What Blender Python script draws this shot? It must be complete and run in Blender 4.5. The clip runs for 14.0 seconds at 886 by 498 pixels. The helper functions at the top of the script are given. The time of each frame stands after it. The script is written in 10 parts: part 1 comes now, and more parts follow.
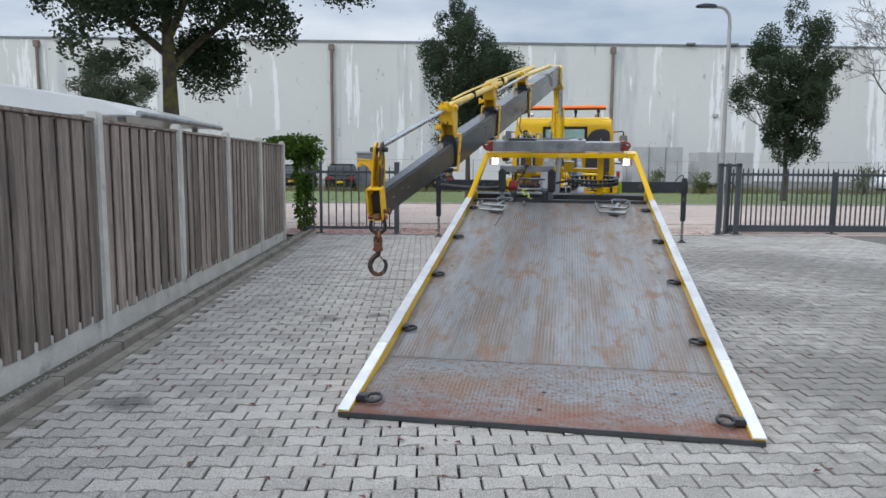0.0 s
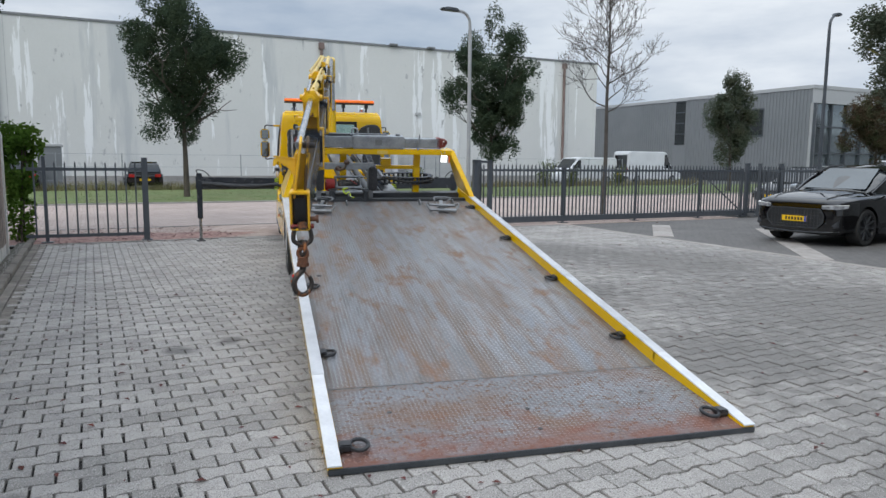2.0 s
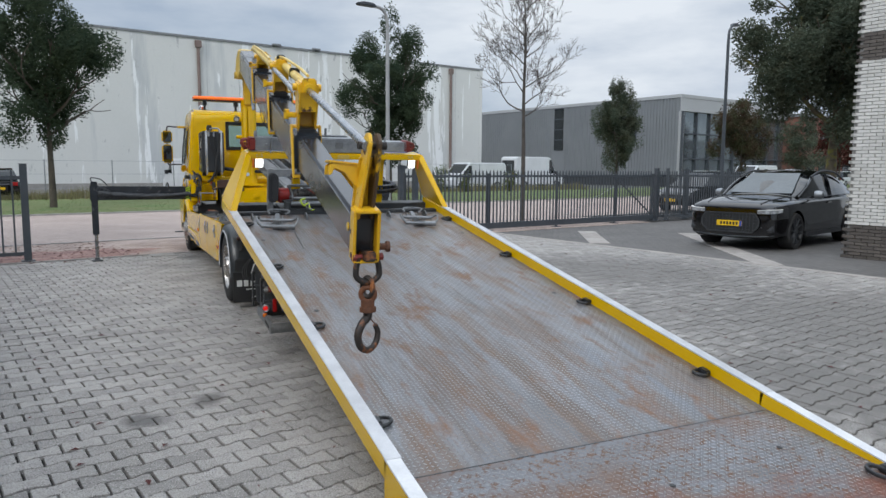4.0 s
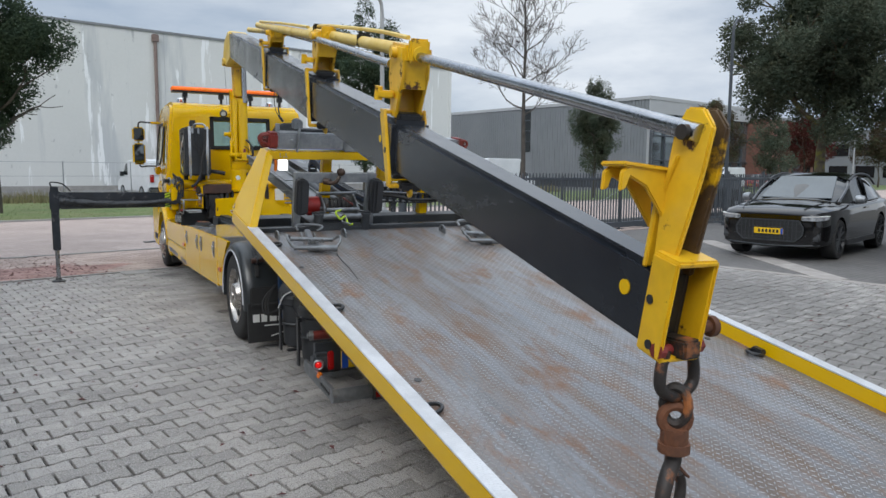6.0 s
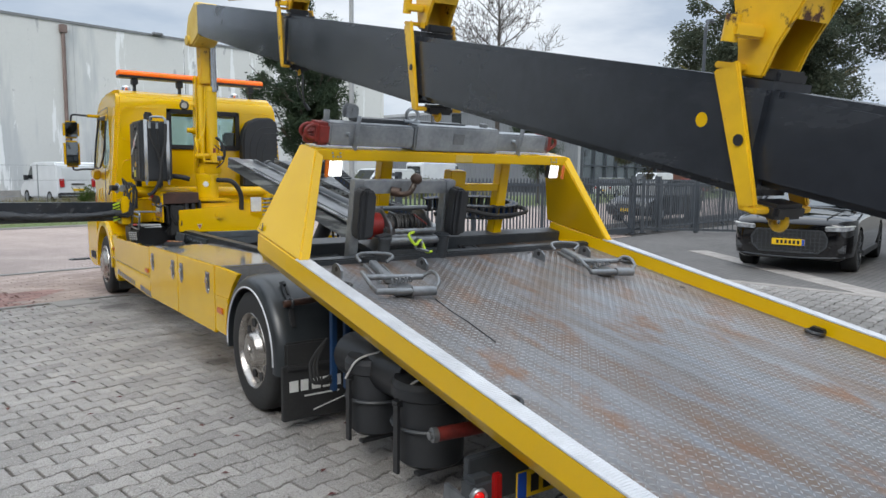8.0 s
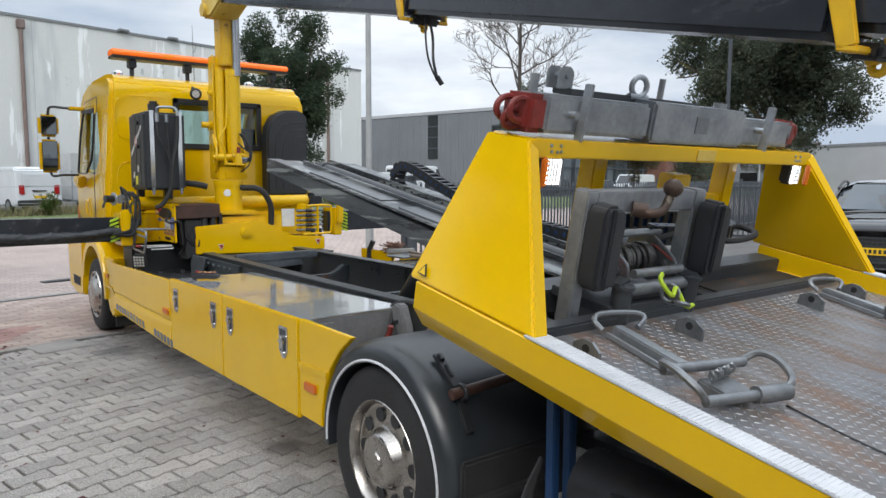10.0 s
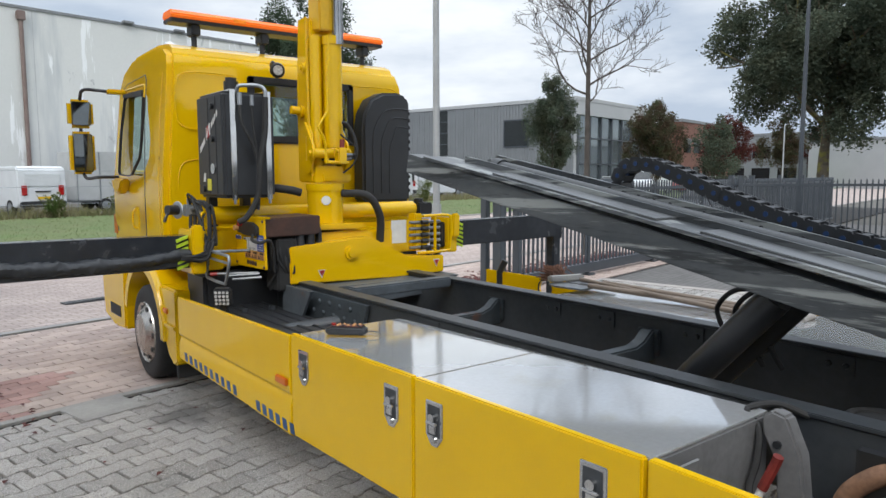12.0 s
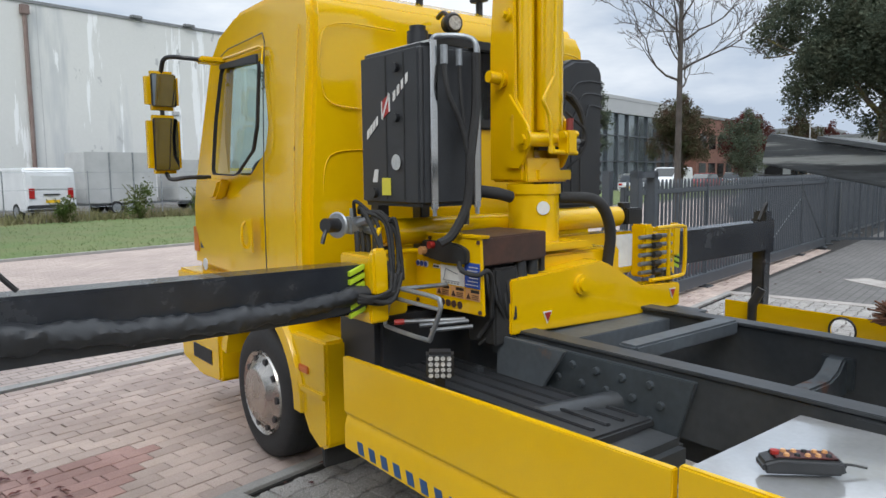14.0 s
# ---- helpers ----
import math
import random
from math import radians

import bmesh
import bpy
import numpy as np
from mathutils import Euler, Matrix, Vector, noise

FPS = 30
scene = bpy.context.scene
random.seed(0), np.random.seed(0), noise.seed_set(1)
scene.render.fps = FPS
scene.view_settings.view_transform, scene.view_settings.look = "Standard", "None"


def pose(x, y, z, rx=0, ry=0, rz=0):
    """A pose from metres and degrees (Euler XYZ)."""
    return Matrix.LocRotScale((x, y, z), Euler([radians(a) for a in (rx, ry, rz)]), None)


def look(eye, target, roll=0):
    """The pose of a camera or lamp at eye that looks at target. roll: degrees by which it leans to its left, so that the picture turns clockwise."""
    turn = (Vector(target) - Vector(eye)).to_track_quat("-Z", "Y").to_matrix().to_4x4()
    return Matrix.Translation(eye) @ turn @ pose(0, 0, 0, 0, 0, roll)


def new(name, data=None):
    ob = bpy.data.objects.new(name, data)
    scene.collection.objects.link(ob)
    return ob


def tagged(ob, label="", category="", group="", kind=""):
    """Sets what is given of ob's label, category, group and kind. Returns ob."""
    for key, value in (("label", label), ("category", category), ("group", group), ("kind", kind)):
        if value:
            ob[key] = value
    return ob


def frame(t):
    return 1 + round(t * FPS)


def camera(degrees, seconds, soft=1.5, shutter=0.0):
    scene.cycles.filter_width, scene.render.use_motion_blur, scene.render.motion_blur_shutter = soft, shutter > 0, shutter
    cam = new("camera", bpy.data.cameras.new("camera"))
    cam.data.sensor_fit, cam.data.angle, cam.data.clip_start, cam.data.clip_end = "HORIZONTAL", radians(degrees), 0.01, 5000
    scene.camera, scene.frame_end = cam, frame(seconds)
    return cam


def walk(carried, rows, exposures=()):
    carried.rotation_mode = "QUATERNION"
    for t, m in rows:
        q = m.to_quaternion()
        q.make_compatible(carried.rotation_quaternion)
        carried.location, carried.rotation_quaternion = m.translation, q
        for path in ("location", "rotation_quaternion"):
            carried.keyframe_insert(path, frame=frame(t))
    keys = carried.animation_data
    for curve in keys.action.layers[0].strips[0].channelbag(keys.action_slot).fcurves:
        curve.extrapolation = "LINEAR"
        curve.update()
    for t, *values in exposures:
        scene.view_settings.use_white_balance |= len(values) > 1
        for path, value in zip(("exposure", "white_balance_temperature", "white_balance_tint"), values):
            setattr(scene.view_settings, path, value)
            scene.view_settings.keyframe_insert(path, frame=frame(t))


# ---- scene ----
cam = camera(64.3, 14.0)
PATH = [
    (0, (0.012, 0.016, 1.594), (-0.331, 1.972, 1.355), 0.4),
    (0.5, (-0.437, 0.071, 1.598), (-0.627, 2.048, 1.359), 0.5),
    (1, (-0.914, 0.189, 1.603), (-0.927, 2.174, 1.363), 0.4),
    (1.5, (-1.304, 0.411, 1.617), (-1.033, 2.377, 1.373), 0.4),
    (2, (-1.701, 0.676, 1.604), (-1.192, 2.595, 1.358), 0.5),
    (2.5, (-2.028, 0.983, 1.61), (-1.336, 2.843, 1.362), 0.6),
    (2.7, (-2.12, 1.129, 1.596), (-1.372, 2.967, 1.348), 0.7),
    (4.8, (-2.596, 2.869, 1.614), (-1.741, 4.663, 1.391), 0.3),
    (5, (-2.616, 3.063, 1.624), (-1.754, 4.854, 1.401), 0.3),
    (5.5, (-2.644, 3.572, 1.611), (-1.745, 5.344, 1.387), 0.4),
    (6, (-2.723, 4.075, 1.61), (-1.772, 5.82, 1.387), 0.4),
    (6.5, (-2.791, 4.632, 1.608), (-1.771, 6.338, 1.387), 0.4),
    (7, (-2.852, 5.193, 1.613), (-1.768, 6.86, 1.393), 0.5),
    (7.5, (-2.968, 5.722, 1.62), (-1.846, 7.364, 1.406), 0.6),
    (7.7, (-2.962, 5.924, 1.613), (-1.83, 7.559, 1.401), 0.6),
    (9.8, (-2.92, 8.131, 1.606), (-1.692, 9.698, 1.409), 0.3),
    (10, (-2.892, 8.341, 1.619), (-1.666, 9.909, 1.419), 0.2),
    (10.5, (-2.833, 8.873, 1.607), (-1.605, 10.439, 1.405), 0.2),
    (11, (-2.834, 9.419, 1.619), (-1.607, 10.985, 1.413), -0.1),
    (11.5, (-2.832, 9.944, 1.621), (-1.604, 11.508, 1.415), -0.1),
    (12, (-2.831, 10.477, 1.654), (-1.601, 12.04, 1.445), -0.1),
    (12.5, (-2.872, 11.016, 1.671), (-1.642, 12.579, 1.46), -0.3),
    (13, (-2.884, 11.541, 1.668), (-1.653, 13.103, 1.455), -0.4),
    (13.5, (-2.915, 12.083, 1.659), (-1.682, 13.644, 1.447), -0.5),
    (14, (-2.895, 12.611, 1.646), (-1.661, 14.171, 1.434), -0.6),
]
walk(cam, [(t, look(eye, target, roll)) for t, eye, target, roll in PATH],
     [(0, -0.04, 6300, 9), (1, -0.1, 6280, 9), (2.7, -0.2, 6280, 9), (5, -0.2, 6280, 9), (7.5, 0.0, 6350, 9), (10, 0.1, 6430, 9), (14, 0.12, 6430, 9)])

# ---- light ----
SUN_AZ, SUN_EL = 226.0, 44.0      # degrees: where the light comes from, seen from above, and its height
world = bpy.data.worlds.new("overcast_sky")
scene.world = world
world.use_nodes = True
wn, wl = world.node_tree.nodes, world.node_tree.links
wn.clear()
w_out = wn.new("ShaderNodeOutputWorld")
w_bg = wn.new("ShaderNodeBackground")
w_bg.inputs["Strength"].default_value = 0.1
w_sky = wn.new("ShaderNodeTexSky")
w_sky.sky_type = "NISHITA"
w_sky.sun_disc = False
w_sky.sun_elevation = radians(SUN_EL)
w_sky.sun_rotation = radians(SUN_AZ)
w_sky.air_density, w_sky.dust_density, w_sky.ozone_density = 1.0, 2.0, 1.5
w_tc = wn.new("ShaderNodeTexCoord")
w_map = wn.new("ShaderNodeMapping")
w_map.inputs["Scale"].default_value = (1.0, 1.0, 3.6)
w_map.inputs["Location"].default_value = (0.35, 0.2, 0.1)
w_n1 = wn.new("ShaderNodeTexNoise")
w_n1.inputs["Scale"].default_value = 2.3
w_n1.inputs["Detail"].default_value = 7.0
w_n1.inputs["Roughness"].default_value = 0.55
w_ramp = wn.new("ShaderNodeValToRGB")
for e, (p, c) in zip(w_ramp.color_ramp.elements, ((0.37, (4.9, 5.7, 6.9, 1)), (0.63, (9.2, 9.6, 10.1, 1)))):
    e.position, e.color = p, c
w_n2 = wn.new("ShaderNodeTexNoise")
w_n2.inputs["Scale"].default_value = 1.3
w_n2.inputs["Detail"].default_value = 5.0
w_m2 = wn.new("ShaderNodeMapRange")
w_m2.inputs[1].default_value, w_m2.inputs[2].default_value = 0.5, 0.68
w_m2.inputs[3].default_value, w_m2.inputs[4].default_value = 1.0, 0.72
w_mix = wn.new("ShaderNodeMix")
w_mix.data_type = "RGBA"
w_mix.inputs["B"].default_value = (6, 6, 6, 1)
wl.new(w_tc.outputs["Generated"], w_map.inputs["Vector"])
wl.new(w_map.outputs[0], w_n1.inputs["Vector"])
wl.new(w_map.outputs[0], w_n2.inputs["Vector"])
wl.new(w_n1.outputs["Fac"], w_ramp.inputs["Fac"])
wl.new(w_n2.outputs["Fac"], w_m2.inputs[0])
wl.new(w_m2.outputs[0], w_mix.inputs["Factor"])
wl.new(w_sky.outputs[0], w_mix.inputs["A"])
wl.new(w_ramp.outputs[0], w_mix.inputs["B"])
w_sep = wn.new("ShaderNodeSeparateXYZ")
w_zen = wn.new("ShaderNodeMapRange")          # an overcast sky is brighter overhead than at the horizon
w_zen.inputs[1].default_value, w_zen.inputs[2].default_value = 0.25, 1.0
w_zen.inputs[3].default_value, w_zen.inputs[4].default_value = 1.0, 2.5
w_mul = wn.new("ShaderNodeVectorMath")
w_mul.operation = "SCALE"
wl.new(w_tc.outputs["Generated"], w_sep.inputs[0])
wl.new(w_sep.outputs["Z"], w_zen.inputs[0])
wl.new(w_mix.outputs["Result"], w_mul.inputs[0])
wl.new(w_zen.outputs[0], w_mul.inputs["Scale"])
wl.new(w_mul.outputs[0], w_bg.inputs["Color"])
wl.new(w_bg.outputs[0], w_out.inputs[0])

sun = new("sun", bpy.data.lights.new("sun", "SUN"))
sun.data.energy, sun.data.angle, sun.data.color = 1.5, radians(28), (1.0, 0.96, 0.9)
sun.matrix_world = look((0, 0, 30), (30 * math.cos(radians(270 - SUN_AZ)) * 0.9, 30 * math.sin(radians(270 - SUN_AZ)) * 0.9, 30 - 30 * math.tan(radians(SUN_EL)) * 0.9))


# ---- materials ----
def surf(name, c1, c2=None, scale=6.0, rough=0.6, metal=0.0, bump=0.0, bscale=60.0, rand=0.0, fine=0.12, rvar=0.1, stretch=(1, 1, 1), coat=0.0, spec=0.5, lo=0.35, hi=0.65):
    """A surface of two colours mixed by large noise, with fine grain, and bump."""
    m = bpy.data.materials.new(name)
    m.use_nodes = True
    n, l = m.node_tree.nodes, m.node_tree.links
    b = n["Principled BSDF"]
    c2 = c2 or tuple(v * 0.8 for v in c1)
    geo = n.new("ShaderNodeNewGeometry")
    mp = n.new("ShaderNodeMapping")
    mp.inputs["Scale"].default_value = stretch
    l.new(geo.outputs["Position"], mp.inputs["Vector"])
    n1 = n.new("ShaderNodeTexNoise")
    n1.inputs["Scale"].default_value, n1.inputs["Detail"].default_value, n1.inputs["Roughness"].default_value = scale, 6.0, 0.6
    l.new(mp.outputs[0], n1.inputs["Vector"])
    mr = n.new("ShaderNodeMapRange")
    mr.inputs[1].default_value, mr.inputs[2].default_value = lo, hi
    l.new(n1.outputs["Fac"], mr.inputs[0])
    mix = n.new("ShaderNodeMix")
    mix.data_type = "RGBA"
    mix.inputs["A"].default_value, mix.inputs["B"].default_value = (*c1, 1), (*c2, 1)
    l.new(mr.outputs[0], mix.inputs["Factor"])
    n2 = n.new("ShaderNodeTexNoise")
    n2.inputs["Scale"].default_value, n2.inputs["Detail"].default_value = bscale, 3.0
    l.new(mp.outputs[0], n2.inputs["Vector"])
    hsv = n.new("ShaderNodeHueSaturation")
    val = n.new("ShaderNodeMapRange")
    val.inputs[1].default_value, val.inputs[2].default_value = 0.25, 0.75
    val.inputs[3].default_value, val.inputs[4].default_value = 1 - fine, 1 + fine
    l.new(n2.outputs["Fac"], val.inputs[0])
    last = val.outputs[0]
    if rand:
        oi = n.new("ShaderNodeObjectInfo")
        ra = n.new("ShaderNodeMapRange")
        ra.inputs[3].default_value, ra.inputs[4].default_value = 1 - rand, 1 + rand
        gi = n.new("ShaderNodeMath")
        gi.operation = "ADD"
        fr = n.new("ShaderNodeMath")
        fr.operation = "FRACT"
        l.new(oi.outputs["Random"], gi.inputs[0])
        l.new(geo.outputs["Random Per Island"], gi.inputs[1])
        l.new(gi.outputs[0], fr.inputs[0])
        l.new(fr.outputs[0], ra.inputs[0])
        mu = n.new("ShaderNodeMath")
        mu.operation = "MULTIPLY"
        l.new(last, mu.inputs[0])
        l.new(ra.outputs[0], mu.inputs[1])
        last = mu.outputs[0]
    l.new(last, hsv.inputs["Value"])
    l.new(mix.outputs["Result"], hsv.inputs["Color"])
    l.new(hsv.outputs[0], b.inputs["Base Color"])
    rr = n.new("ShaderNodeMapRange")
    rr.inputs[3].default_value, rr.inputs[4].default_value = max(rough - rvar, 0.02), min(rough + rvar, 1)
    l.new(n1.outputs["Fac"], rr.inputs[0])
    l.new(rr.outputs[0], b.inputs["Roughness"])
    b.inputs["Metallic"].default_value = metal
    b.inputs["Specular IOR Level"].default_value = spec
    if coat:
        b.inputs["Coat Weight"].default_value, b.inputs["Coat Roughness"].default_value = coat, 0.06
    if bump:
        bp = n.new("ShaderNodeBump")
        bp.inputs["Strength"].default_value, bp.inputs["Distance"].default_value = bump, 0.01
        l.new(n2.outputs["Fac"], bp.inputs["Height"])
        l.new(bp.outputs[0], b.inputs["Normal"])
    return m


def overlay(m, colour, scale, lo, hi, stretch=(1, 1, 1), rough=None, metal=None, seed=0.0, detail=8.0):
    """A second colour (rust, stain, wear) over a surf() material where a noise is high."""
    n, l = m.node_tree.nodes, m.node_tree.links
    b = n["Principled BSDF"]
    geo = n.new("ShaderNodeNewGeometry")
    mp = n.new("ShaderNodeMapping")
    mp.inputs["Scale"].default_value = stretch
    mp.inputs["Location"].default_value = (seed, seed * 0.7, seed * 0.3)
    l.new(geo.outputs["Position"], mp.inputs["Vector"])
    t = n.new("ShaderNodeTexNoise")
    t.inputs["Scale"].default_value, t.inputs["Detail"].default_value, t.inputs["Roughness"].default_value = scale, detail, 0.65
    l.new(mp.outputs[0], t.inputs["Vector"])
    mr = n.new("ShaderNodeMapRange")
    mr.inputs[1].default_value, mr.inputs[2].default_value = lo, hi
    l.new(t.outputs["Fac"], mr.inputs[0])
    for key, value in (("Base Color", colour), ("Roughness", rough), ("Metallic", metal)):
        if value is None:
            continue
        if key == "Base Color":
            mx = n.new("ShaderNodeMix")
            mx.data_type = "RGBA"
            old = b.inputs[key].links[0].from_socket
            l.new(old, mx.inputs["A"])
            mx.inputs["B"].default_value = (*value, 1)
            l.new(mr.outputs[0], mx.inputs["Factor"])
            l.new(mx.outputs["Result"], b.inputs[key])
        else:
            mx = n.new("ShaderNodeMix")
            if b.inputs[key].links:
                l.new(b.inputs[key].links[0].from_socket, mx.inputs["A"])
            else:
                mx.inputs["A"].default_value = b.inputs[key].default_value
            mx.inputs["B"].default_value = value
            l.new(mr.outputs[0], mx.inputs["Factor"])
            l.new(mx.outputs["Result"], b.inputs[key])
    return m


def spot(m, x, y, r, colour, seed=0.0):
    """A patch of another colour, of uneven outline, at a place on the ground."""
    n, l = m.node_tree.nodes, m.node_tree.links
    b = n["Principled BSDF"]
    geo = n.new("ShaderNodeNewGeometry")
    sb = n.new("ShaderNodeVectorMath")
    sb.operation = "DISTANCE"
    sb.inputs[1].default_value = (x, y, 0)
    l.new(geo.outputs["Position"], sb.inputs[0])
    t = n.new("ShaderNodeTexNoise")
    t.inputs["Scale"].default_value, t.inputs["Detail"].default_value = 6.0, 5.0
    l.new(geo.outputs["Position"], t.inputs["Vector"])
    ad = n.new("ShaderNodeMath")
    ad.operation = "MULTIPLY_ADD"
    ad.inputs[1].default_value = r * 1.6
    l.new(t.outputs["Fac"], ad.inputs[0])
    l.new(sb.outputs["Value"], ad.inputs[2])
    mr = n.new("ShaderNodeMapRange")
    mr.inputs[1].default_value, mr.inputs[2].default_value = r * 1.2, r * 1.9
    mr.inputs[3].default_value, mr.inputs[4].default_value = 0.8, 0.0
    l.new(ad.outputs[0], mr.inputs[0])
    mx = n.new("ShaderNodeMix")
    mx.data_type = "RGBA"
    l.new(b.inputs["Base Color"].links[0].from_socket, mx.inputs["A"])
    mx.inputs["B"].default_value = (*colour, 1)
    l.new(mr.outputs[0], mx.inputs["Factor"])
    l.new(mx.outputs["Result"], b.inputs["Base Color"])


def glow(name, colour, strength, base=(0.8, 0.8, 0.8)):
    m = surf(name, base, rough=0.2)
    b = m.node_tree.nodes["Principled BSDF"]
    b.inputs["Emission Color"].default_value = (*colour, 1)
    b.inputs["Emission Strength"].default_value = strength
    return m


def glass(name, tint=(0.9, 0.95, 0.95), rough=0.02):
    m = bpy.data.materials.new(name)
    m.use_nodes = True
    n, l = m.node_tree.nodes, m.node_tree.links
    n.clear()
    out = n.new("ShaderNodeOutputMaterial")
    tr = n.new("ShaderNodeBsdfTransparent")
    tr.inputs[0].default_value = (*tint, 1)
    gl = n.new("ShaderNodeBsdfGlossy")
    gl.inputs["Roughness"].default_value = rough
    fr = n.new("ShaderNodeFresnel")
    fr.inputs[0].default_value = 1.5
    mx = n.new("ShaderNodeMixShader")
    l.new(fr.outputs[0], mx.inputs[0])
    l.new(tr.outputs[0], mx.inputs[1])
    l.new(gl.outputs[0], mx.inputs[2])
    l.new(mx.outputs[0], out.inputs[0])
    return m


M_YELLOW = surf("yellow_paint", (0.735, 0.452, 0.001), (0.70, 0.425, 0.001), 2.0, 0.13, fine=0.012, bscale=3, rvar=0.04, spec=0.5)
M_YELLOW_OLD = overlay(surf("worn_yellow_paint", (0.78, 0.47, 0.008), (0.66, 0.38, 0.012), 5.0, 0.38, bump=0.06, bscale=30, fine=0.05, coat=0.2), (0.07, 0.028, 0.014), 9.0, 0.595, 0.64, rough=0.8, seed=3.1)
M_CHEEK = overlay(surf("greasy_rusty_yellow_paint", (0.06, 0.038, 0.022), (0.10, 0.06, 0.025), 9.0, 0.55, bump=0.15, bscale=40, fine=0.15), (0.62, 0.37, 0.01), 5.0, 0.56, 0.62, rough=0.4, seed=7)
M_CREAM = overlay(surf("pale_yellow_paint", (0.70, 0.52, 0.13), (0.62, 0.42, 0.06), 4.0, 0.4, fine=0.05), (0.22, 0.13, 0.06), 7.0, 0.62, 0.72, rough=0.8, seed=1.7)
M_BLACK = surf("black_paint", (0.012, 0.013, 0.015), (0.022, 0.023, 0.026), 3.0, 0.38, bump=0.04, bscale=40, fine=0.1)
M_BOOM = overlay(surf("black_boom_paint", (0.017, 0.020, 0.026), (0.027, 0.031, 0.038), 2.0, 0.2, bump=0.05, bscale=16, fine=0.08, rvar=0.12), (0.045, 0.049, 0.056), 2.6, 0.52, 0.72, stretch=(1.5, 0.4, 1.5), rough=0.42, seed=5)
M_CHASSIS = overlay(surf("dark_grey_chassis_paint", (0.030, 0.035, 0.041), (0.050, 0.054, 0.058), 4.0, 0.45, bump=0.1, bscale=30, rvar=0.15), (0.10, 0.055, 0.035), 6.0, 0.66, 0.76, rough=0.9, seed=2)
M_SLIDE = overlay(surf("worn_dark_steel", (0.050, 0.057, 0.064), (0.10, 0.107, 0.112), 3.0, 0.38, bump=0.15, bscale=30, metal=0.2, stretch=(1, 0.5, 2)), (0.27, 0.285, 0.28), 7.0, 0.515, 0.57, stretch=(1.0, 0.11, 2.2), rough=0.45, metal=0.2, seed=9)
overlay(M_SLIDE, (0.03, 0.033, 0.036), 5.0, 0.56, 0.62, stretch=(1.0, 0.25, 3.0), rough=0.5, seed=19)
M_RUBBER = surf("black_rubber", (0.014, 0.014, 0.015), (0.024, 0.024, 0.024), 5.0, 0.75, bump=0.15, bscale=50, fine=0.15)
M_PLASTIC = surf("black_plastic", (0.019, 0.021, 0.024), (0.030, 0.032, 0.036), 4.0, 0.5, bump=0.08, bscale=120, fine=0.08)
M_GUARD = surf("sheen_black_mudguard", (0.020, 0.024, 0.027), (0.030, 0.034, 0.037), 3.0, 0.32, bump=0.03, bscale=14, fine=0.08, rvar=0.12)
M_CHROME = surf("chrome", (0.72, 0.72, 0.72), (0.62, 0.62, 0.62), 4.0, 0.14, metal=1.0, fine=0.03, rvar=0.05)
M_ROD = surf("chromed_rod", (0.44, 0.455, 0.475), (0.33, 0.34, 0.36), 6.0, 0.26, metal=1.0, fine=0.04)
M_GALV = surf("galvanised_steel", (0.38, 0.40, 0.42), (0.26, 0.28, 0.30), 7.0, 0.45, metal=0.7, bump=0.08, bscale=40, fine=0.1)
M_STEEL = overlay(surf("bare_grey_steel", (0.27, 0.28, 0.29), (0.17, 0.18, 0.19), 8.0, 0.42, metal=0.7, bump=0.12, bscale=40), (0.12, 0.055, 0.03), 9.0, 0.6, 0.72, rough=0.85, metal=0.0, seed=4)
M_ALU = overlay(surf("aluminium_sheet", (0.60, 0.61, 0.62), (0.53, 0.54, 0.54), 2.0, 0.07, metal=0.6, fine=0.05, rvar=0.06), (0.50, 0.49, 0.43), 3.5, 0.56, 0.74, rough=0.3, seed=11)
M_ALUSTRIP = surf("aluminium_tread_strip", (0.70, 0.71, 0.73), (0.55, 0.56, 0.58), 5.0, 0.38, metal=0.35, bump=0.3, bscale=160, fine=0.06)
M_WHITE = surf("white_paint", (0.66, 0.67, 0.69), (0.54, 0.55, 0.57), 6.0, 0.5, fine=0.06)
M_DECK = surf("steel_deck", (0.205, 0.212, 0.224), (0.146, 0.148, 0.153), 2.6, 0.33, metal=0.35, bump=0.10, bscale=70, fine=0.12, rvar=0.14, stretch=(1.6, 0.5, 1))
overlay(M_DECK, (0.150, 0.105, 0.078), 2.6, 0.44, 0.62, stretch=(2.6, 0.28, 1), rough=0.40, metal=0.3, seed=11)
overlay(M_DECK, (0.115, 0.085, 0.068), 2.0, 0.50, 0.70, stretch=(5.0, 0.45, 1), rough=0.45, metal=0.3, seed=71)
overlay(M_DECK, (0.160, 0.172, 0.192), 3.0, 0.54, 0.66, stretch=(2.6, 0.4, 1), rough=0.34, metal=0.3, seed=61)
overlay(M_DECK, (0.185, 0.105, 0.066), 3.6, 0.53, 0.68, stretch=(1.6, 0.7, 1), rough=0.7, metal=0.1, seed=21)
overlay(M_DECK, (0.12, 0.115, 0.115), 2.6, 0.60, 0.72, stretch=(2.6, 0.3, 1), rough=0.5, metal=0.4, seed=31)
M_TAIL = surf("rusty_tail_plate", (0.205, 0.214, 0.23), (0.155, 0.156, 0.163), 3.0, 0.42, metal=0.5, bump=0.12, bscale=70, fine=0.14, stretch=(0.7, 2.0, 1))
overlay(M_TAIL, (0.165, 0.095, 0.062), 2.2, 0.48, 0.68, stretch=(0.8, 1.2, 1), rough=0.7, metal=0.05, seed=4)
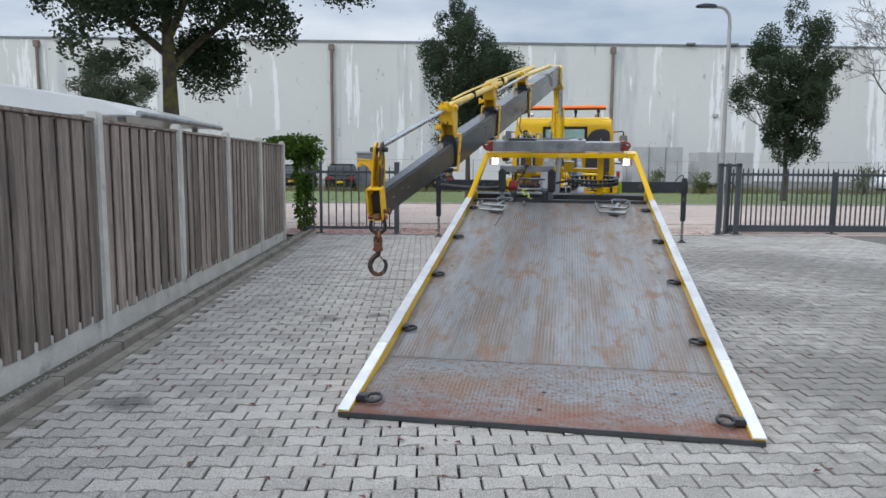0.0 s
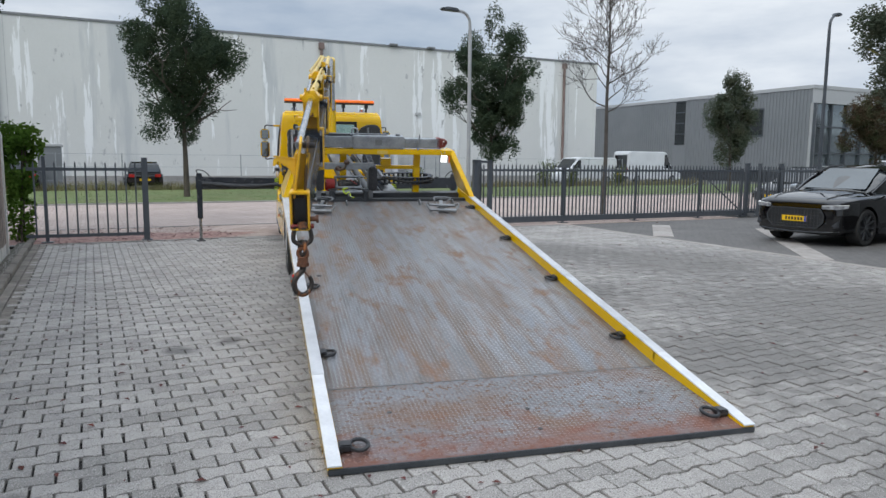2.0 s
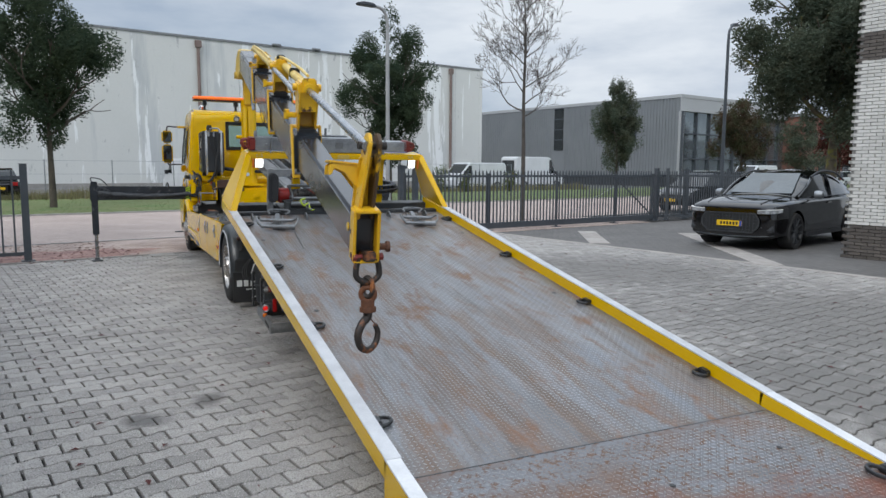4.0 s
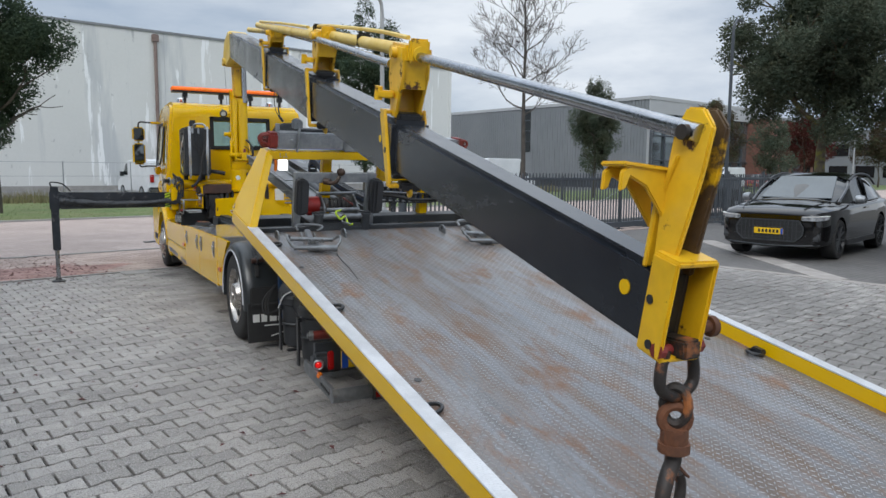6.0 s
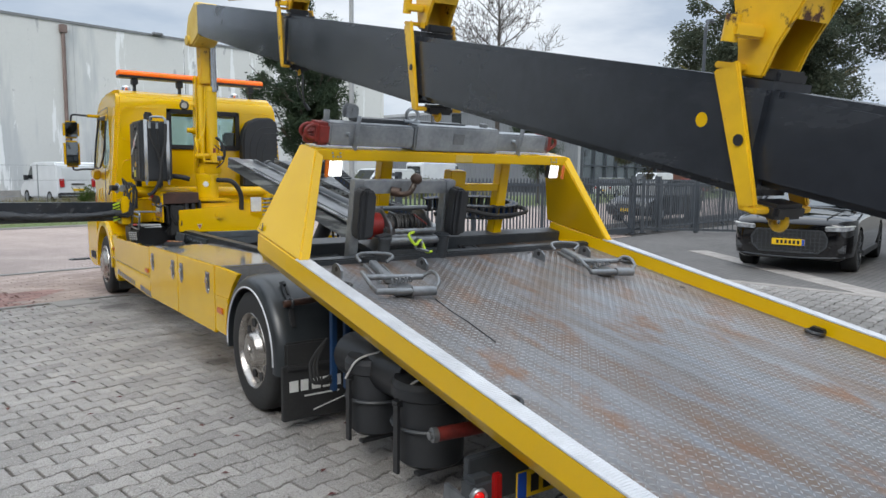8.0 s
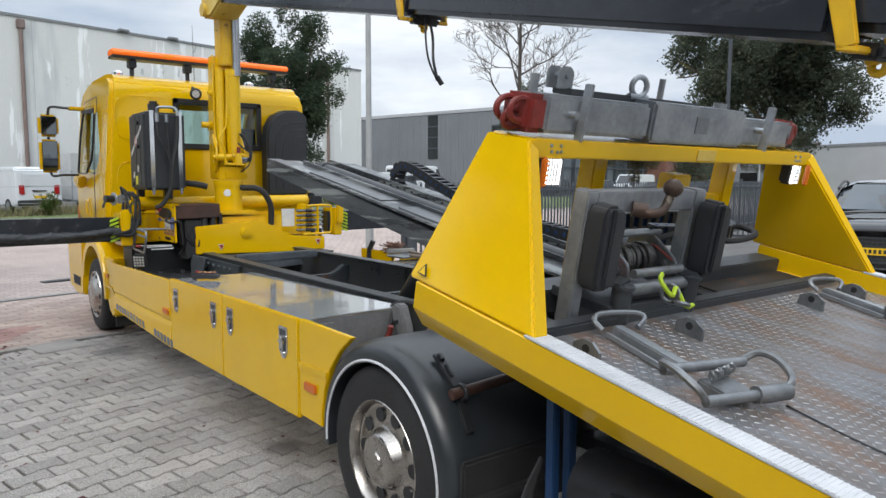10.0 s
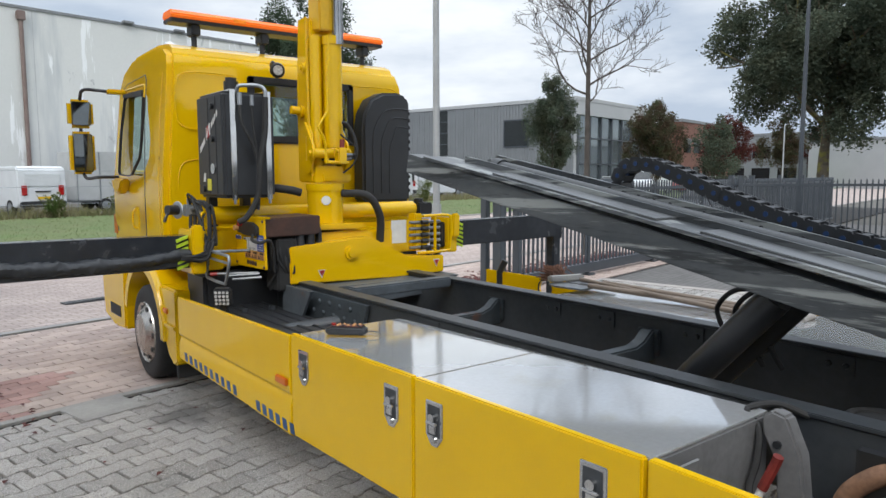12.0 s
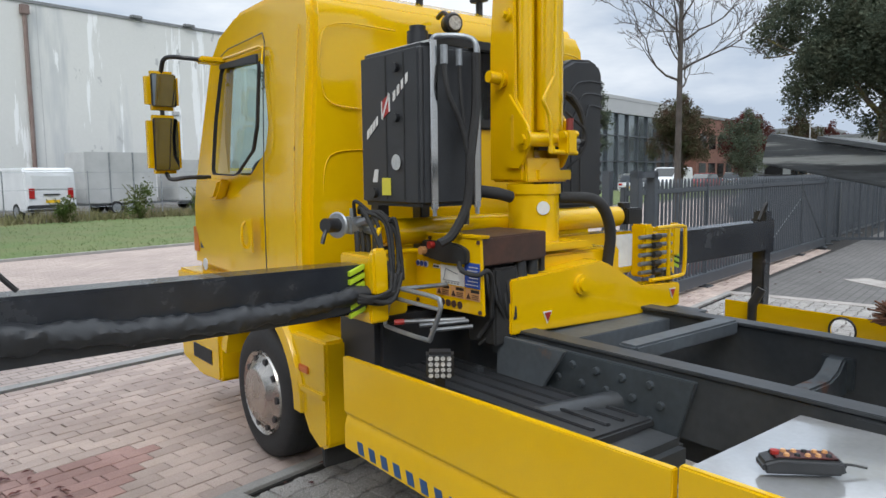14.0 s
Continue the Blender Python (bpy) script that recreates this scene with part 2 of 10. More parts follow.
overlay(M_TAIL, (0.13, 0.075, 0.05), 26.0, 0.50, 0.62, rough=0.7, metal=0.05, seed=14)


def lip_rust(m, colour, y0, y1, seed):
    """Rust worn in along the loading lip, fading out up the plate."""
    n, l = m.node_tree.nodes, m.node_tree.links
    b = n["Principled BSDF"]
    geo, sep, t = n.new("ShaderNodeNewGeometry"), n.new("ShaderNodeSeparateXYZ"), n.new("ShaderNodeTexNoise")
    t.inputs["Scale"].default_value, t.inputs["Detail"].default_value = 7.0, 10.0
    mp = n.new("ShaderNodeMapping")
    mp.inputs["Location"].default_value, mp.inputs["Scale"].default_value = (seed, seed, 0), (0.7, 1.5, 1)
    l.new(geo.outputs["Position"], mp.inputs["Vector"])
    l.new(mp.outputs[0], t.inputs["Vector"])
    l.new(geo.outputs["Position"], sep.inputs[0])
    far, amount, lim = n.new("ShaderNodeMapRange"), n.new("ShaderNodeMath"), n.new("ShaderNodeMapRange")
    far.inputs[1].default_value, far.inputs[2].default_value, far.inputs[3].default_value, far.inputs[4].default_value = y0, y1, 0.28, -0.25
    l.new(sep.outputs["Y"], far.inputs[0])
    amount.operation = "ADD"
    l.new(far.outputs[0], amount.inputs[0])
    l.new(t.outputs["Fac"], amount.inputs[1])
    lim.inputs[1].default_value, lim.inputs[2].default_value, lim.inputs[4].default_value = 0.48, 0.80, 0.8
    l.new(amount.outputs[0], lim.inputs[0])
    mx = n.new("ShaderNodeMix")
    mx.data_type = "RGBA"
    l.new(b.inputs["Base Color"].links[0].from_socket, mx.inputs["A"])
    mx.inputs["B"].default_value = (*colour, 1)
    l.new(lim.outputs[0], mx.inputs["Factor"])
    l.new(mx.outputs["Result"], b.inputs["Base Color"])


lip_rust(M_TAIL, (0.17, 0.062, 0.038), 4.15, 4.85, 2.0)
M_TREAD = surf("worn_tread_bars", (0.32, 0.335, 0.355), (0.235, 0.237, 0.24), 2.2, 0.42, metal=0.45, bump=0.05, bscale=60, fine=0.1, stretch=(1.5, 0.6, 1))
overlay(M_TREAD, (0.21, 0.13, 0.088), 3.6, 0.53, 0.68, stretch=(1.6, 0.7, 1), rough=0.7, metal=0.1, seed=21)
lip_rust(M_TREAD, (0.20, 0.10, 0.07), 4.15, 4.75, 2.0)
overlay(M_TREAD, (0.23, 0.145, 0.095), 1.9, 0.52, 0.72, stretch=(1.5, 0.55, 1), rough=0.65, metal=0.1, seed=11)
M_RUST = surf("rusty_steel", (0.15, 0.055, 0.022), (0.08, 0.035, 0.02), 14.0, 0.75, bump=0.3, bscale=60, fine=0.2)
M_HOOKSTEEL = overlay(surf("dark_forged_steel", (0.03, 0.028, 0.027), (0.05, 0.04, 0.035), 10.0, 0.55, metal=0.4, bump=0.2, bscale=60), (0.32, 0.11, 0.03), 11.0, 0.50, 0.62, rough=0.75, metal=0.0, seed=8)
M_CABLE = overlay(surf("greasy_wire_cable", (0.10, 0.098, 0.095), (0.05, 0.048, 0.046), 20.0, 0.45, metal=0.5, bump=0.4, bscale=120), (0.13, 0.07, 0.04), 12.0, 0.58, 0.7, rough=0.7, seed=4)
M_TOWBALL = overlay(surf("dark_greasy_steel", (0.06, 0.042, 0.033), (0.10, 0.06, 0.042), 10.0, 0.45, metal=0.4, bump=0.1, bscale=50), (0.30, 0.27, 0.22), 9.0, 0.6, 0.7, rough=0.4, metal=0.6, seed=8)
# near black with rust patches; on the nose plate it paints the shade inside
M_NOSEIN = overlay(surf("dark_rusty_steel", (0.02, 0.017, 0.015), (0.035, 0.026, 0.02), 8.0, 0.7, bump=0.2, bscale=60), (0.14, 0.06, 0.025), 7.0, 0.58, 0.68, rough=0.85, seed=5)
M_RED = surf("red_paint", (0.42, 0.02, 0.016), (0.28, 0.02, 0.015), 8.0, 0.45, fine=0.08)
M_REDLENS = glow("lit_red_lens", (1.0, 0.008, 0.006), 0.45, (0.5, 0.01, 0.01))
M_REDREFL = surf("red_reflector", (0.4, 0.012, 0.012), rough=0.2, fine=0.03)
M_ORANGE = glow("orange_beacon_lens", (1.0, 0.20, 0.02), 0.35, (0.85, 0.16, 0.015))
M_ORANGELIT = glow("lit_orange_lens", (1.0, 0.28, 0.03), 0.22, (0.8, 0.22, 0.02))
M_AMBER = surf("amber_lens", (0.62, 0.15, 0.015), rough=0.2, fine=0.03)
M_LED = glow("lit_white_lamp", (1.0, 0.98, 0.93), 2.6)
M_LEDOFF = surf("lamp_lens", (0.55, 0.56, 0.56), (0.3, 0.3, 0.3), 90.0, 0.25, fine=0.2)
M_HEADLAMP = surf("clear_headlamp", (0.42, 0.44, 0.47), (0.13, 0.135, 0.145), 14.0, 0.12, fine=0.1, coat=0.6)
M_GLASS = glass("clear_window_glass", (0.80, 0.88, 0.86))
M_DARKGLASS = surf("dark_tinted_glass", (0.012, 0.016, 0.018), rough=0.05, fine=0.02, rvar=0.01, spec=0.8)
M_MIRROR = surf("mirror_glass", (0.20, 0.215, 0.22), rough=0.03, metal=1.0, fine=0.01, rvar=0.01)
M_SUBFRAME = overlay(surf("slate_subframe_paint", (0.085, 0.10, 0.115), (0.065, 0.075, 0.085), 4.0, 0.5, bump=0.1, bscale=30), (0.14, 0.10, 0.08), 6.0, 0.66, 0.76, rough=0.9, seed=2)
M_HANDLE = surf("worn_wooden_handle", (0.25, 0.195, 0.15), (0.17, 0.13, 0.10), 6.0, 0.7, bump=0.2, bscale=40, fine=0.15, stretch=(4, 0.5, 4))
M_WINDSCREEN = surf("sky_reflecting_windscreen", (0.14, 0.155, 0.168), (0.11, 0.125, 0.135), 0.8, 0.06, metal=0.75, fine=0.02, rvar=0.02)
M_PIN = surf("dark_blue_pin", (0.012, 0.045, 0.14), rough=0.5, fine=0.03)
M_PAD = surf("worn_pale_slide_steel", (0.17, 0.178, 0.185), (0.10, 0.105, 0.11), 5.0, 0.4, metal=0.4, bump=0.1, bscale=40, fine=0.1, stretch=(2, 0.4, 2))
M_BLUEPOST = surf("dark_blue_paint", (0.014, 0.055, 0.15), rough=0.5, fine=0.06)
M_RIM = overlay(surf("dull_polished_rim", (0.50, 0.47, 0.43), (0.40, 0.37, 0.34), 7.0, 0.27, metal=1.0, fine=0.05, rvar=0.08), (0.2, 0.16, 0.12), 8.0, 0.62, 0.75, rough=0.6, seed=3)
M_OFFICEGLASS = surf("coated_office_glass", (0.24, 0.28, 0.30), (0.17, 0.20, 0.22), 0.4, 0.08, metal=0.7, fine=0.02, rvar=0.02)
M_DULLRED = surf("worn_dark_red_paint", (0.21, 0.026, 0.02), (0.13, 0.022, 0.018), 12.0, 0.5, bump=0.1, bscale=60, fine=0.15)
M_TRAILER = surf("dull_grey_white_panel", (0.47, 0.48, 0.48), (0.40, 0.41, 0.41), 1.2, 0.5, fine=0.04)
M_HOSE = surf("rust_brown_hose", (0.25, 0.125, 0.065), (0.16, 0.085, 0.05), 14.0, 0.75, bump=0.2, bscale=60, fine=0.2)
M_KEYPAD = surf("dark_red_keypad", (0.085, 0.022, 0.022), (0.05, 0.018, 0.018), 20.0, 0.5, fine=0.15)
M_DULLGREY = surf("dull_grey_sheet", (0.17, 0.17, 0.172), (0.12, 0.12, 0.123), 6.0, 0.55, bump=0.08, bscale=40, fine=0.12)
M_SIDEPLATE = overlay(surf("slate_chassis_plate", (0.050, 0.062, 0.072), (0.037, 0.044, 0.05), 5.0, 0.5, bump=0.12, bscale=30), (0.115, 0.045, 0.025), 4.0, 0.56, 0.64, rough=0.9, seed=7)
M_STRIPE = surf("dark_blue_stripe", (0.012, 0.07, 0.20), rough=0.4, fine=0.03)
M_BLUE = surf("blue_sticker", (0.02, 0.08, 0.42), rough=0.4, fine=0.03)
M_LIME = surf("lime_webbing", (0.45, 0.62, 0.02), rough=0.6, fine=0.05)
M_BROWN = surf("brown_steel_cover", (0.075, 0.035, 0.024), (0.05, 0.028, 0.022), 9.0, 0.55, bump=0.08, bscale=50)
M_LABEL = surf("bright_yellow_label", (0.72, 0.66, 0.06), rough=0.4, fine=0.03)
M_PLATE = surf("yellow_number_plate", (0.82, 0.52, 0.01), rough=0.35, fine=0.02)
M_STICKER = surf("white_sticker", (0.72, 0.72, 0.70), rough=0.4, fine=0.03)
M_PEACH = surf("orange_sticker", (0.62, 0.32, 0.13), rough=0.4, fine=0.03)
M_CARPAINT = surf("black_car_paint", (0.003, 0.003, 0.004), rough=0.04, fine=0.02, rvar=0.01, spec=0.5, coat=0.4)
M_VANWHITE = surf("white_van_paint", (0.66, 0.68, 0.70), (0.58, 0.60, 0.62), 1.0, 0.35, fine=0.02, coat=0.3)
M_WOOD = overlay(surf("weathered_fence_wood", (0.30, 0.25, 0.222), (0.125, 0.104, 0.094), 3.0, 0.85, bump=0.5, bscale=26, rand=0.32, fine=0.28, stretch=(4, 4, 0.28)), (0.03, 0.024, 0.022), 5.0, 0.60, 0.72, stretch=(3, 3, 0.5), seed=6)
M_CONCRETE = overlay(surf("fence_concrete", (0.56, 0.555, 0.535), (0.43, 0.43, 0.415), 3.0, 0.9, bump=0.25, bscale=70, fine=0.1), (0.16, 0.165, 0.145), 3.0, 0.58, 0.75, rough=0.95, seed=3)
M_KERB = surf("kerb_stone", (0.23, 0.21, 0.185), (0.15, 0.137, 0.122), 4.0, 0.9, bump=0.3, bscale=60, fine=0.16, rand=0.15)
M_PAVER = overlay(surf("grey_paver", (0.356, 0.336, 0.315), (0.281, 0.264, 0.247), 1.2, 0.62, bump=0.7, bscale=170, fine=0.24, rand=0.22, rvar=0.12), (0.14, 0.135, 0.13), 0.9, 0.62, 0.80, rough=0.6, seed=14)
overlay(M_PAVER, (0.58, 0.56, 0.53), 150.0, 0.56, 0.66, seed=3, detail=2)
overlay(M_PAVER, (0.085, 0.082, 0.08), 120.0, 0.55, 0.66, seed=8, detail=2)
overlay(M_PAVER, (0.085, 0.082, 0.08), 1.6, 0.70, 0.76, rough=0.5, seed=41, detail=5)
# broad darker areas over the right side of the yard
for x, y, r in ((4.6, 6.9, 2.9), (2.7, 3.0, 1.8), (5.0, 10.8, 2.4), (3.3, 12.6, 1.9), (2.2, 5.6, 1.3), (2.2, 8.7, 1.1), (2.6, 1.6, 1.2)):
    spot(M_PAVER, x, y, r, (0.138, 0.130, 0.121))
# small dark stains
for x, y, r in ((-1.95, 7.1, 0.16), (-2.36, 6.85, 0.16), (-2.85, 4.1, 0.2), (-1.3, 15.3, 0.25), (-1.1, 12.2, 0.15)):
    spot(M_PAVER, x, y, r, (0.085, 0.08, 0.076))
M_JOINT = surf("joint_sand", (0.018, 0.017, 0.016), (0.028, 0.025, 0.023), 10.0, 0.95, bump=0.3, bscale=100)
M_CLINKER = overlay(surf("pale_clinker_brick", (0.45, 0.36, 0.315), (0.35, 0.275, 0.242), 1.1, 0.85, bump=0.3, bscale=110, fine=0.14, rand=0.16), (0.14, 0.105, 0.095), 1.0, 0.62, 0.78, seed=2)
M_REDBRICK = surf("red_clinker_brick", (0.34, 0.215, 0.19), (0.26, 0.155, 0.138), 3.0, 0.85, bump=0.3, bscale=110, fine=0.15, rand=0.2)
M_LEAVESRED = surf("fallen_red_leaves", (0.075, 0.018, 0.022), (0.12, 0.035, 0.025), 9.0, 0.8, fine=0.2, rand=0.3)
M_SLAB = surf("concrete_slab", (0.34, 0.33, 0.31), (0.26, 0.25, 0.24), 3.0, 0.9, bump=0.25, bscale=80)
M_LINE = surf("white_line_stone", (0.38, 0.35, 0.325), (0.28, 0.26, 0.24), 5.0, 0.85, bump=0.2, bscale=80, rand=0.1)
M_GRASS = surf("grass", (0.092, 0.142, 0.038), (0.14, 0.155, 0.062), 0.6, 0.95, bump=0.6, bscale=22, fine=0.3)
M_DRYGRASS = surf("half_dry_grass", (0.16, 0.165, 0.07), (0.21, 0.175, 0.10), 0.8, 0.95, fine=0.25, rand=0.3)
M_EARTH = surf("ground_earth", (0.12, 0.11, 0.095), (0.09, 0.085, 0.075), 0.6, 0.95, bump=0.3, bscale=20)
M_GRAVEL = surf("gravel", (0.12, 0.11, 0.09), (0.05, 0.05, 0.042), 22.0, 0.95, bump=0.8, bscale=60, fine=0.35)
M_WALL = surf("white_wall_panel", (0.66, 0.665, 0.645), (0.61, 0.62, 0.60), 0.12, 0.6, fine=0.02, bscale=8)
overlay(M_WALL, (0.50, 0.52, 0.525), 0.5, 0.56, 0.66, stretch=(1.0, 1.0, 0.12), seed=7, detail=5)
overlay(M_WALL, (0.82, 0.835, 0.835), 0.8, 0.585, 0.60, stretch=(1.25, 1.25, 0.10), seed=17, detail=9)
overlay(M_WALL, (0.43, 0.44, 0.44), 1.7, 0.64, 0.68, stretch=(1.0, 1.0, 0.5), seed=27, detail=7)
M_TRIM = surf("grey_roof_trim", (0.22, 0.23, 0.24), rough=0.5, fine=0.03)
M_PIPE = surf("brown_drainpipe", (0.17, 0.115, 0.10), (0.22, 0.17, 0.15), 1.0, 0.6)
M_CLAD = surf("grey_ribbed_cladding", (0.215, 0.228, 0.24), (0.19, 0.203, 0.215), 0.3, 0.5, metal=0.1, fine=0.02)
M_CLADPALE = surf("pale_grey_cladding", (0.40, 0.41, 0.42), (0.36, 0.37, 0.38), 0.3, 0.5, fine=0.02)
M_LAMPGREY = surf("grey_lamp_post_paint", (0.36, 0.375, 0.38), (0.30, 0.31, 0.315), 3.0, 0.5, fine=0.05)
M_GATE = surf("anthracite_gate_paint", (0.050, 0.060, 0.072), (0.062, 0.071, 0.083), 4.0, 0.45, fine=0.06)
M_BARK = surf("tree_bark", (0.085, 0.072, 0.055), (0.045, 0.04, 0.032), 6.0, 0.95, bump=0.7, bscale=30, fine=0.25, stretch=(1, 1, 0.3))
M_BARKMOSS = overlay(surf("mossy_tree_bark", (0.12, 0.10, 0.065), (0.06, 0.05, 0.04), 6.0, 0.95, bump=0.8, bscale=24, fine=0.25), (0.15, 0.14, 0.03), 3.0, 0.5, 0.62, seed=3)
M_TWIG = surf("bare_twig_bark", (0.085, 0.075, 0.066), (0.055, 0.048, 0.042), 5.0, 0.9, fine=0.1)


def leaf(name, c1, c2, rand=0.35):
    """Matt leaves that let some light through."""
    m = surf(name, c1, c2, 1.6, 0.7, fine=0.15, rand=rand * 0.6, bscale=9)
    n, l = m.node_tree.nodes, m.node_tree.links
    b = n["Principled BSDF"]
    b.inputs["Specular IOR Level"].default_value = 0.06
    tr, mx = n.new("ShaderNodeBsdfTranslucent"), n.new("ShaderNodeMixShader")
    l.new(b.inputs["Base Color"].links[0].from_socket, tr.inputs["Color"])
    mx.inputs[0].default_value = 0.4
    out = n["Material Output"]
    l.new(b.outputs[0], mx.inputs[1])
    l.new(tr.outputs[0], mx.inputs[2])
    l.new(mx.outputs[0], out.inputs["Surface"])
    return m


M_LEAF = leaf("dark_green_leaves", (0.050, 0.076, 0.052), (0.072, 0.098, 0.056))
M_LEAFOAK = leaf("oak_green_leaves", (0.084, 0.112, 0.082), (0.110, 0.120, 0.080))
M_LEAFRED = leaf("dark_red_leaves", (0.12, 0.030, 0.032), (0.085, 0.045, 0.030))
M_LEAFMIX = leaf("green_brown_leaves", (0.072, 0.090, 0.048), (0.10, 0.062, 0.044))
M_IVY = leaf("ivy_leaves", (0.055, 0.115, 0.018), (0.10, 0.17, 0.03))
M_WEED = leaf("weed_leaves", (0.09, 0.14, 0.04), (0.16, 0.16, 0.07))
M_BRICKW = surf("white_glazed_brick", (0.66, 0.65, 0.62), (0.56, 0.55, 0.52), 2.0, 0.5, bump=0.15, bscale=60, rand=0.08)
M_BRICKD = surf("dark_brick", (0.115, 0.10, 0.088), (0.085, 0.075, 0.068), 3.0, 0.75, bump=0.2, bscale=60, rand=0.2)
M_BRICKB = surf("red_brown_brickwork", (0.20, 0.095, 0.07), (0.15, 0.07, 0.055), 2.0, 0.85, bump=0.2, bscale=14, fine=0.12)
M_MORTAR = surf("mortar", (0.33, 0.325, 0.31), rough=0.9)


def brickwork(name, c1, c2, cm, width, height, mortar=0.008, rough=0.85):
    """Bricks as a material, for paving far from the camera."""
    m = surf(name, c1, c2, 0.6, rough, fine=0.1)
    n, l = m.node_tree.nodes, m.node_tree.links
    b = n["Principled BSDF"]
    geo = n.new("ShaderNodeNewGeometry")
    mp = n.new("ShaderNodeMapping")
    mp.inputs["Rotation"].default_value = (0, 0, radians(-11.7))
    t = n.new("ShaderNodeTexBrick")
    t.inputs["Scale"].default_value = 1.0
    t.inputs["Brick Width"].default_value, t.inputs["Row Height"].default_value = width, height
    t.inputs["Mortar Size"].default_value = mortar
    t.inputs["Color1"].default_value, t.inputs["Color2"].default_value, t.inputs["Mortar"].default_value = (0.9, 0.9, 0.9, 1), (1.1, 1.1, 1.1, 1), (cm, cm, cm, 1)
    l.new(geo.outputs["Position"], mp.inputs[0])
    l.new(mp.outputs[0], t.inputs["Vector"])
    mu = n.new("ShaderNodeMix")
    mu.data_type, mu.blend_type = "RGBA", "MULTIPLY"
    mu.inputs["Factor"].default_value = 1.0
    l.new(b.inputs["Base Color"].links[0].from_socket, mu.inputs["A"])
    l.new(t.outputs["Color"], mu.inputs["B"])
    l.new(mu.outputs["Result"], b.inputs["Base Color"])
    return m


M_ROADBRICK = brickwork("road_clinkers", (0.45, 0.365, 0.325), (0.37, 0.30, 0.268), 0.55, 0.21, 0.105)
M_DARKPAVE = brickwork("dark_parking_pavers", (0.145, 0.138, 0.132), (0.115, 0.110, 0.106), 0.6, 0.21, 0.105)
M_FARPAVE = brickwork("far_grey_pavers", (0.262, 0.247, 0.232), (0.212, 0.20, 0.187), 0.45, 0.218, 0.138)
M_ASPHALT = surf("asphalt", (0.10, 0.10, 0.10), (0.08, 0.08, 0.08), 1.0, 0.9, bump=0.2, bscale=40)


# ---- shape helpers ----
def merge(*bms):
    out = bmesh.new()
    for b in bms:
        me = bpy.data.meshes.new("tmp")
        b.to_mesh(me)
        b.free()
        out.from_mesh(me)
        bpy.data.meshes.remove(me)
    return out


def rounded(bm, r, seg=2, angle=0.6):
    if r > 0:
        es = [e for e in bm.edges if len(e.link_faces) == 2 and e.calc_face_angle(0) > angle]
        bmesh.ops.bevel(bm, geom=es, offset=r, segments=seg, affect="EDGES", clamp_overlap=True)
    return bm


def box(x0, x1, y0, y1, z0, z1, r=0.0, seg=2):
    bm = bmesh.new()
    v = [bm.verts.new((x, y, z)) for x in (x0, x1) for y in (y0, y1) for z in (z0, z1)]
    for f in ((0, 1, 3, 2), (4, 6, 7, 5), (0, 4, 5, 1), (2, 3, 7, 6), (0, 2, 6, 4), (1, 5, 7, 3)):
        bm.faces.new([v[i] for i in f])
    bmesh.ops.recalc_face_normals(bm, faces=bm.faces)
    return rounded(bm, r, seg)


def prism(pts, axis, lo, hi, r=0.0, seg=2):
    """A polygon, given in the two other axes in order, drawn out along an axis."""
    bm = bmesh.new()

    def at(p, h):
        return {"x": (h, p[0], p[1]), "y": (p[0], h, p[1]), "z": (p[0], p[1], h)}[axis]
    a = [bm.verts.new(at(p, lo)) for p in pts]
    b = [bm.verts.new(at(p, hi)) for p in pts]
    n = len(pts)
    bm.faces.new(a)
    bm.faces.new(b[::-1])
    for i in range(n):
        bm.faces.new((a[i], b[i], b[(i + 1) % n], a[(i + 1) % n]))
    bmesh.ops.recalc_face_normals(bm, faces=bm.faces)
    return rounded(bm, r, seg)


def basis(d):
    d = Vector(d).normalized()
    u = d.cross(Vector((0, 0, 1)))
    if u.length < 1e-3:
        u = d.cross(Vector((0, 1, 0)))
    u.normalize()
    return u, u.cross(d).normalized()


def cyl(p0, p1, r0, r1=None, seg=16):
    r1 = r0 if r1 is None else r1
    bm = bmesh.new()
    p0, p1 = Vector(p0), Vector(p1)
    u, v = basis(p1 - p0)
    ring = [[bm.verts.new(p + r * (math.cos(a) * u + math.sin(a) * v)) for a in (2 * math.pi * i / seg for i in range(seg))] for p, r in ((p0, r0), (p1, r1))]
    for i in range(seg):
        bm.faces.new((ring[0][i], ring[0][(i + 1) % seg], ring[1][(i + 1) % seg], ring[1][i]))
    bm.faces.new(ring[0][::-1])
    bm.faces.new(ring[1])
    bmesh.ops.recalc_face_normals(bm, faces=bm.faces)
    return bm


def curve_points(pts, steps=6):
    """A smooth line through points."""
    pts = [Vector(p) for p in pts]
    if len(pts) < 3:
        return pts
    ext = [2 * pts[0] - pts[1], *pts, 2 * pts[-1] - pts[-2]]
    out = []
    for i in range(1, len(ext) - 2):
        a, b, c, d = ext[i - 1:i + 3]
        for k in range(steps):
            t = k / steps
            out.append(0.5 * (2 * b + (c - a) * t + (2 * a - 5 * b + 4 * c - d) * t * t + (3 * b - a - 3 * c + d) * t ** 3))
    return out + [pts[-1]]


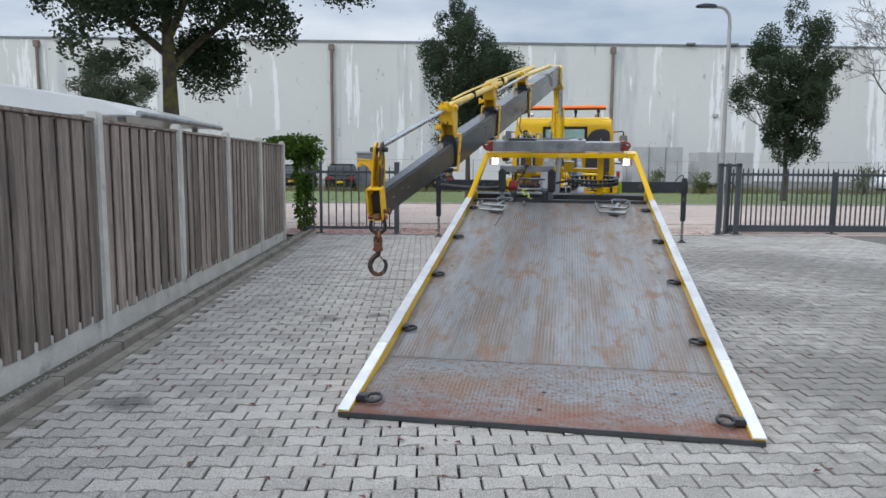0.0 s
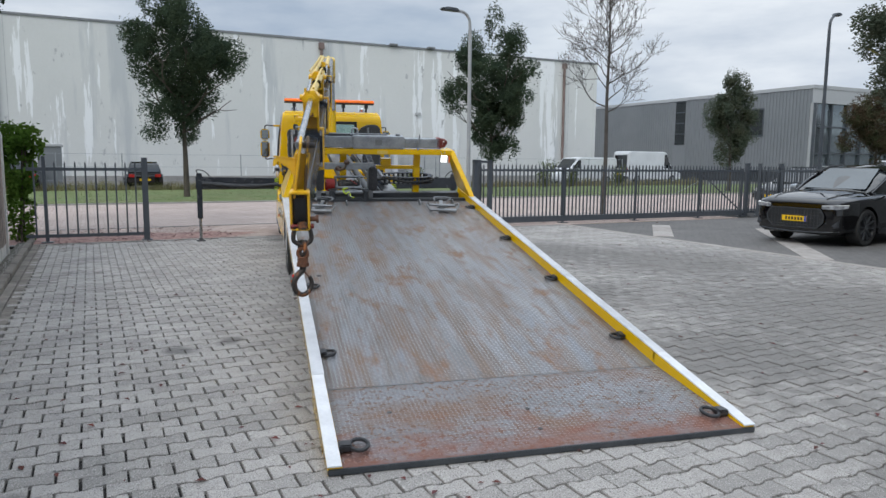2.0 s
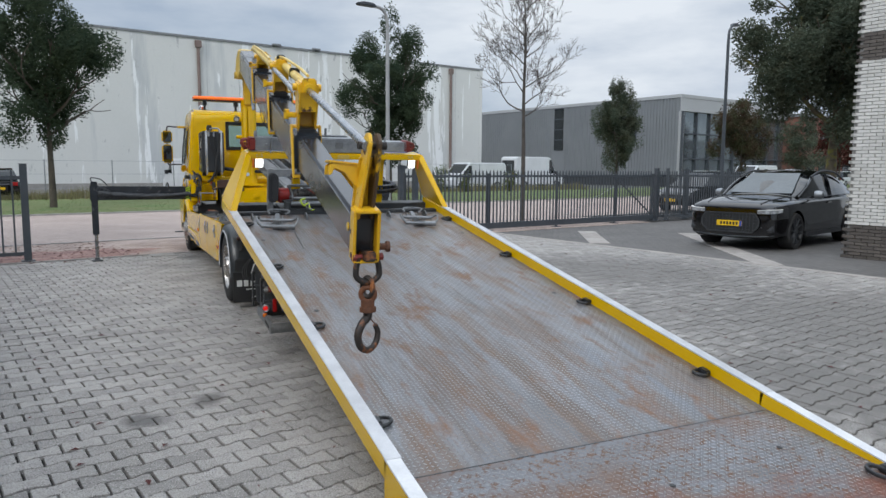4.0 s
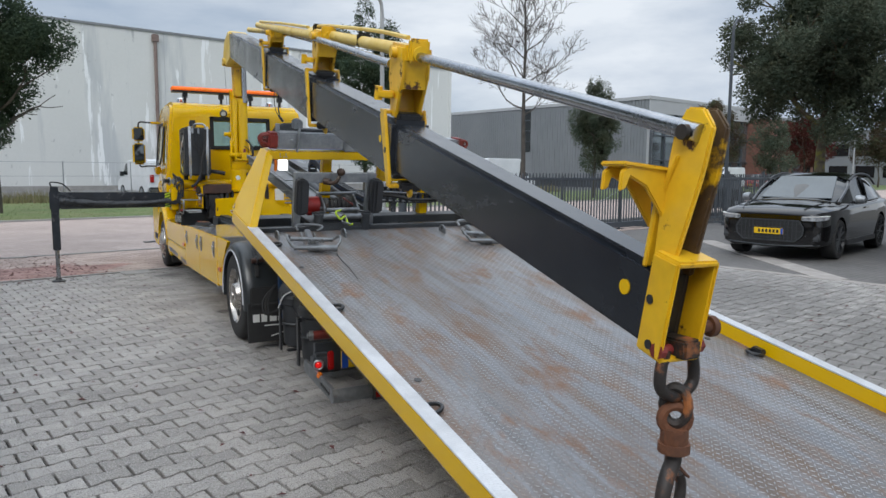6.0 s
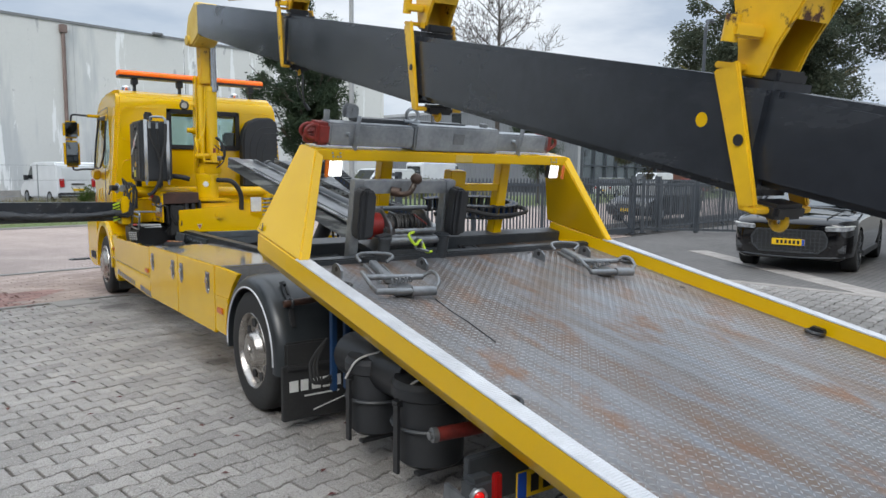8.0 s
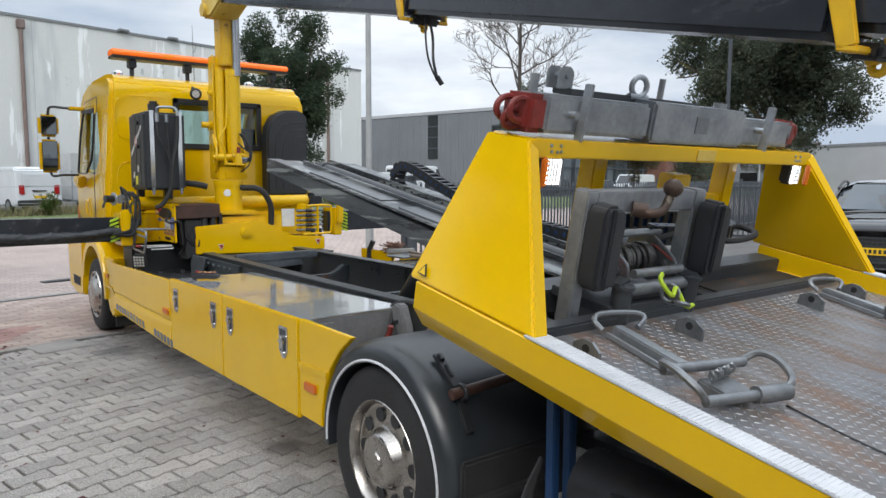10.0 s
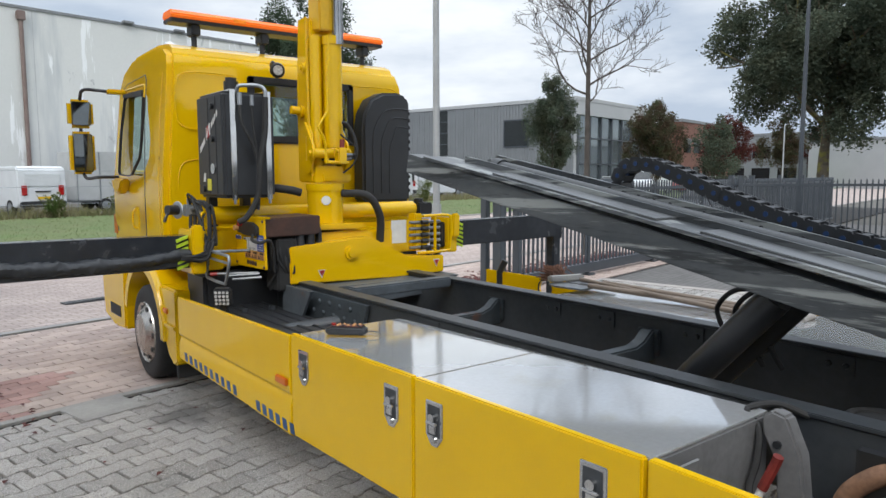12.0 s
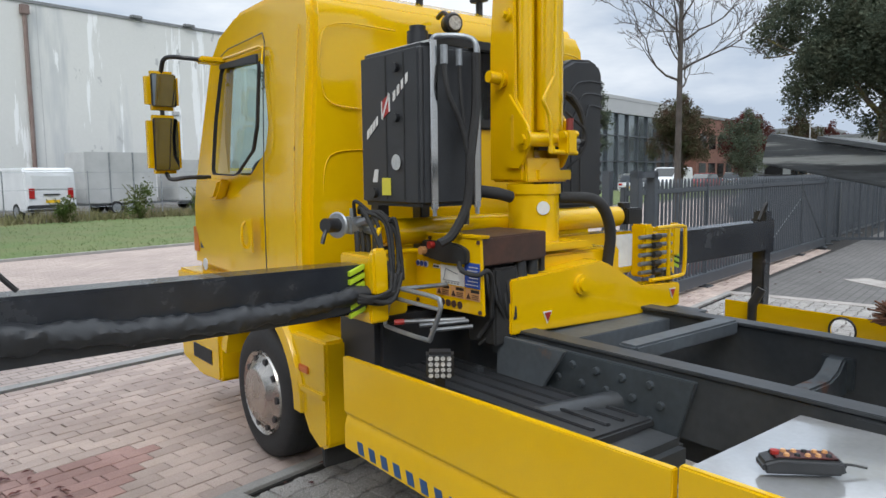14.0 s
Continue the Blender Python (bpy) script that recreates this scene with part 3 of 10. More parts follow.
def tube(pts, r, seg=8, steps=6, smooth=True, r1=None, closed=False):
    ps = curve_points(pts, steps) if smooth else [Vector(p) for p in pts]
    bm = bmesh.new()
    rings, n = [], len(ps)
    u = None
    for i, p in enumerate(ps):
        d = (ps[min(i + 1, n - 1)] - ps[max(i - 1, 0)]).normalized()
        if u is None:
            u, _ = basis(d)
        u = (u - d * u.dot(d)).normalized()
        v = d.cross(u)
        rr = r if r1 is None else r + (r1 - r) * i / (n - 1)
        rings.append([bm.verts.new(p + rr * (math.cos(a) * u + math.sin(a) * v)) for a in (2 * math.pi * k / seg for k in range(seg))])
    for a, b in zip(rings, rings[1:]):
        for k in range(seg):
            bm.faces.new((a[k], a[(k + 1) % seg], b[(k + 1) % seg], b[k]))
    bm.faces.new(rings[0][::-1])
    bm.faces.new(rings[-1])
    bmesh.ops.recalc_face_normals(bm, faces=bm.faces)
    return bm


def lathe(profile, centre, axis, seg=32):
    """A profile of (radius, height) turned about an axis through a centre."""
    bm = bmesh.new()
    c, d = Vector(centre), Vector(axis).normalized()
    u, v = basis(d)
    rings = []
    for r, h in profile:
        if r < 1e-6:
            rings.append([bm.verts.new(c + d * h)])
        else:
            rings.append([bm.verts.new(c + d * h + r * (math.cos(a) * u + math.sin(a) * v)) for a in (2 * math.pi * i / seg for i in range(seg))])
    for a, b in zip(rings, rings[1:]):
        for i in range(seg):
            j = (i + 1) % seg
            q = [a[i % len(a)], a[j % len(a)], b[j % len(b)], b[i % len(b)]]
            q = list(dict.fromkeys(q))
            if len(q) > 2:
                bm.faces.new(q)
    bmesh.ops.recalc_face_normals(bm, faces=bm.faces)
    return bm


def loop(centre, normal, R, r, seg=20, seg2=6, squash=1.0, arc=360.0, up=None):
    """A ring (or part of one) of round bar."""
    c, n = Vector(centre), Vector(normal).normalized()
    u, v = basis(n)
    full = arc >= 359
    k = seg if full else seg + 1
    pts = [c + R * (math.cos(a) * u * squash + math.sin(a) * v) for a in (radians(arc) * i / seg for i in range(k))]
    if not full:
        return tube(pts, r, seg2, smooth=False)
    bm = bmesh.new()
    rings = []
    for i, p in enumerate(pts):
        out = (p - c).normalized()
        rings.append([bm.verts.new(p + r * (math.cos(a) * out + math.sin(a) * n)) for a in (2 * math.pi * q / seg2 for q in range(seg2))])
    for i in range(seg):
        a, b = rings[i], rings[(i + 1) % seg]
        for q in range(seg2):
            bm.faces.new((a[q], a[(q + 1) % seg2], b[(q + 1) % seg2], b[q]))
    bmesh.ops.recalc_face_normals(bm, faces=bm.faces)
    return bm


def beam(p0, p1, w, h, r=0.0, w1=None, h1=None, up=(0, 0, 1)):
    """A square-edged beam from p0 to p1, w across and h high."""
    bm = bmesh.new()
    p0, p1 = Vector(p0), Vector(p1)
    d = (p1 - p0).normalized()
    u = d.cross(Vector(up))
    if u.length < 1e-4:
        u = d.cross(Vector((0, 1, 0)))
    u.normalize()
    v = u.cross(d).normalized()
    w1, h1 = w if w1 is None else w1, h if h1 is None else h1
    q = []
    for p, a, b in ((p0, w, h), (p1, w1, h1)):
        q.append([bm.verts.new(p + u * sx * a / 2 + v * sy * b / 2) for sx, sy in ((-1, -1), (1, -1), (1, 1), (-1, 1))])
    for i in range(4):
        bm.faces.new((q[0][i], q[0][(i + 1) % 4], q[1][(i + 1) % 4], q[1][i]))
    bm.faces.new(q[0][::-1])
    bm.faces.new(q[1])
    bmesh.ops.recalc_face_normals(bm, faces=bm.faces)
    return rounded(bm, r, 2)


def soft_corners(pts, k=0.22, steps=3):
    """A polygon with its corners rounded."""
    out, n = [], len(pts)
    for i in range(n):
        p, a_, b_ = Vector(pts[i]), Vector(pts[i - 1]), Vector(pts[(i + 1) % n])
        d = min((a_ - p).length, (b_ - p).length) * k
        q0, q1 = p + (a_ - p).normalized() * d, p + (b_ - p).normalized() * d
        out += [tuple((1 - t) ** 2 * q0 + 2 * t * (1 - t) * p + t * t * q1) for t in (j / steps for j in range(steps + 1))]
    return out


def moved(bm, m):
    bm.transform(m)
    return bm


def finish(bm, name, mat, smooth=40):
    me = bpy.data.meshes.new(name)
    if smooth:
        for f in bm.faces:
            f.smooth = True
        lim = radians(smooth)
        for e in bm.edges:
            if len(e.link_faces) == 2 and e.calc_face_angle(0) > lim:
                e.smooth = False
    cn = []
    if smooth:
        # corner normals weighted by area, so that broad faces stay flat beside their rounded edges
        bm.normal_update()
        near = math.cos(lim)
        area = {f: f.calc_area() for f in bm.faces}
        around = {v: [(f.normal, f.normal * area[f]) for f in v.link_faces] for v in bm.verts}
        for f in bm.faces:
            fn = f.normal
            for v in f.verts:
                n = Vector((0, 0, 0))
                for gn, gw in around[v]:
                    if fn.dot(gn) > near:
                        n += gw
                cn.append(n.normalized() if n.length > 1e-12 else fn.copy())
    bm.to_mesh(me)
    bm.free()
    if cn:
        me.normals_split_custom_set(cn)
    me.materials.append(mat)
    return me


def part(name, bm, mat, parent=None, label="", smooth=40):
    ob = new(name, finish(bm, name, mat, smooth))
    if parent:
        ob.parent = parent
    if label:
        ob["label"] = label
    return ob


def thing(name, m, label, category, group="", kind=""):
    ob = new(name)
    ob.empty_display_size = 0.2
    ob.matrix_world = m
    return tagged(ob, label, category, group, kind)


def structure(name, bm, mat, m=None, label="", category="", smooth=40):
    ob = part(name, bm, mat, None, "", smooth)
    if m is not None:
        ob.matrix_world = m
    return tagged(ob, label, category, "", "structure")


def share(name, me, parent, m, label=""):
    """A further piece on mesh data that is there already."""
    ob = new(name, me)
    ob.parent = parent
    ob.matrix_basis = m
    if label:
        ob["label"] = label
    return ob


def mesh_of(name, verts, faces, mat, smooth=False):
    me = bpy.data.meshes.new(name)
    me.from_pydata(verts, [], faces)
    me.materials.append(mat)
    if smooth:
        me.polygons.foreach_set("use_smooth", [True] * len(me.polygons))
    me.update()
    return me


def carve(bm, cutters):
    """Cuts closed shapes out of a closed shape."""
    ob = new("carved", finish(bm, "carved", M_YELLOW, 0))
    made = []
    for c in cutters:
        k = new("cutter", finish(c, "cutter", M_YELLOW, 0))
        made.append(k)
        mod = ob.modifiers.new("cut", "BOOLEAN")
        mod.operation, mod.solver, mod.object = "DIFFERENCE", "EXACT", k
    bpy.context.view_layer.update()
    dg = bpy.context.evaluated_depsgraph_get()
    me = bpy.data.meshes.new_from_object(ob.evaluated_get(dg))
    out = bmesh.new()
    out.from_mesh(me)
    for o in (ob, *made):
        d = o.data
        bpy.data.objects.remove(o)
        bpy.data.meshes.remove(d)
    bpy.data.meshes.remove(me)
    return out


ENV = pose(0, 0, 0, 0, 0, 11.7)      # the yard, the road and the buildings lie at this angle to the truck


def env(x, y, z=0, rz=0):
    return ENV @ pose(x, y, z, 0, 0, rz)

# ---- ground ----
def sheet(x0, x1, y0, y1, z):
    bm = bmesh.new()
    bm.faces.new([bm.verts.new(p) for p in ((x0, y0, z), (x1, y0, z), (x1, y1, z), (x0, y1, z))])
    return bm


structure("ground", sheet(-700, 700, -500, 900, -0.06), M_EARTH, ENV, "flat earth and paving reaching to the horizon", "ground")
structure("yard_bed", box(-2.62, 9.55, -8, 15.98, -0.05, -0.026), M_JOINT, ENV, "dark sand bed under the yard pavers", "pavement")
structure("yard_edge", box(-2.42, 9.55, -8, 1.6, -0.05, -0.002), M_FARPAVE, ENV, "grey concrete paving at the back of the yard", "pavement")
structure("parking_bay", box(9.55, 26, -8, 15.98, -0.05, -0.004), M_DARKPAVE, ENV, "dark paved parking bay beside the yard", "pavement")
structure("driveway_bed", box(-30, 40, 15.98, 19.0, -0.05, -0.014), M_JOINT, ENV, "dark sand bed under the driveway bricks", "pavement")
structure("road", box(-140, 160, 19.12, 28.5, -0.05, -0.006), M_ROADBRICK, ENV, "pale clinker-paved road in front of the yard", "road")
structure("kerb_road", box(-140, 160, 19.0, 19.12, -0.05, 0.004), M_SLAB, ENV, "flush concrete kerb along the road", "kerb")
structure("kerb_grass", box(-140, 160, 28.5, 28.62, -0.05, 0.05), M_SLAB, ENV, "low concrete kerb along the grass verge", "kerb")
structure("verge", box(-140, 160, 28.62, 41.0, -0.05, 0.03), M_GRASS, ENV, "mown green grass verge with scattered leaves", "grass")
structure("car_park", box(-140, 160, 41.0, 49.4, -0.05, -0.002), M_ASPHALT, ENV, "grey car park before the warehouse", "road")


def paver_outline(L, W, d, g):
    """Waisted paver: wide ends, narrow middle."""
    a, e = L / 2 - g, W / 2 - g
    top = [(-a, e + d), (-a * 0.62, e + d), (-a * 0.34, e - d), (a * 0.34, e - d), (a * 0.62, e + d), (a, e + d)]
    return top + [(x, -y) for x, y in reversed(top)]


def paver_verts(L, W, d, z):
    o, i = paver_outline(L, W, d, 0.0065), paver_outline(L, W, d, 0.0105)
    return [(*p, -0.03) for p in o] + [(*p, z - 0.004) for p in o] + [(*p, z) for p in i]


def paver_faces(n, k=0):
    f = []
    for r in (0, n):
        f += [(k + r + i, k + r + (i + 1) % n, k + r + n + (i + 1) % n, k + r + n + i) for i in range(n)]
    f = [q[::-1] for q in f]
    return f + [tuple(k + 2 * n + i for i in range(n))[::-1]]


PL, PW, PD = 0.2185, 0.1385, 0.0085
yard = thing("yard_paving", ENV, "grey waisted concrete pavers in running bond, damp and worn", "pavement", kind="structure")
rng = random.Random(4)
paver_meshes = [mesh_of("paver", paver_verts(PL, PW, PD, 0.0), paver_faces(12), M_PAVER) for _ in range(4)]
verts, faces, singles = [], [], []
row = 0
y = 1.6
while y < 15.9:
    x = -2.3 + (PL / 2 if row % 2 else 0)
    while x < 9.5:
        z, a = rng.uniform(-0.004, 0.003), rng.gauss(0, 0.008)
        jx, jy = rng.gauss(0, 0.0012), rng.gauss(0, 0.001)
        if -1.75 < x < 0.95 and 2.75 < y < 5.5:
            singles.append((x + jx, y + jy, z, a))
        else:
            c, s = math.cos(a), math.sin(a)
            k = len(verts)
            verts += [(x + jx + c * p - s * q, y + jy + s * p + c * q, h + z) for p, q, h in paver_verts(PL, PW, PD, 0.0)]
            faces += paver_faces(12, k)
        x += PL
    y += PW
    row += 1
for i, (x, y, z, a) in enumerate(singles[:300]):
    share("paver", paver_meshes[i % 4], yard, pose(x, y, z, 0, 0, math.degrees(a)))
ob = new("yard_pavers", mesh_of("yard_pavers", verts, faces, M_PAVER))
ob.parent = yard
tagged(ob, kind="stuff")

# driveway bricks, red ones in the gateway
verts, faces, rverts, rfaces = [], [], [], []
BL, BW = 0.212, 0.105


def block(vs, fs, x, y, z, L, W, a=0.0):
    k = len(vs)
    c, s = math.cos(a), math.sin(a)
    for h, g in ((-0.03, 0.003), (z - 0.003, 0.003), (z, 0.006)):
        for sx, sy in ((-1, -1), (1, -1), (1, 1), (-1, 1)):
            p, q = sx * (L / 2 - g), sy * (W / 2 - g)
            vs.append((x + c * p - s * q, y + s * p + c * q, h))
    for r in (0, 4):
        fs.extend((k + r + i, k + r + (i + 1) % 4, k + r + 4 + (i + 1) % 4, k + r + 4 + i) for i in range(4))
    fs.append((k + 8, k + 9, k + 10, k + 11))


row, y = 0, 16.14
while y < 18.95:
    x = -7 + (BL / 2 if row % 2 else 0)
    while x < 16:
        red = -3.2 < x < 1.45 + 0.9 * noise.noise(Vector((x * 0.6, y * 2.1, 3))) and y < 17.55 + 0.5 * noise.noise(Vector((x * 1.2, 0, 1)))
        block(rverts if red else verts, rfaces if red else faces, x + rng.gauss(0, 0.0015), y + rng.gauss(0, 0.001), rng.uniform(-0.003, 0.002), BL, BW, rng.gauss(0, 0.006))
        x += BL
    y += BW
    row += 1
drive = thing("driveway_paving", ENV, "pale pink and red clinker bricks in the gateway", "pavement", kind="structure")
for nm, v, f, m in (("pale_bricks", verts, faces, M_CLINKER), ("red_bricks", rverts, rfaces, M_REDBRICK)):
    ob = new(nm, mesh_of(nm, v, f, m))
    ob.parent = drive
    tagged(ob, kind="stuff")
structure("threshold_kerb", box(-3, 9.5, 16.0, 16.08, -0.05, 0.006, 0.004), M_SLAB, ENV, "flush concrete kerb across the gateway", "kerb")
tagged(part("manhole_cover", box(-0.22, 0.22, -0.18, 0.18, -0.03, 0.008, 0.004), M_SLAB), "square concrete manhole cover set in the paving", "manhole", kind="structure").matrix_world = env(1.53, 15.83, 0, 3)
drain = thing("drain_grate", env(3.37, 20.4, 0.012), "dark slotted drain grate in the road edge", "drain")
part("frame", box(-0.3, 0.3, -0.09, 0.09, -0.03, 0.0, 0.003), M_CHASSIS, drain)
for i in range(9):
    part("bar", box(-0.27 + i * 0.06, -0.24 + i * 0.06, -0.07, 0.07, -0.002, 0.005), M_BLACK, drain)

# gutter of plain bricks and kerb along the wooden fence
gut = thing("gutter_paving", ENV, "two rows of dark plain paving bricks along the kerb", "pavement", kind="structure")
gm = []
for i in range(3):
    v, f = [], []
    block(v, f, 0, 0, 0.0, 0.218, 0.105)
    gm.append(mesh_of("brick", v, f, M_KERB))
for r in range(2):
    y = 2.0 + 0.11 * r
    while y < 16:
        share("brick", gm[rng.randrange(3)], gut, pose(-2.475 + r * 0.11 - 0.005, y, rng.uniform(-0.003, 0.001), 0, 0, 90 + rng.gauss(0, 0.4)))
        y += 0.222
kerb = thing("kerb_fence", ENV, "low weathered concrete kerb along the fence", "kerb", kind="structure")
y = 0.0
km = finish(box(-0.05, 0.05, 0.0, 0.985, -0.05, 0.065, 0.008), "kerb_stone", M_KERB)
while y < 16.2:
    share("kerb_stone", km, kerb, pose(-2.59 + rng.uniform(-0.006, 0.006), y, rng.uniform(-0.004, 0.004), 0, 0, rng.gauss(0, 0.25)))
    y += 1.0
structure("gravel_strip", box(-2.79, -2.64, -1, 16.3, -0.05, 0.03), M_GRAVEL, ENV, "strip of gravel and dirt below the fence", "gravel")
v, f = [], []
for i in range(900):
    x, y, r = rng.uniform(-2.74, -2.64), rng.uniform(2, 16), rng.uniform(0.006, 0.017)
    k = len(v)
    v += [(x + r * math.cos(a) * rng.uniform(.7, 1.2), y + r * math.sin(a) * rng.uniform(.7, 1.2), 0.028) for a in (0, 1.6, 3.1, 4.7)] + [(x, y, 0.03 + r * 0.8)]
    f += [(k + i2, k + (i2 + 1) % 4, k + 4) for i2 in range(4)]
tagged(new("pebbles", mesh_of("pebbles", v, f, M_SLAB)), "pale loose pebbles below the fence", "pebbles", kind="stuff").matrix_world = ENV

# line stones of the parking bay
line = thing("bay_line", ENV, "white stone line along the parking bay", "road marking", kind="structure")
dm = finish(box(-0.22, 0.22, -0.295, 0.295, -0.03, 0.004, 0.003), "line_stone", M_LINE)
lm = finish(box(-0.10, 0.10, -0.295, 0.295, -0.03, 0.004, 0.003), "line_stone", M_LINE)
for i in range(24):
    share("line_stone", lm, line, pose(9.5, 2.0 + i * 0.6, 0))
diag = thing("bay_stripe", ENV, "pale diagonal stripes dividing the parking bay", "road marking", kind="structure")
for x0, y0, n in ((9.75, 9.0, 10), (10.0, 12.95, 5)):
    for i in range(n):
        share("line_stone", dm, diag, pose(x0 + 0.403 * i, y0 + 0.44 * i, 0.002, 0, 0, -42.5))

# fallen leaves on the paving
v, f = [], []
for i in range(1600):
    if i < 330:
        x, y = rng.gauss(7.3, 1.6), rng.gauss(16.6, 0.5)
    elif i < 1100:
        x, y = rng.uniform(-2.2, 1.2), rng.uniform(15.6, 19)
    else:
        x, y = rng.uniform(-2.2, 9), rng.uniform(3, 16)
    s, a = rng.uniform(0.012, 0.035), rng.uniform(0, 6.28)
    k = len(v)
    h = 0.006 if y < 16 else 0.008
    for p, q, w in ((-1, 0, 0), (0, 0.5, 0.35), (1, 0, 0.1), (0, -0.5, 0.3)):
        v.append((x + s * (p * math.cos(a) - q * math.sin(a)), y + s * (p * math.sin(a) + q * math.cos(a)), h + w * s))
    f += [(k, k + 1, k + 2), (k, k + 2, k + 3)]
tagged(new("fallen_leaves", mesh_of("fallen_leaves", v, f, M_LEAVESRED)), "small dark red fallen leaves on the paving", "leaves", kind="stuff").matrix_world = ENV

# ---- wooden fence ----
fence = thing("garden_fence", env(-2.83, 0), "weathered grey-brown plank fence between white concrete posts", "fence", kind="structure")
post_me = finish(merge(prism([(-0.055, 0), (0.055, 0), (0.055, 1.98), (0.035, 2.03), (-0.035, 2.03), (-0.055, 1.98)], "y", -0.055, 0.055, 0.008)), "post", M_CONCRETE)
base_me = finish(box(-0.02, 0.02, 0.06, 1.97, 0.0, 0.27, 0.006), "base_slab", M_CONCRETE)
cap_me = finish(box(-0.06, 0.05, 0.055, 1.975, 1.935, 1.965, 0.004), "cap_rail", M_WOOD)
FSTEP = 2.06
boards = []
for i in range(4):
    pts = [(-0.080, 0.21 + rng.uniform(-.01, .01)), (0.080, 0.21 + rng.uniform(-.01, .01)), (0.080, 1.93), (-0.080, 1.93)]
    boards.append(finish(prism(pts, "x", -0.009, 0.009, 0.003, 1), "board", M_WOOD))
for p in range(-1, 8):
    y0 = 0.12 + p * FSTEP
    share("post", post_me, fence, pose(0, y0, 0, 0, 0, 0))
    if p == 7:
        break
    share("base_slab", base_me, fence, pose(0, y0, 0))
    panel = part("fence_panel", merge(box(-0.035, -0.014, y0 + 0.06, y0 + 1.98, 0.55, 0.62), box(-0.035, -0.014, y0 + 0.06, y0 + 1.98, 1.2, 1.27), box(-0.035, -0.014, y0 + 0.06, y0 + 1.98, 1.8, 1.87)), M_WOOD, fence)
    share("cap_rail", cap_me, panel, pose(0, y0, 0))
    for i in range(17):
        front = i % 2 == 0
        share("board", boards[rng.randrange(4)], panel, pose(0.022 if front else -0.0035, y0 + 0.125 + i * 0.1115, rng.uniform(-0.012, 0.008), rng.gauss(0, 0.25), 0, rng.gauss(0, 0.8)))

# ---- steel fences and sliding gate ----
picket_me = finish(merge(box(-0.014, 0.014, -0.014, 0.014, 0.09, 1.50), prism([(-0.014, 1.50), (0.014, 1.50), (0.0, 1.55)], "y", -0.014, 0.014)), "picket", M_GATE)


def steel_fence(name, x0, y0, x1, y1, label, posts, low=0.1, high=1.40, step=0.125, tall=1.62, group=""):
    L = math.hypot(x1 - x0, y1 - y0)
    root = thing(name, env(x0, y0, 0, math.degrees(math.atan2(y1 - y0, x1 - x0))), label, "fence", group)
    part("rail", box(0, L, -0.02, 0.02, high - 0.03, high + 0.03, 0.004), M_GATE, root)
    part("rail", box(0, L, -0.02, 0.02, low, low + 0.06, 0.004), M_GATE, root)
    for px, w in posts:
        part("post", merge(box(px - w, px + w, -w, w, 0, tall, 0.006), box(px - w - 0.006, px + w + 0.006, -w - 0.006, w + 0.006, tall, tall + 0.012), box(px - 0.1, px + 0.1, -0.1, 0.1, 0, 0.02)), M_GATE, root)
    n = int(L / step)
    for i in range(1, n):
        share("picket", picket_me, root, pose(i * L / n, 0, 0))
    return root


f1 = steel_fence("steel_fence", -2.65, 16.35, -0.55, 16.2, "anthracite steel bar fence beside the gateway", [(0.35, 0.03), (2.1, 0.055)], step=0.163, group="steel fences")
# the open gate leaf with its lower beam and diagonal brace
gate = steel_fence("sliding_gate", 7.25, 16.55, 16.4, 16.35, "open anthracite steel sliding gate with spear-topped bars", [(0.02, 0.03), (2.55, 0.03), (5.0, 0.03), (7.4, 0.03), (9.13, 0.03)], low=0.12, high=1.40, step=0.118, tall=1.46, group="steel fences")
part("lower_beam", box(0, 9.15, -0.06, 0.06, 0.05, 0.2, 0.006), M_GATE, gate)
part("brace", beam((7.4, 0, 1.36), (9.1, 0, 0.2), 0.03, 0.03), M_GATE, gate)
part("brace", beam((5.2, 0.0, 0.25), (7.4, 0.0, 1.1), 0.012, 0.012), M_GALV, gate)
gp = thing("gate_guide", env(6.95, 16.25, 0), "pair of anthracite steel guide posts for the gate", "gate post")
for dx, dy in ((0, 0), (0.42, 0.0), (0.42, 0.55)):
    part("post", merge(box(dx - 0.05, dx + 0.05, dy - 0.05, dy + 0.05, 0, 1.66, 0.006), box(dx - 0.1, dx + 0.1, dy - 0.1, dy + 0.1, 0, 0.02)), M_GATE, gp)
part("crossbar", box(-0.05, 0.47, -0.05, 0.05, 1.58, 1.64), M_GATE, gp)
f2 = steel_fence("steel_fence", 16.6, 16.45, 27, 16.3, "anthracite steel bar fence beyond the sliding gate", [(0.1, 0.055), (1.6, 0.06), (4.0, 0.04), (6.4, 0.04), (8.8, 0.04)], group="steel fences")
f3 = steel_fence("steel_fence", 17.2, 16.4, 19.0, 13.4, "anthracite steel bar fence beside the parked car", [(0.0, 0.05), (3.4, 0.05)], group="steel fences")

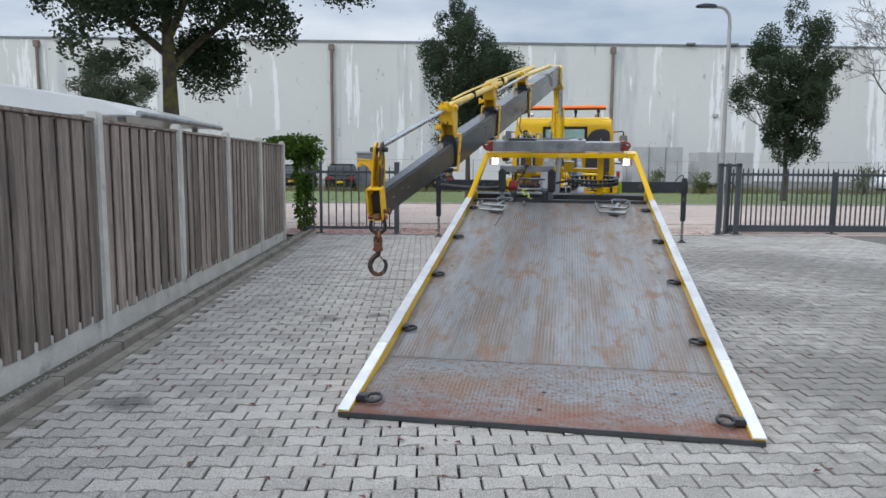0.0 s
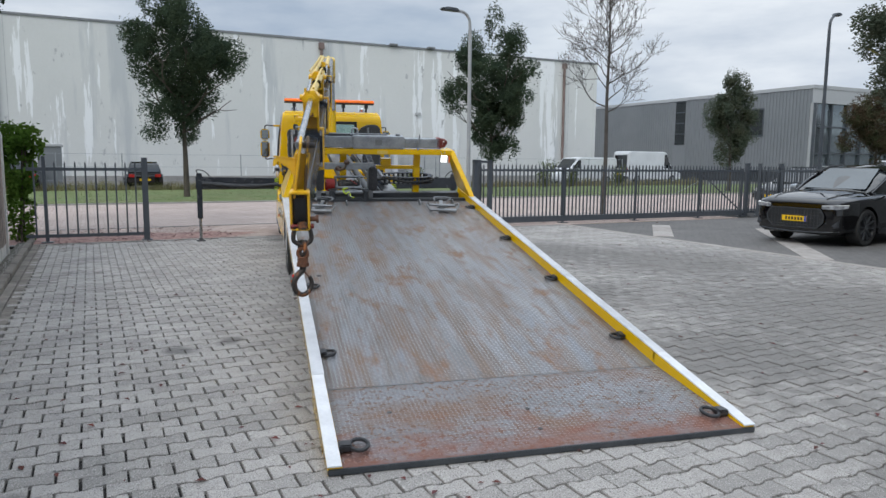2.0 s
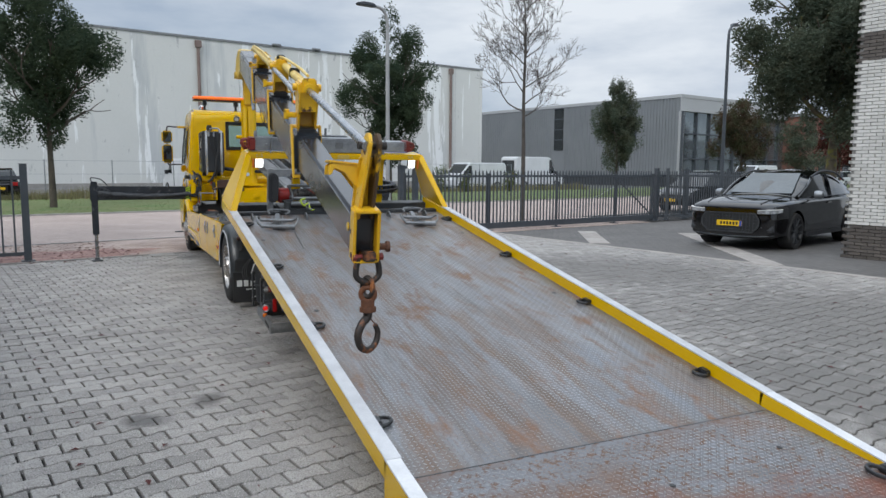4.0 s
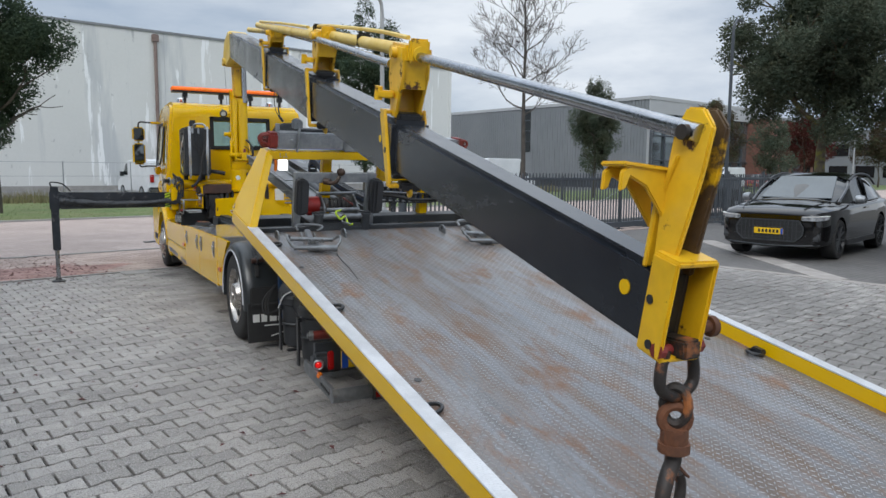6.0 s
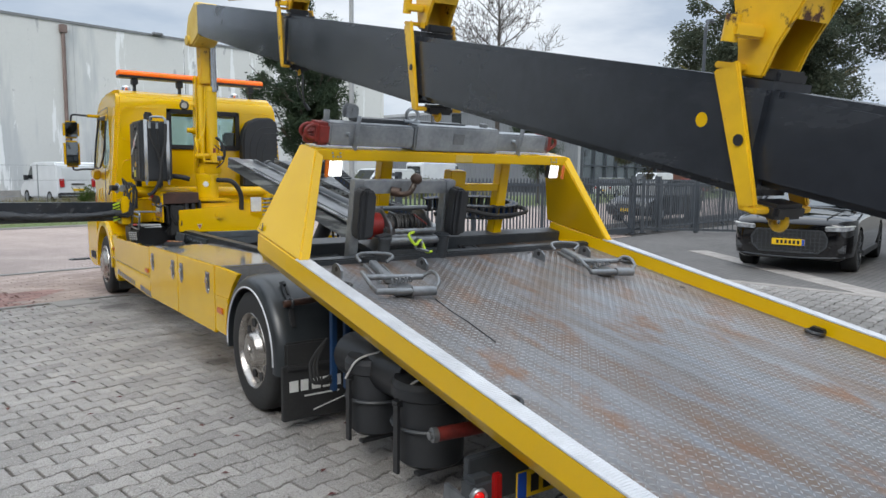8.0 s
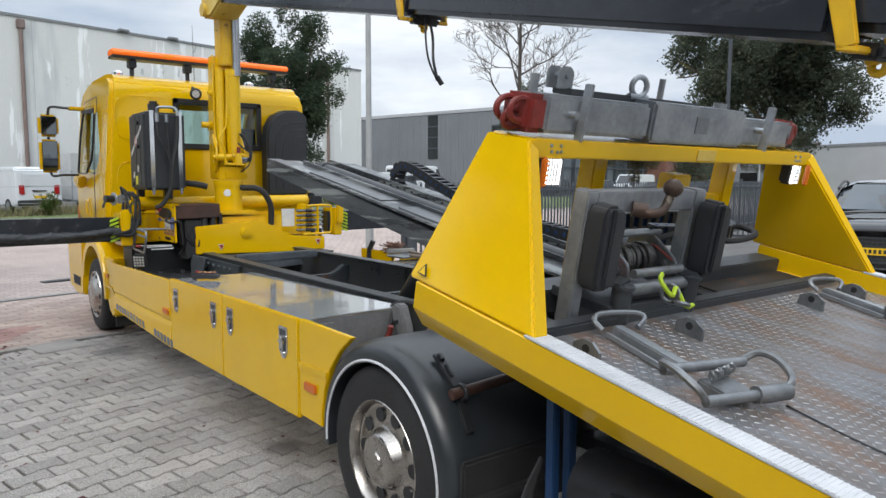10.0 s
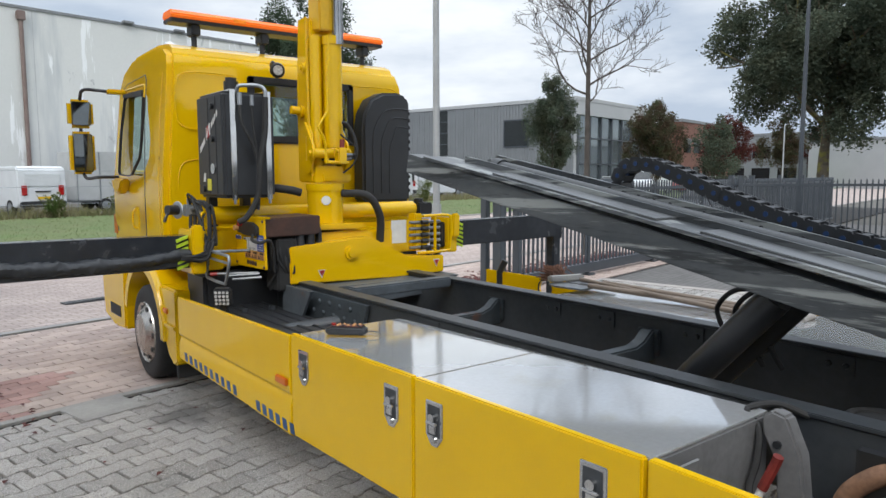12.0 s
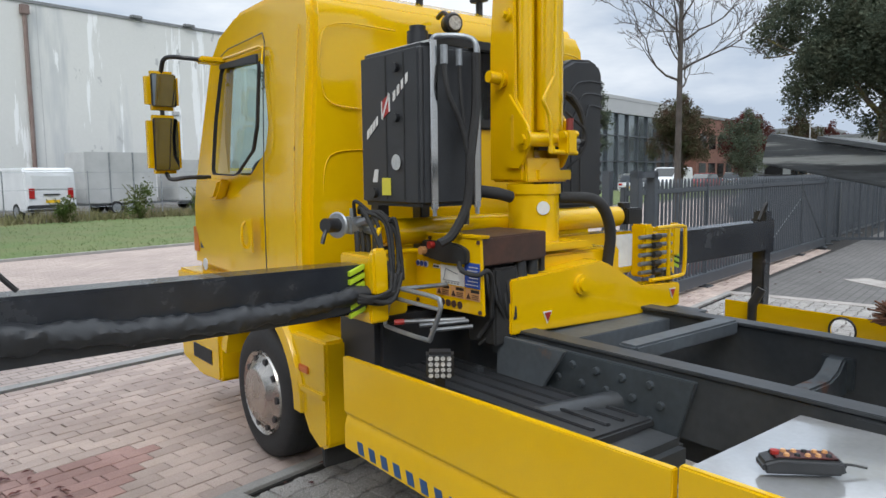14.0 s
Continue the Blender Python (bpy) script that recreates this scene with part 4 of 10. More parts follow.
# ---- warehouse ----
wh = thing("warehouse", env(0, 49.5), "huge white panelled warehouse with stained walls and a flat roof", "warehouse")
WJ = (-45.4, -25.85, -6.15, 13.15, 33.62)
part("wall", box(-90, 37.0, 0, 60, -0.05, 9.78), M_WALL, wh, "dull white wall panels with grey stains")
part("roof_trim", box(-90.05, 37.06, -0.06, 60, 9.78, 9.92), M_TRIM, wh)
part("plinth", box(-90, 37.01, -0.02, 0.5, -0.05, 0.55), M_SLAB, wh)
for x in WJ:
    part("drainpipe", merge(cyl((x, -0.13, 0.3), (x, -0.13, 9.2), 0.105, seg=10), box(x - 0.19, x + 0.19, -0.28, -0.02, 9.2, 9.65, 0.03)), M_PIPE, wh)
    part("panel_joint", box(x + 0.55, x + 0.58, -0.006, 0.05, 0.5, 9.78), M_TRAILER, wh)
for x in (-52, -19, -12, 1.5, 4.4, 18.5, 21.5, 27.5):
    part("roof_lamp", box(x - 0.3, x + 0.3, -0.3, 0, 9.86, 10.0, 0.03), M_TRIM, wh)
for x in (20.5, 26.8):
    part("wall_light", box(x - 0.2, x + 0.2, -0.15, 0, 5.0, 5.2, 0.02), M_LEDOFF, wh)
for x in (37.0,):
    part("corner_trim", box(x - 0.25, x + 0.03, -0.04, 0.3, 0, 9.8), M_WALL, wh)

# ---- grey ribbed building ----
gb = thing("office_building", env(54.2, 41.9), "grey ribbed metal office building with a glazed corner", "building")
part("wall", merge(box(0, 20, 0.4, 30, -0.05, 8.1), box(0, 20, 0, 0.4, 6.9, 8.1)), M_CLAD, gb)
part("wall", box(0.02, 0.6, 0.0, 0.4, 0, 6.9), M_CLADPALE, gb)
part("roof_trim", merge(box(-0.1, 20.1, -0.1, 30.1, 8.1, 8.4)), M_CLADPALE, gb)
part("fascia", box(-0.06, 20, -0.06, 0.0, 6.9, 8.1), M_CLADPALE, gb, "pale grey fascia panel above the glazing")
rv = bmesh.new()
ribs = []
for i in range(87):
    y = 0.2 + i * 0.34
    if 14.3 < y < 15.9:
        continue
    ribs.append(box(-0.05, 0.0, y, y + 0.17, 0.9, 8.1))
part("cladding_ribs", merge(*ribs), M_CLAD, gb)
part("plinth", box(-0.03, 0.1, 0, 30, 0, 0.9), M_CHASSIS, gb, "dark glazed plinth band")
w = part("window", box(-0.07, 0.2, 14.5, 15.8, 3.6, 8.0), M_DARKGLASS, gb, "tall narrow dark stair window")
for z in (4.7, 5.8, 6.9):
    part("bar", box(-0.1, -0.06, 14.5, 15.8, z - 0.05, z + 0.05), M_GATE, w)
w = part("window", box(-0.07, 0.2, 4.9, 7.5, 4.3, 6.6), M_DARKGLASS, gb)
part("window_frame", merge(box(-0.11, -0.04, 4.8, 7.6, 6.6, 6.72), box(-0.11, -0.04, 4.8, 7.6, 4.18, 4.3), box(-0.11, -0.04, 4.8, 4.9, 4.3, 6.6), box(-0.11, -0.04, 7.5, 7.6, 4.3, 6.6)), M_GATE, w)
gz = part("glazing", box(0.6, 19.6, 0.25, 0.3, 0.2, 6.9), M_OFFICEGLASS, gb, "tall dark glass curtain wall")
for i in range(10):
    part("mullion", box(0.6 + i * 2.1, 0.75 + i * 2.1, 0.05, 0.25, 0, 6.9), M_GATE, gz)
for z in (2.6, 4.9):
    part("transom", box(0.6, 19.6, 0.1, 0.24, z - 0.06, z + 0.06), M_GATE, gz)
part("column", box(0.15, 0.5, -0.05, 0.3, 0, 7.0), M_GATE, gb)

# ---- further buildings ----
def far_block(x, y, w, d, h, mat, label, rows, cols, rz=0):
    r = thing("far_building", env(x, y, 0, rz), label, "building", "far buildings")
    part("wall", box(0, w, 0, d, -0.05, h), mat, r)
    part("roof_trim", box(-0.1, w + 0.1, -0.1, d + 0.1, h, h + 0.3), M_TRIM, r)
    for i in range(rows):
        for j in range(cols):
            x0 = 0.8 + j * (w - 1) / cols
            z0 = 1.0 + i * (h - 1.2) / rows
            part("window", box(x0, x0 + (w - 1) / cols * 0.7, -0.05, 0.1, z0, z0 + 1.5), M_DARKGLASS, r)
    return r


far_block(73, 40, 15, 14, 7.2, M_BRICKB, "red-brown brick business unit beside the office", 2, 5)
far_block(100, 58, 24, 14, 6.8, M_CLAD, "grey business unit with a row of windows in the distance", 2, 7, -90)
far_block(90, 62, 26, 12, 7.4, M_CLADPALE, "pale grey office block with rows of dark windows", 2, 9)
far_block(112, 62, 34, 14, 6.5, M_CLAD, "grey flat-roofed business unit in the distance", 1, 10)
far_block(130, 20, 20, 30, 6.0, M_BRICKD, "dark brick business unit in the distance", 1, 5, 20)
far_block(96, 8, 22, 12, 5.5, M_CLADPALE, "pale low business unit in the distance", 1, 7, 60)
far_block(-75, 62, 30, 12, 5.5, M_CLAD, "grey business unit in the distance", 1, 6)

# ---- white brick office at the side of the yard ----
bo = thing("brick_office", env(11.78, 8.62), "white brick office wall with a dark brick plinth and band", "building")
part("wall_core", box(0.04, 9, -14, -0.04, -0.05, 7.5), M_MORTAR, bo)
for nm, z0, z1, mat in (("plinth_bricks", 0.0, 0.62, M_BRICKD), ("white_bricks", 0.62, 3.55, M_BRICKW), ("band_bricks", 3.55, 4.05, M_BRICKD), ("upper_bricks", 4.05, 7.4, M_BRICKW)):
    v, f = [], []
    z, r = z0, 0
    off = 0.0 if "plinth" not in nm else 0.03
    while z < z1 - 0.03:
        hgt = 0.0615
        for side in range(2):
            s = 0.0
            n = 22 if side == 0 else 10
            for i in range(n):
                a = i * 0.22 + (0.11 if r % 2 else 0)
                k = len(v)
                if side == 0:
                    y1, y0 = -a, -a - 0.21
                    p = [(-off, y0, z), (-off, y1, z), (-off, y1, z + hgt - 0.01), (-off, y0, z + hgt - 0.01)]
                    q = [(0.06, b, c) for _, b, c in p]
                else:
                    p = [(a, off, z), (a + 0.21, off, z), (a + 0.21, off, z + hgt - 0.01), (a, off, z + hgt - 0.01)]
                    q = [(b, -0.06, c) for b, _, c in p]
                v += p + q
                f += [(k, k + 1, k + 2, k + 3), (k, k + 4, k + 5, k + 1), (k + 1, k + 5, k + 6, k + 2), (k + 2, k + 6, k + 7, k + 3), (k + 3, k + 7, k + 4, k)]
        z += 0.0615
        r += 1
    ob = new(nm, mesh_of(nm, v, f, mat))
    ob.parent = bo
    tagged(ob, kind="stuff")
part("roof_trim", box(-0.05, 9, -14, 0.05, 7.45, 7.6), M_TRIM, bo)


# ---- trees ----
def branch_tubes(bms, p, d, L, r, depth, r_, spread, tips, shrink=0.68, seg=6, kids=(2, 3), up=0.15):
    q = p + d * L
    mid = p + d * L * 0.5 + Vector((r_.gauss(0, 1), r_.gauss(0, 1), r_.gauss(0, 0.5))) * L * 0.05
    bms.append(tube([p, mid, q], r, seg, 3, r1=r * 0.62))
    if depth == 0:
        tips.append(q)
        return
    for i in range(r_.randint(*kids)):
        dd = (d + Vector((r_.gauss(0, 1), r_.gauss(0, 1), r_.gauss(0, 0.7))) * spread + Vector((0, 0, up))).normalized()
        branch_tubes(bms, p + d * L * r_.uniform(0.7, 1.0), dd, L * shrink * r_.uniform(0.75, 1.2), r * 0.6, depth - 1, r_, spread, tips, shrink, max(seg - 1, 3), kids, up)


def crown_mesh(name, blobs, n, size, mat, r_, hollow=0.3):
    """Many small folded leaf clumps in and around uneven blobs (centre, radii)."""
    v, f = [], []
    weights = [(rx * rz) ** 0.85 for _, (rx, ry, rz) in blobs]
    for i in range(n):
        c, rad = r_.choices(blobs, weights)[0]
        u = Vector((r_.gauss(0, 1), r_.gauss(0, 1), r_.gauss(0, 1))).normalized() * (hollow + (1.0 - hollow) * r_.random() ** 0.6) * (1 + abs(r_.gauss(0, 0.16)))
        p = Vector((c[0] + u.x * rad[0], c[1] + u.y * rad[1], c[2] + u.z * rad[2]))
        if noise.noise(p * 1.1) + 0.6 * noise.noise(p * 2.7) + 0.35 * noise.noise(p * 6.0) < -0.24:
            continue
        s = size * r_.uniform(0.6, 1.35)
        a = Vector((r_.gauss(0, 1), r_.gauss(0, 1), r_.gauss(0, 0.6))).normalized()
        b = a.cross(Vector((r_.gauss(0, 1), r_.gauss(0, 1), r_.gauss(0, 1)))).normalized()
        nrm = a.cross(b)
        k = len(v)
        v += [tuple(p - a * s), tuple(p + b * s * 0.55 + nrm * s * 0.2), tuple(p + a * s), tuple(p - b * s * 0.55 + nrm * s * 0.2)]
        f += [(k, k + 1, k + 2), (k, k + 2, k + 3)]
    return mesh_of(name, v, f, mat)


def leafy_tree(x, y, h, crown, base, tr, mat, label, seed, n=6000, size=0.12, lobes=44, bark=None, group="street trees", flat=1.0, z0=0.0):
    """crown: radius across; base: height at which it begins."""
    n, size = int(n * 2.2), size * 0.68
    r_ = random.Random(seed)
    t = thing("tree", env(x, y, z0), label, "tree", group)
    bms, tips = [], []
    top = Vector((r_.uniform(-.15, .15), r_.uniform(-.15, .15), h * 0.72))
    bms.append(tube([(0, 0, -0.05), (r_.uniform(-.05, .05), r_.uniform(-.05, .05), base * 0.6), (top.x * 0.4, top.y * 0.4, base * 1.15), top], tr, 10, 5, r1=tr * 0.25))
    for i in range(9):
        a, z = i * 2.4 + r_.random(), base * 0.95 + (h * 0.6 - base * 0.9) * i / 9
        d = Vector((math.cos(a), math.sin(a), r_.uniform(0.6, 1.1))).normalized()
        branch_tubes(bms, Vector((0, 0, z)), d, crown * 0.55, tr * 0.4, 2, r_, 0.45, tips, seg=5)
    part("trunk", merge(*bms), bark or M_BARK, t)
    mid, half = (base + h) / 2, (h - base) / 2
    blobs = []
    for i in range(lobes):
        u = Vector((r_.gauss(0, 1), r_.gauss(0, 1), r_.gauss(0, 1))).normalized()
        k = r_.uniform(0.42, 1.06)
        z = mid + u.z * half * k * 1.05
        taper = 1.0 - 0.45 * max(0, (z - mid) / half) - 0.15 * max(0, (mid - z) / half)
        s = r_.uniform(0.10, 0.25)
        blobs.append(((u.x * crown * k * taper, u.y * crown * k * taper, z), (crown * s * taper + 0.15, crown * s * taper + 0.15, half * s * flat + 0.1)))
    blobs.append(((0, 0, mid), (crown * 0.44, crown * 0.44, half * 0.55)))
    blobs.append(((0, 0, mid - half * 0.2), (crown * 0.52, crown * 0.52, half * 0.36)))
    ob = new("crown", crown_mesh("crown", blobs, n, size, mat, r_))
    ob.parent = t
    tagged(ob, kind="stuff")
    return t


DG = "street tree with a dark green autumn crown and slim trunk"
leafy_tree(2.15, 32.8, 8.7, 2.3, 2.9, 0.14, M_LEAF, DG, 3, 36000, 0.075)
leafy_tree(16.5, 31.8, 8.3, 2.4, 2.2, 0.14, M_LEAF, DG, 7, 36000, 0.075)
leafy_tree(32.0, 30.7, 6.9, 1.35, 1.7, 0.12, M_LEAFOAK, "slim upright street tree with dense green leaves", 11, 20000, 0.07, flat=1.3)
leafy_tree(46.2, 31.0, 7.0, 2.4, 1.9, 0.12, M_LEAFMIX, "street tree with leaves turning reddish brown", 13, 18000, 0.09)
leafy_tree(47.5, 27.5, 5.5, 1.7, 0.9, 0.1, M_LEAFOAK, "young street tree with thin green leaves", 17, 4000, 0.11)
leafy_tree(66.0, 33.0, 7.0, 2.4, 1.8, 0.12, M_LEAFRED, "street tree with deep red autumn leaves", 19, 12000, 0.11)
leafy_tree(84.8, 33.0, 8.0, 2.6, 1.6, 0.12, M_LEAFMIX, "street tree with leaves turning reddish brown", 23, 8000, 0.14)
leafy_tree(101.0, 33.5, 7.0, 2.6, 1.5, 0.12, M_LEAFRED, "street tree with deep red autumn leaves", 29, 5000, 0.17)
leafy_tree(30.1, 17.3, 11.0, 4.1, 3.3, 0.28, M_LEAFOAK, "large spreading tree with green leaves and a mossy trunk", 31, 80000, 0.095, 80, M_BARKMOSS)
leafy_tree(-5.75, 16.6, 10.9, 4.3, 3.85, 0.25, M_LEAF, "large dark-leaved tree with a mossy trunk behind the fence", 37, 140000, 0.08, 100, M_BARKMOSS)
leafy_tree(-16.3, 38.0, 7.4, 2.4, 3.2, 0.15, M_LEAFOAK, "green street tree before the warehouse", 41, 16000, 0.085)

# bare tree: tapering trunk, upright limbs and many fine twigs
def bare_limb(v, f, p, d, L, r, depth, r_):
    n = 5
    c, ends = p.copy(), []
    ring0 = None
    for i in range(n + 1):
        rr = r * (1 - 0.55 * i / n)
        u, w = basis(d)
        k = len(v)
        v.extend(tuple(c + rr * (math.cos(a) * u + math.sin(a) * w)) for a in (0, 1.57, 3.14, 4.71))
        if ring0 is not None:
            f.extend((ring0 + a, ring0 + (a + 1) % 4, k + (a + 1) % 4, k + a) for a in range(4))
        ring0 = k
        ends.append((c.copy(), d.copy(), rr))
        d = (d + Vector((r_.gauss(0, 0.15), r_.gauss(0, 0.15), r_.gauss(0.05, 0.12)))).normalized()
        c = c + d * L / n
    if depth:
        for i in range(2, n + 1):
            for _ in range(2 if i == n else 1):
                e, ed, er = ends[i]
                side = Vector((r_.gauss(0, 1), r_.gauss(0, 1), r_.gauss(0.25, 0.7))).normalized()
                bare_limb(v, f, e, (ed * 0.85 + side * 0.72).normalized(), L * r_.uniform(0.40, 0.62), max(er * 0.62, 0.0052), depth - 1, r_)


r_ = random.Random(12)
bt = thing("bare_tree", env(12.34, 17.92), "slender bare tree with fine upright twigs", "tree")
part("trunk", tube([(0, 0, -0.05), (0.03, 0.02, 1.8), (-0.02, 0.0, 3.6), (0.04, 0.03, 5.2), (0.0, 0.05, 6.4)], 0.075, 9, 5, r1=0.015), M_TWIG, bt)
v, f = [], []
for i in range(20):
    a, z = i * 2.4, 3.1 + i * 0.165
    bare_limb(v, f, Vector((0, 0.02, z)), Vector((math.cos(a), math.sin(a), 0.28 + 0.06 * i)).normalized(), 1.36 - 0.034 * i, 0.024 - 0.0005 * i, 3, r_)
ob = new("twig_mass", mesh_of("twig_mass", v, f, M_TWIG, True))
ob.parent = bt
tagged(ob, kind="stuff")

# ivy over the end of the fence
r_ = random.Random(5)
ivy = thing("ivy", env(-2.75, 16.75), "bright green ivy climbing over the fence end", "ivy")
part("stem", merge(*[tube([(r_.uniform(-.1, .1), r_.uniform(-.2, .2), 0), (r_.uniform(-.1, .1), r_.uniform(-.2, .2), 1.0), (r_.uniform(-.2, .2), r_.uniform(-.3, .3), 2.0)], 0.02, 5) for _ in range(4)]), M_BARK, ivy)
ob = new("foliage", crown_mesh("foliage", [((0, 0.1, 0.6), (0.22, 0.35, 0.65)), ((0.02, 0.05, 1.4), (0.26, 0.4, 0.5)), ((-0.15, -0.1, 1.95), (0.42, 0.5, 0.28)), ((0.2, 0.1, 1.9), (0.25, 0.35, 0.3)), ((-0.5, 0.0, 1.98), (0.4, 0.4, 0.22))], 5200, 0.05, M_IVY, r_, 0.6))
ob.parent = ivy
tagged(ob, kind="stuff")
# weeds along the verge
for x, y, s, sd in ((13.2, 39.6, 0.9, 1), (15.8, 39.4, 0.8, 2), (10.5, 39.8, 0.6, 3), (24.5, 38.5, 1.1, 4), (30, 38, 0.9, 5), (27, 39, 0.8, 6)):
    r_ = random.Random(sd)
    wd = thing("weeds", env(x, y, 0.02), "tall pale green weeds on the verge", "weeds", "weeds")
    part("stem", merge(*[tube([(0, 0, 0), (r_.gauss(0, .15), r_.gauss(0, .15), s * 0.6), (r_.gauss(0, .4) * s, r_.gauss(0, .4) * s, s * 1.5)], 0.012, 4, 3) for _ in range(16)]), M_WEED, wd)
    ob = new("foliage", crown_mesh("foliage", [((0, 0, s * 0.7), (s * 0.6, s * 0.5, s * 0.7)), ((s * 0.3, 0, s * 1.1), (s * 0.35, s * 0.3, s * 0.55)), ((-s * 0.3, 0, s * 0.5), (s * 0.4, s * 0.3, s * 0.5))], 1100, 0.05, M_WEED, r_, 0.1))
    ob.parent = wd
    tagged(ob, kind="stuff")
# grass blades along the verge
v, f = [], []
r_ = random.Random(8)
for i in range(16000):
    x, y = r_.uniform(-14, 40), 28.65 + 12.2 * r_.random() ** 1.5
    s, a = r_.uniform(0.02, 0.06), r_.uniform(0, 6.28)
    k = len(v)
    v += [(x - 0.012 * math.cos(a), y - 0.012 * math.sin(a), 0.02), (x + 0.012 * math.cos(a), y + 0.012 * math.sin(a), 0.02), (x + r_.gauss(0, .03), y + r_.gauss(0, .03), 0.03 + s)]
    f.append((k, k + 1, k + 2))
tagged(new("grass_blades", mesh_of("grass_blades", v, f, M_GRASS)), "short green grass on the verge", "grass", kind="stuff").matrix_world = ENV

# tall dry grass and weeds before the wire fence
v, f = [], []
for i in range(12000):
    x, y = r_.uniform(-14, 40), 40.95 - abs(r_.gauss(0, 0.6))
    hgt = r_.uniform(0.15, 0.5) * (1 + 0.8 * noise.noise(Vector((x * 0.5, y, 0))))
    a, k = r_.uniform(0, 6.28), len(v)
    v += [(x - 0.02 * math.cos(a), y - 0.02 * math.sin(a), 0.02), (x + 0.02 * math.cos(a), y + 0.02 * math.sin(a), 0.02), (x + r_.gauss(0, .1), y + r_.gauss(0, .1), 0.03 + hgt)]
    f.append((k, k + 1, k + 2))
tagged(new("tall_grass", mesh_of("tall_grass", v, f, M_DRYGRASS)), "tall half-dry grass before the wire fence", "grass", kind="stuff").matrix_world = ENV

# red-leaved ground cover by the gate
v, f = [], []
for i in range(2600):
    x, y = r_.uniform(7.6, 13), 17.0 + abs(r_.gauss(0, 0.35))
    s, a = r_.uniform(0.02, 0.05), r_.uniform(0, 6.28)
    z = r_.uniform(0.0, 0.05)
    k = len(v)
    v += [(x + s * math.cos(a), y + s * math.sin(a), z + r_.uniform(0, .03)), (x - s * math.sin(a), y + s * math.cos(a), z), (x - s * math.cos(a), y - s * math.sin(a), z + 0.02), (x + s * math.sin(a), y - s * math.cos(a), z)]
    f.append((k, k + 1, k + 2, k + 3))
tagged(new("leaf_litter", mesh_of("leaf_litter", v, f, M_LEAVESRED)), "dark red leaf litter behind the gate", "leaves", kind="stuff").matrix_world = ENV

# ---- street lamps ----
def street_lamp(x, y, h, label, arm=0.75, rz=180, dark=False):
    t = thing("street_lamp", env(x, y, 0, rz), label, "street lamp", "street lamps")
    m = M_GATE if dark else M_LAMPGREY
    part("pole", merge(cyl((0, 0, -0.05), (0, 0, 1.2), 0.075, seg=14), cyl((0, 0, 1.2), (0, 0, h - 0.45), 0.055, 0.045, seg=14), tube([(0, 0, h - 0.46), (0.03, 0, h - 0.2), (0.18, 0, h - 0.03), (arm * 0.6, 0, h)], 0.04, 10)), m, t)
    part("lamp_head", prism([(arm * 0.5, h - 0.03), (arm * 0.6, h + 0.05), (arm, h + 0.06), (arm * 1.25, h + 0.02), (arm * 1.2, h - 0.03)], "y", -0.1, 0.1, 0.02), M_GATE, t)
    return t


street_lamp(7.72, 18.01, 5.55, "grey steel street lamp with a short curved arm", 0.7)
street_lamp(18.6, 15.4, 6.1, "slim dark lamp pole with a small bracket", 0.35, 0, True)
street_lamp(58, 26, 5.5, "grey steel street lamp beyond the trees", 0.7, 0)


# ---- vehicles on the other side of the road ----
def wheel_pair(root, x, y0, y1, r, mat_r=None):
    for y, s in ((y0, -1), (y1, 1)):
        wv = part("wheel", lathe([(0.0, 0), (r * 0.66, 0), (r * 0.7, 0.02), (r * 0.95, 0.02), (r, -0.03), (r, -0.18), (0.0, -0.19)], (x, y, r), (0, s, 0), 20), M_RUBBER, root)
        part("rim", lathe([(0, 0.012), (r * 0.3, 0.016), (r * 0.55, -0.0), (r * 0.66, 0.014), (r * 0.67, -0.01), (0, -0.01)], (x, y, r), (0, s, 0), 16), mat_r or M_GALV, wv)


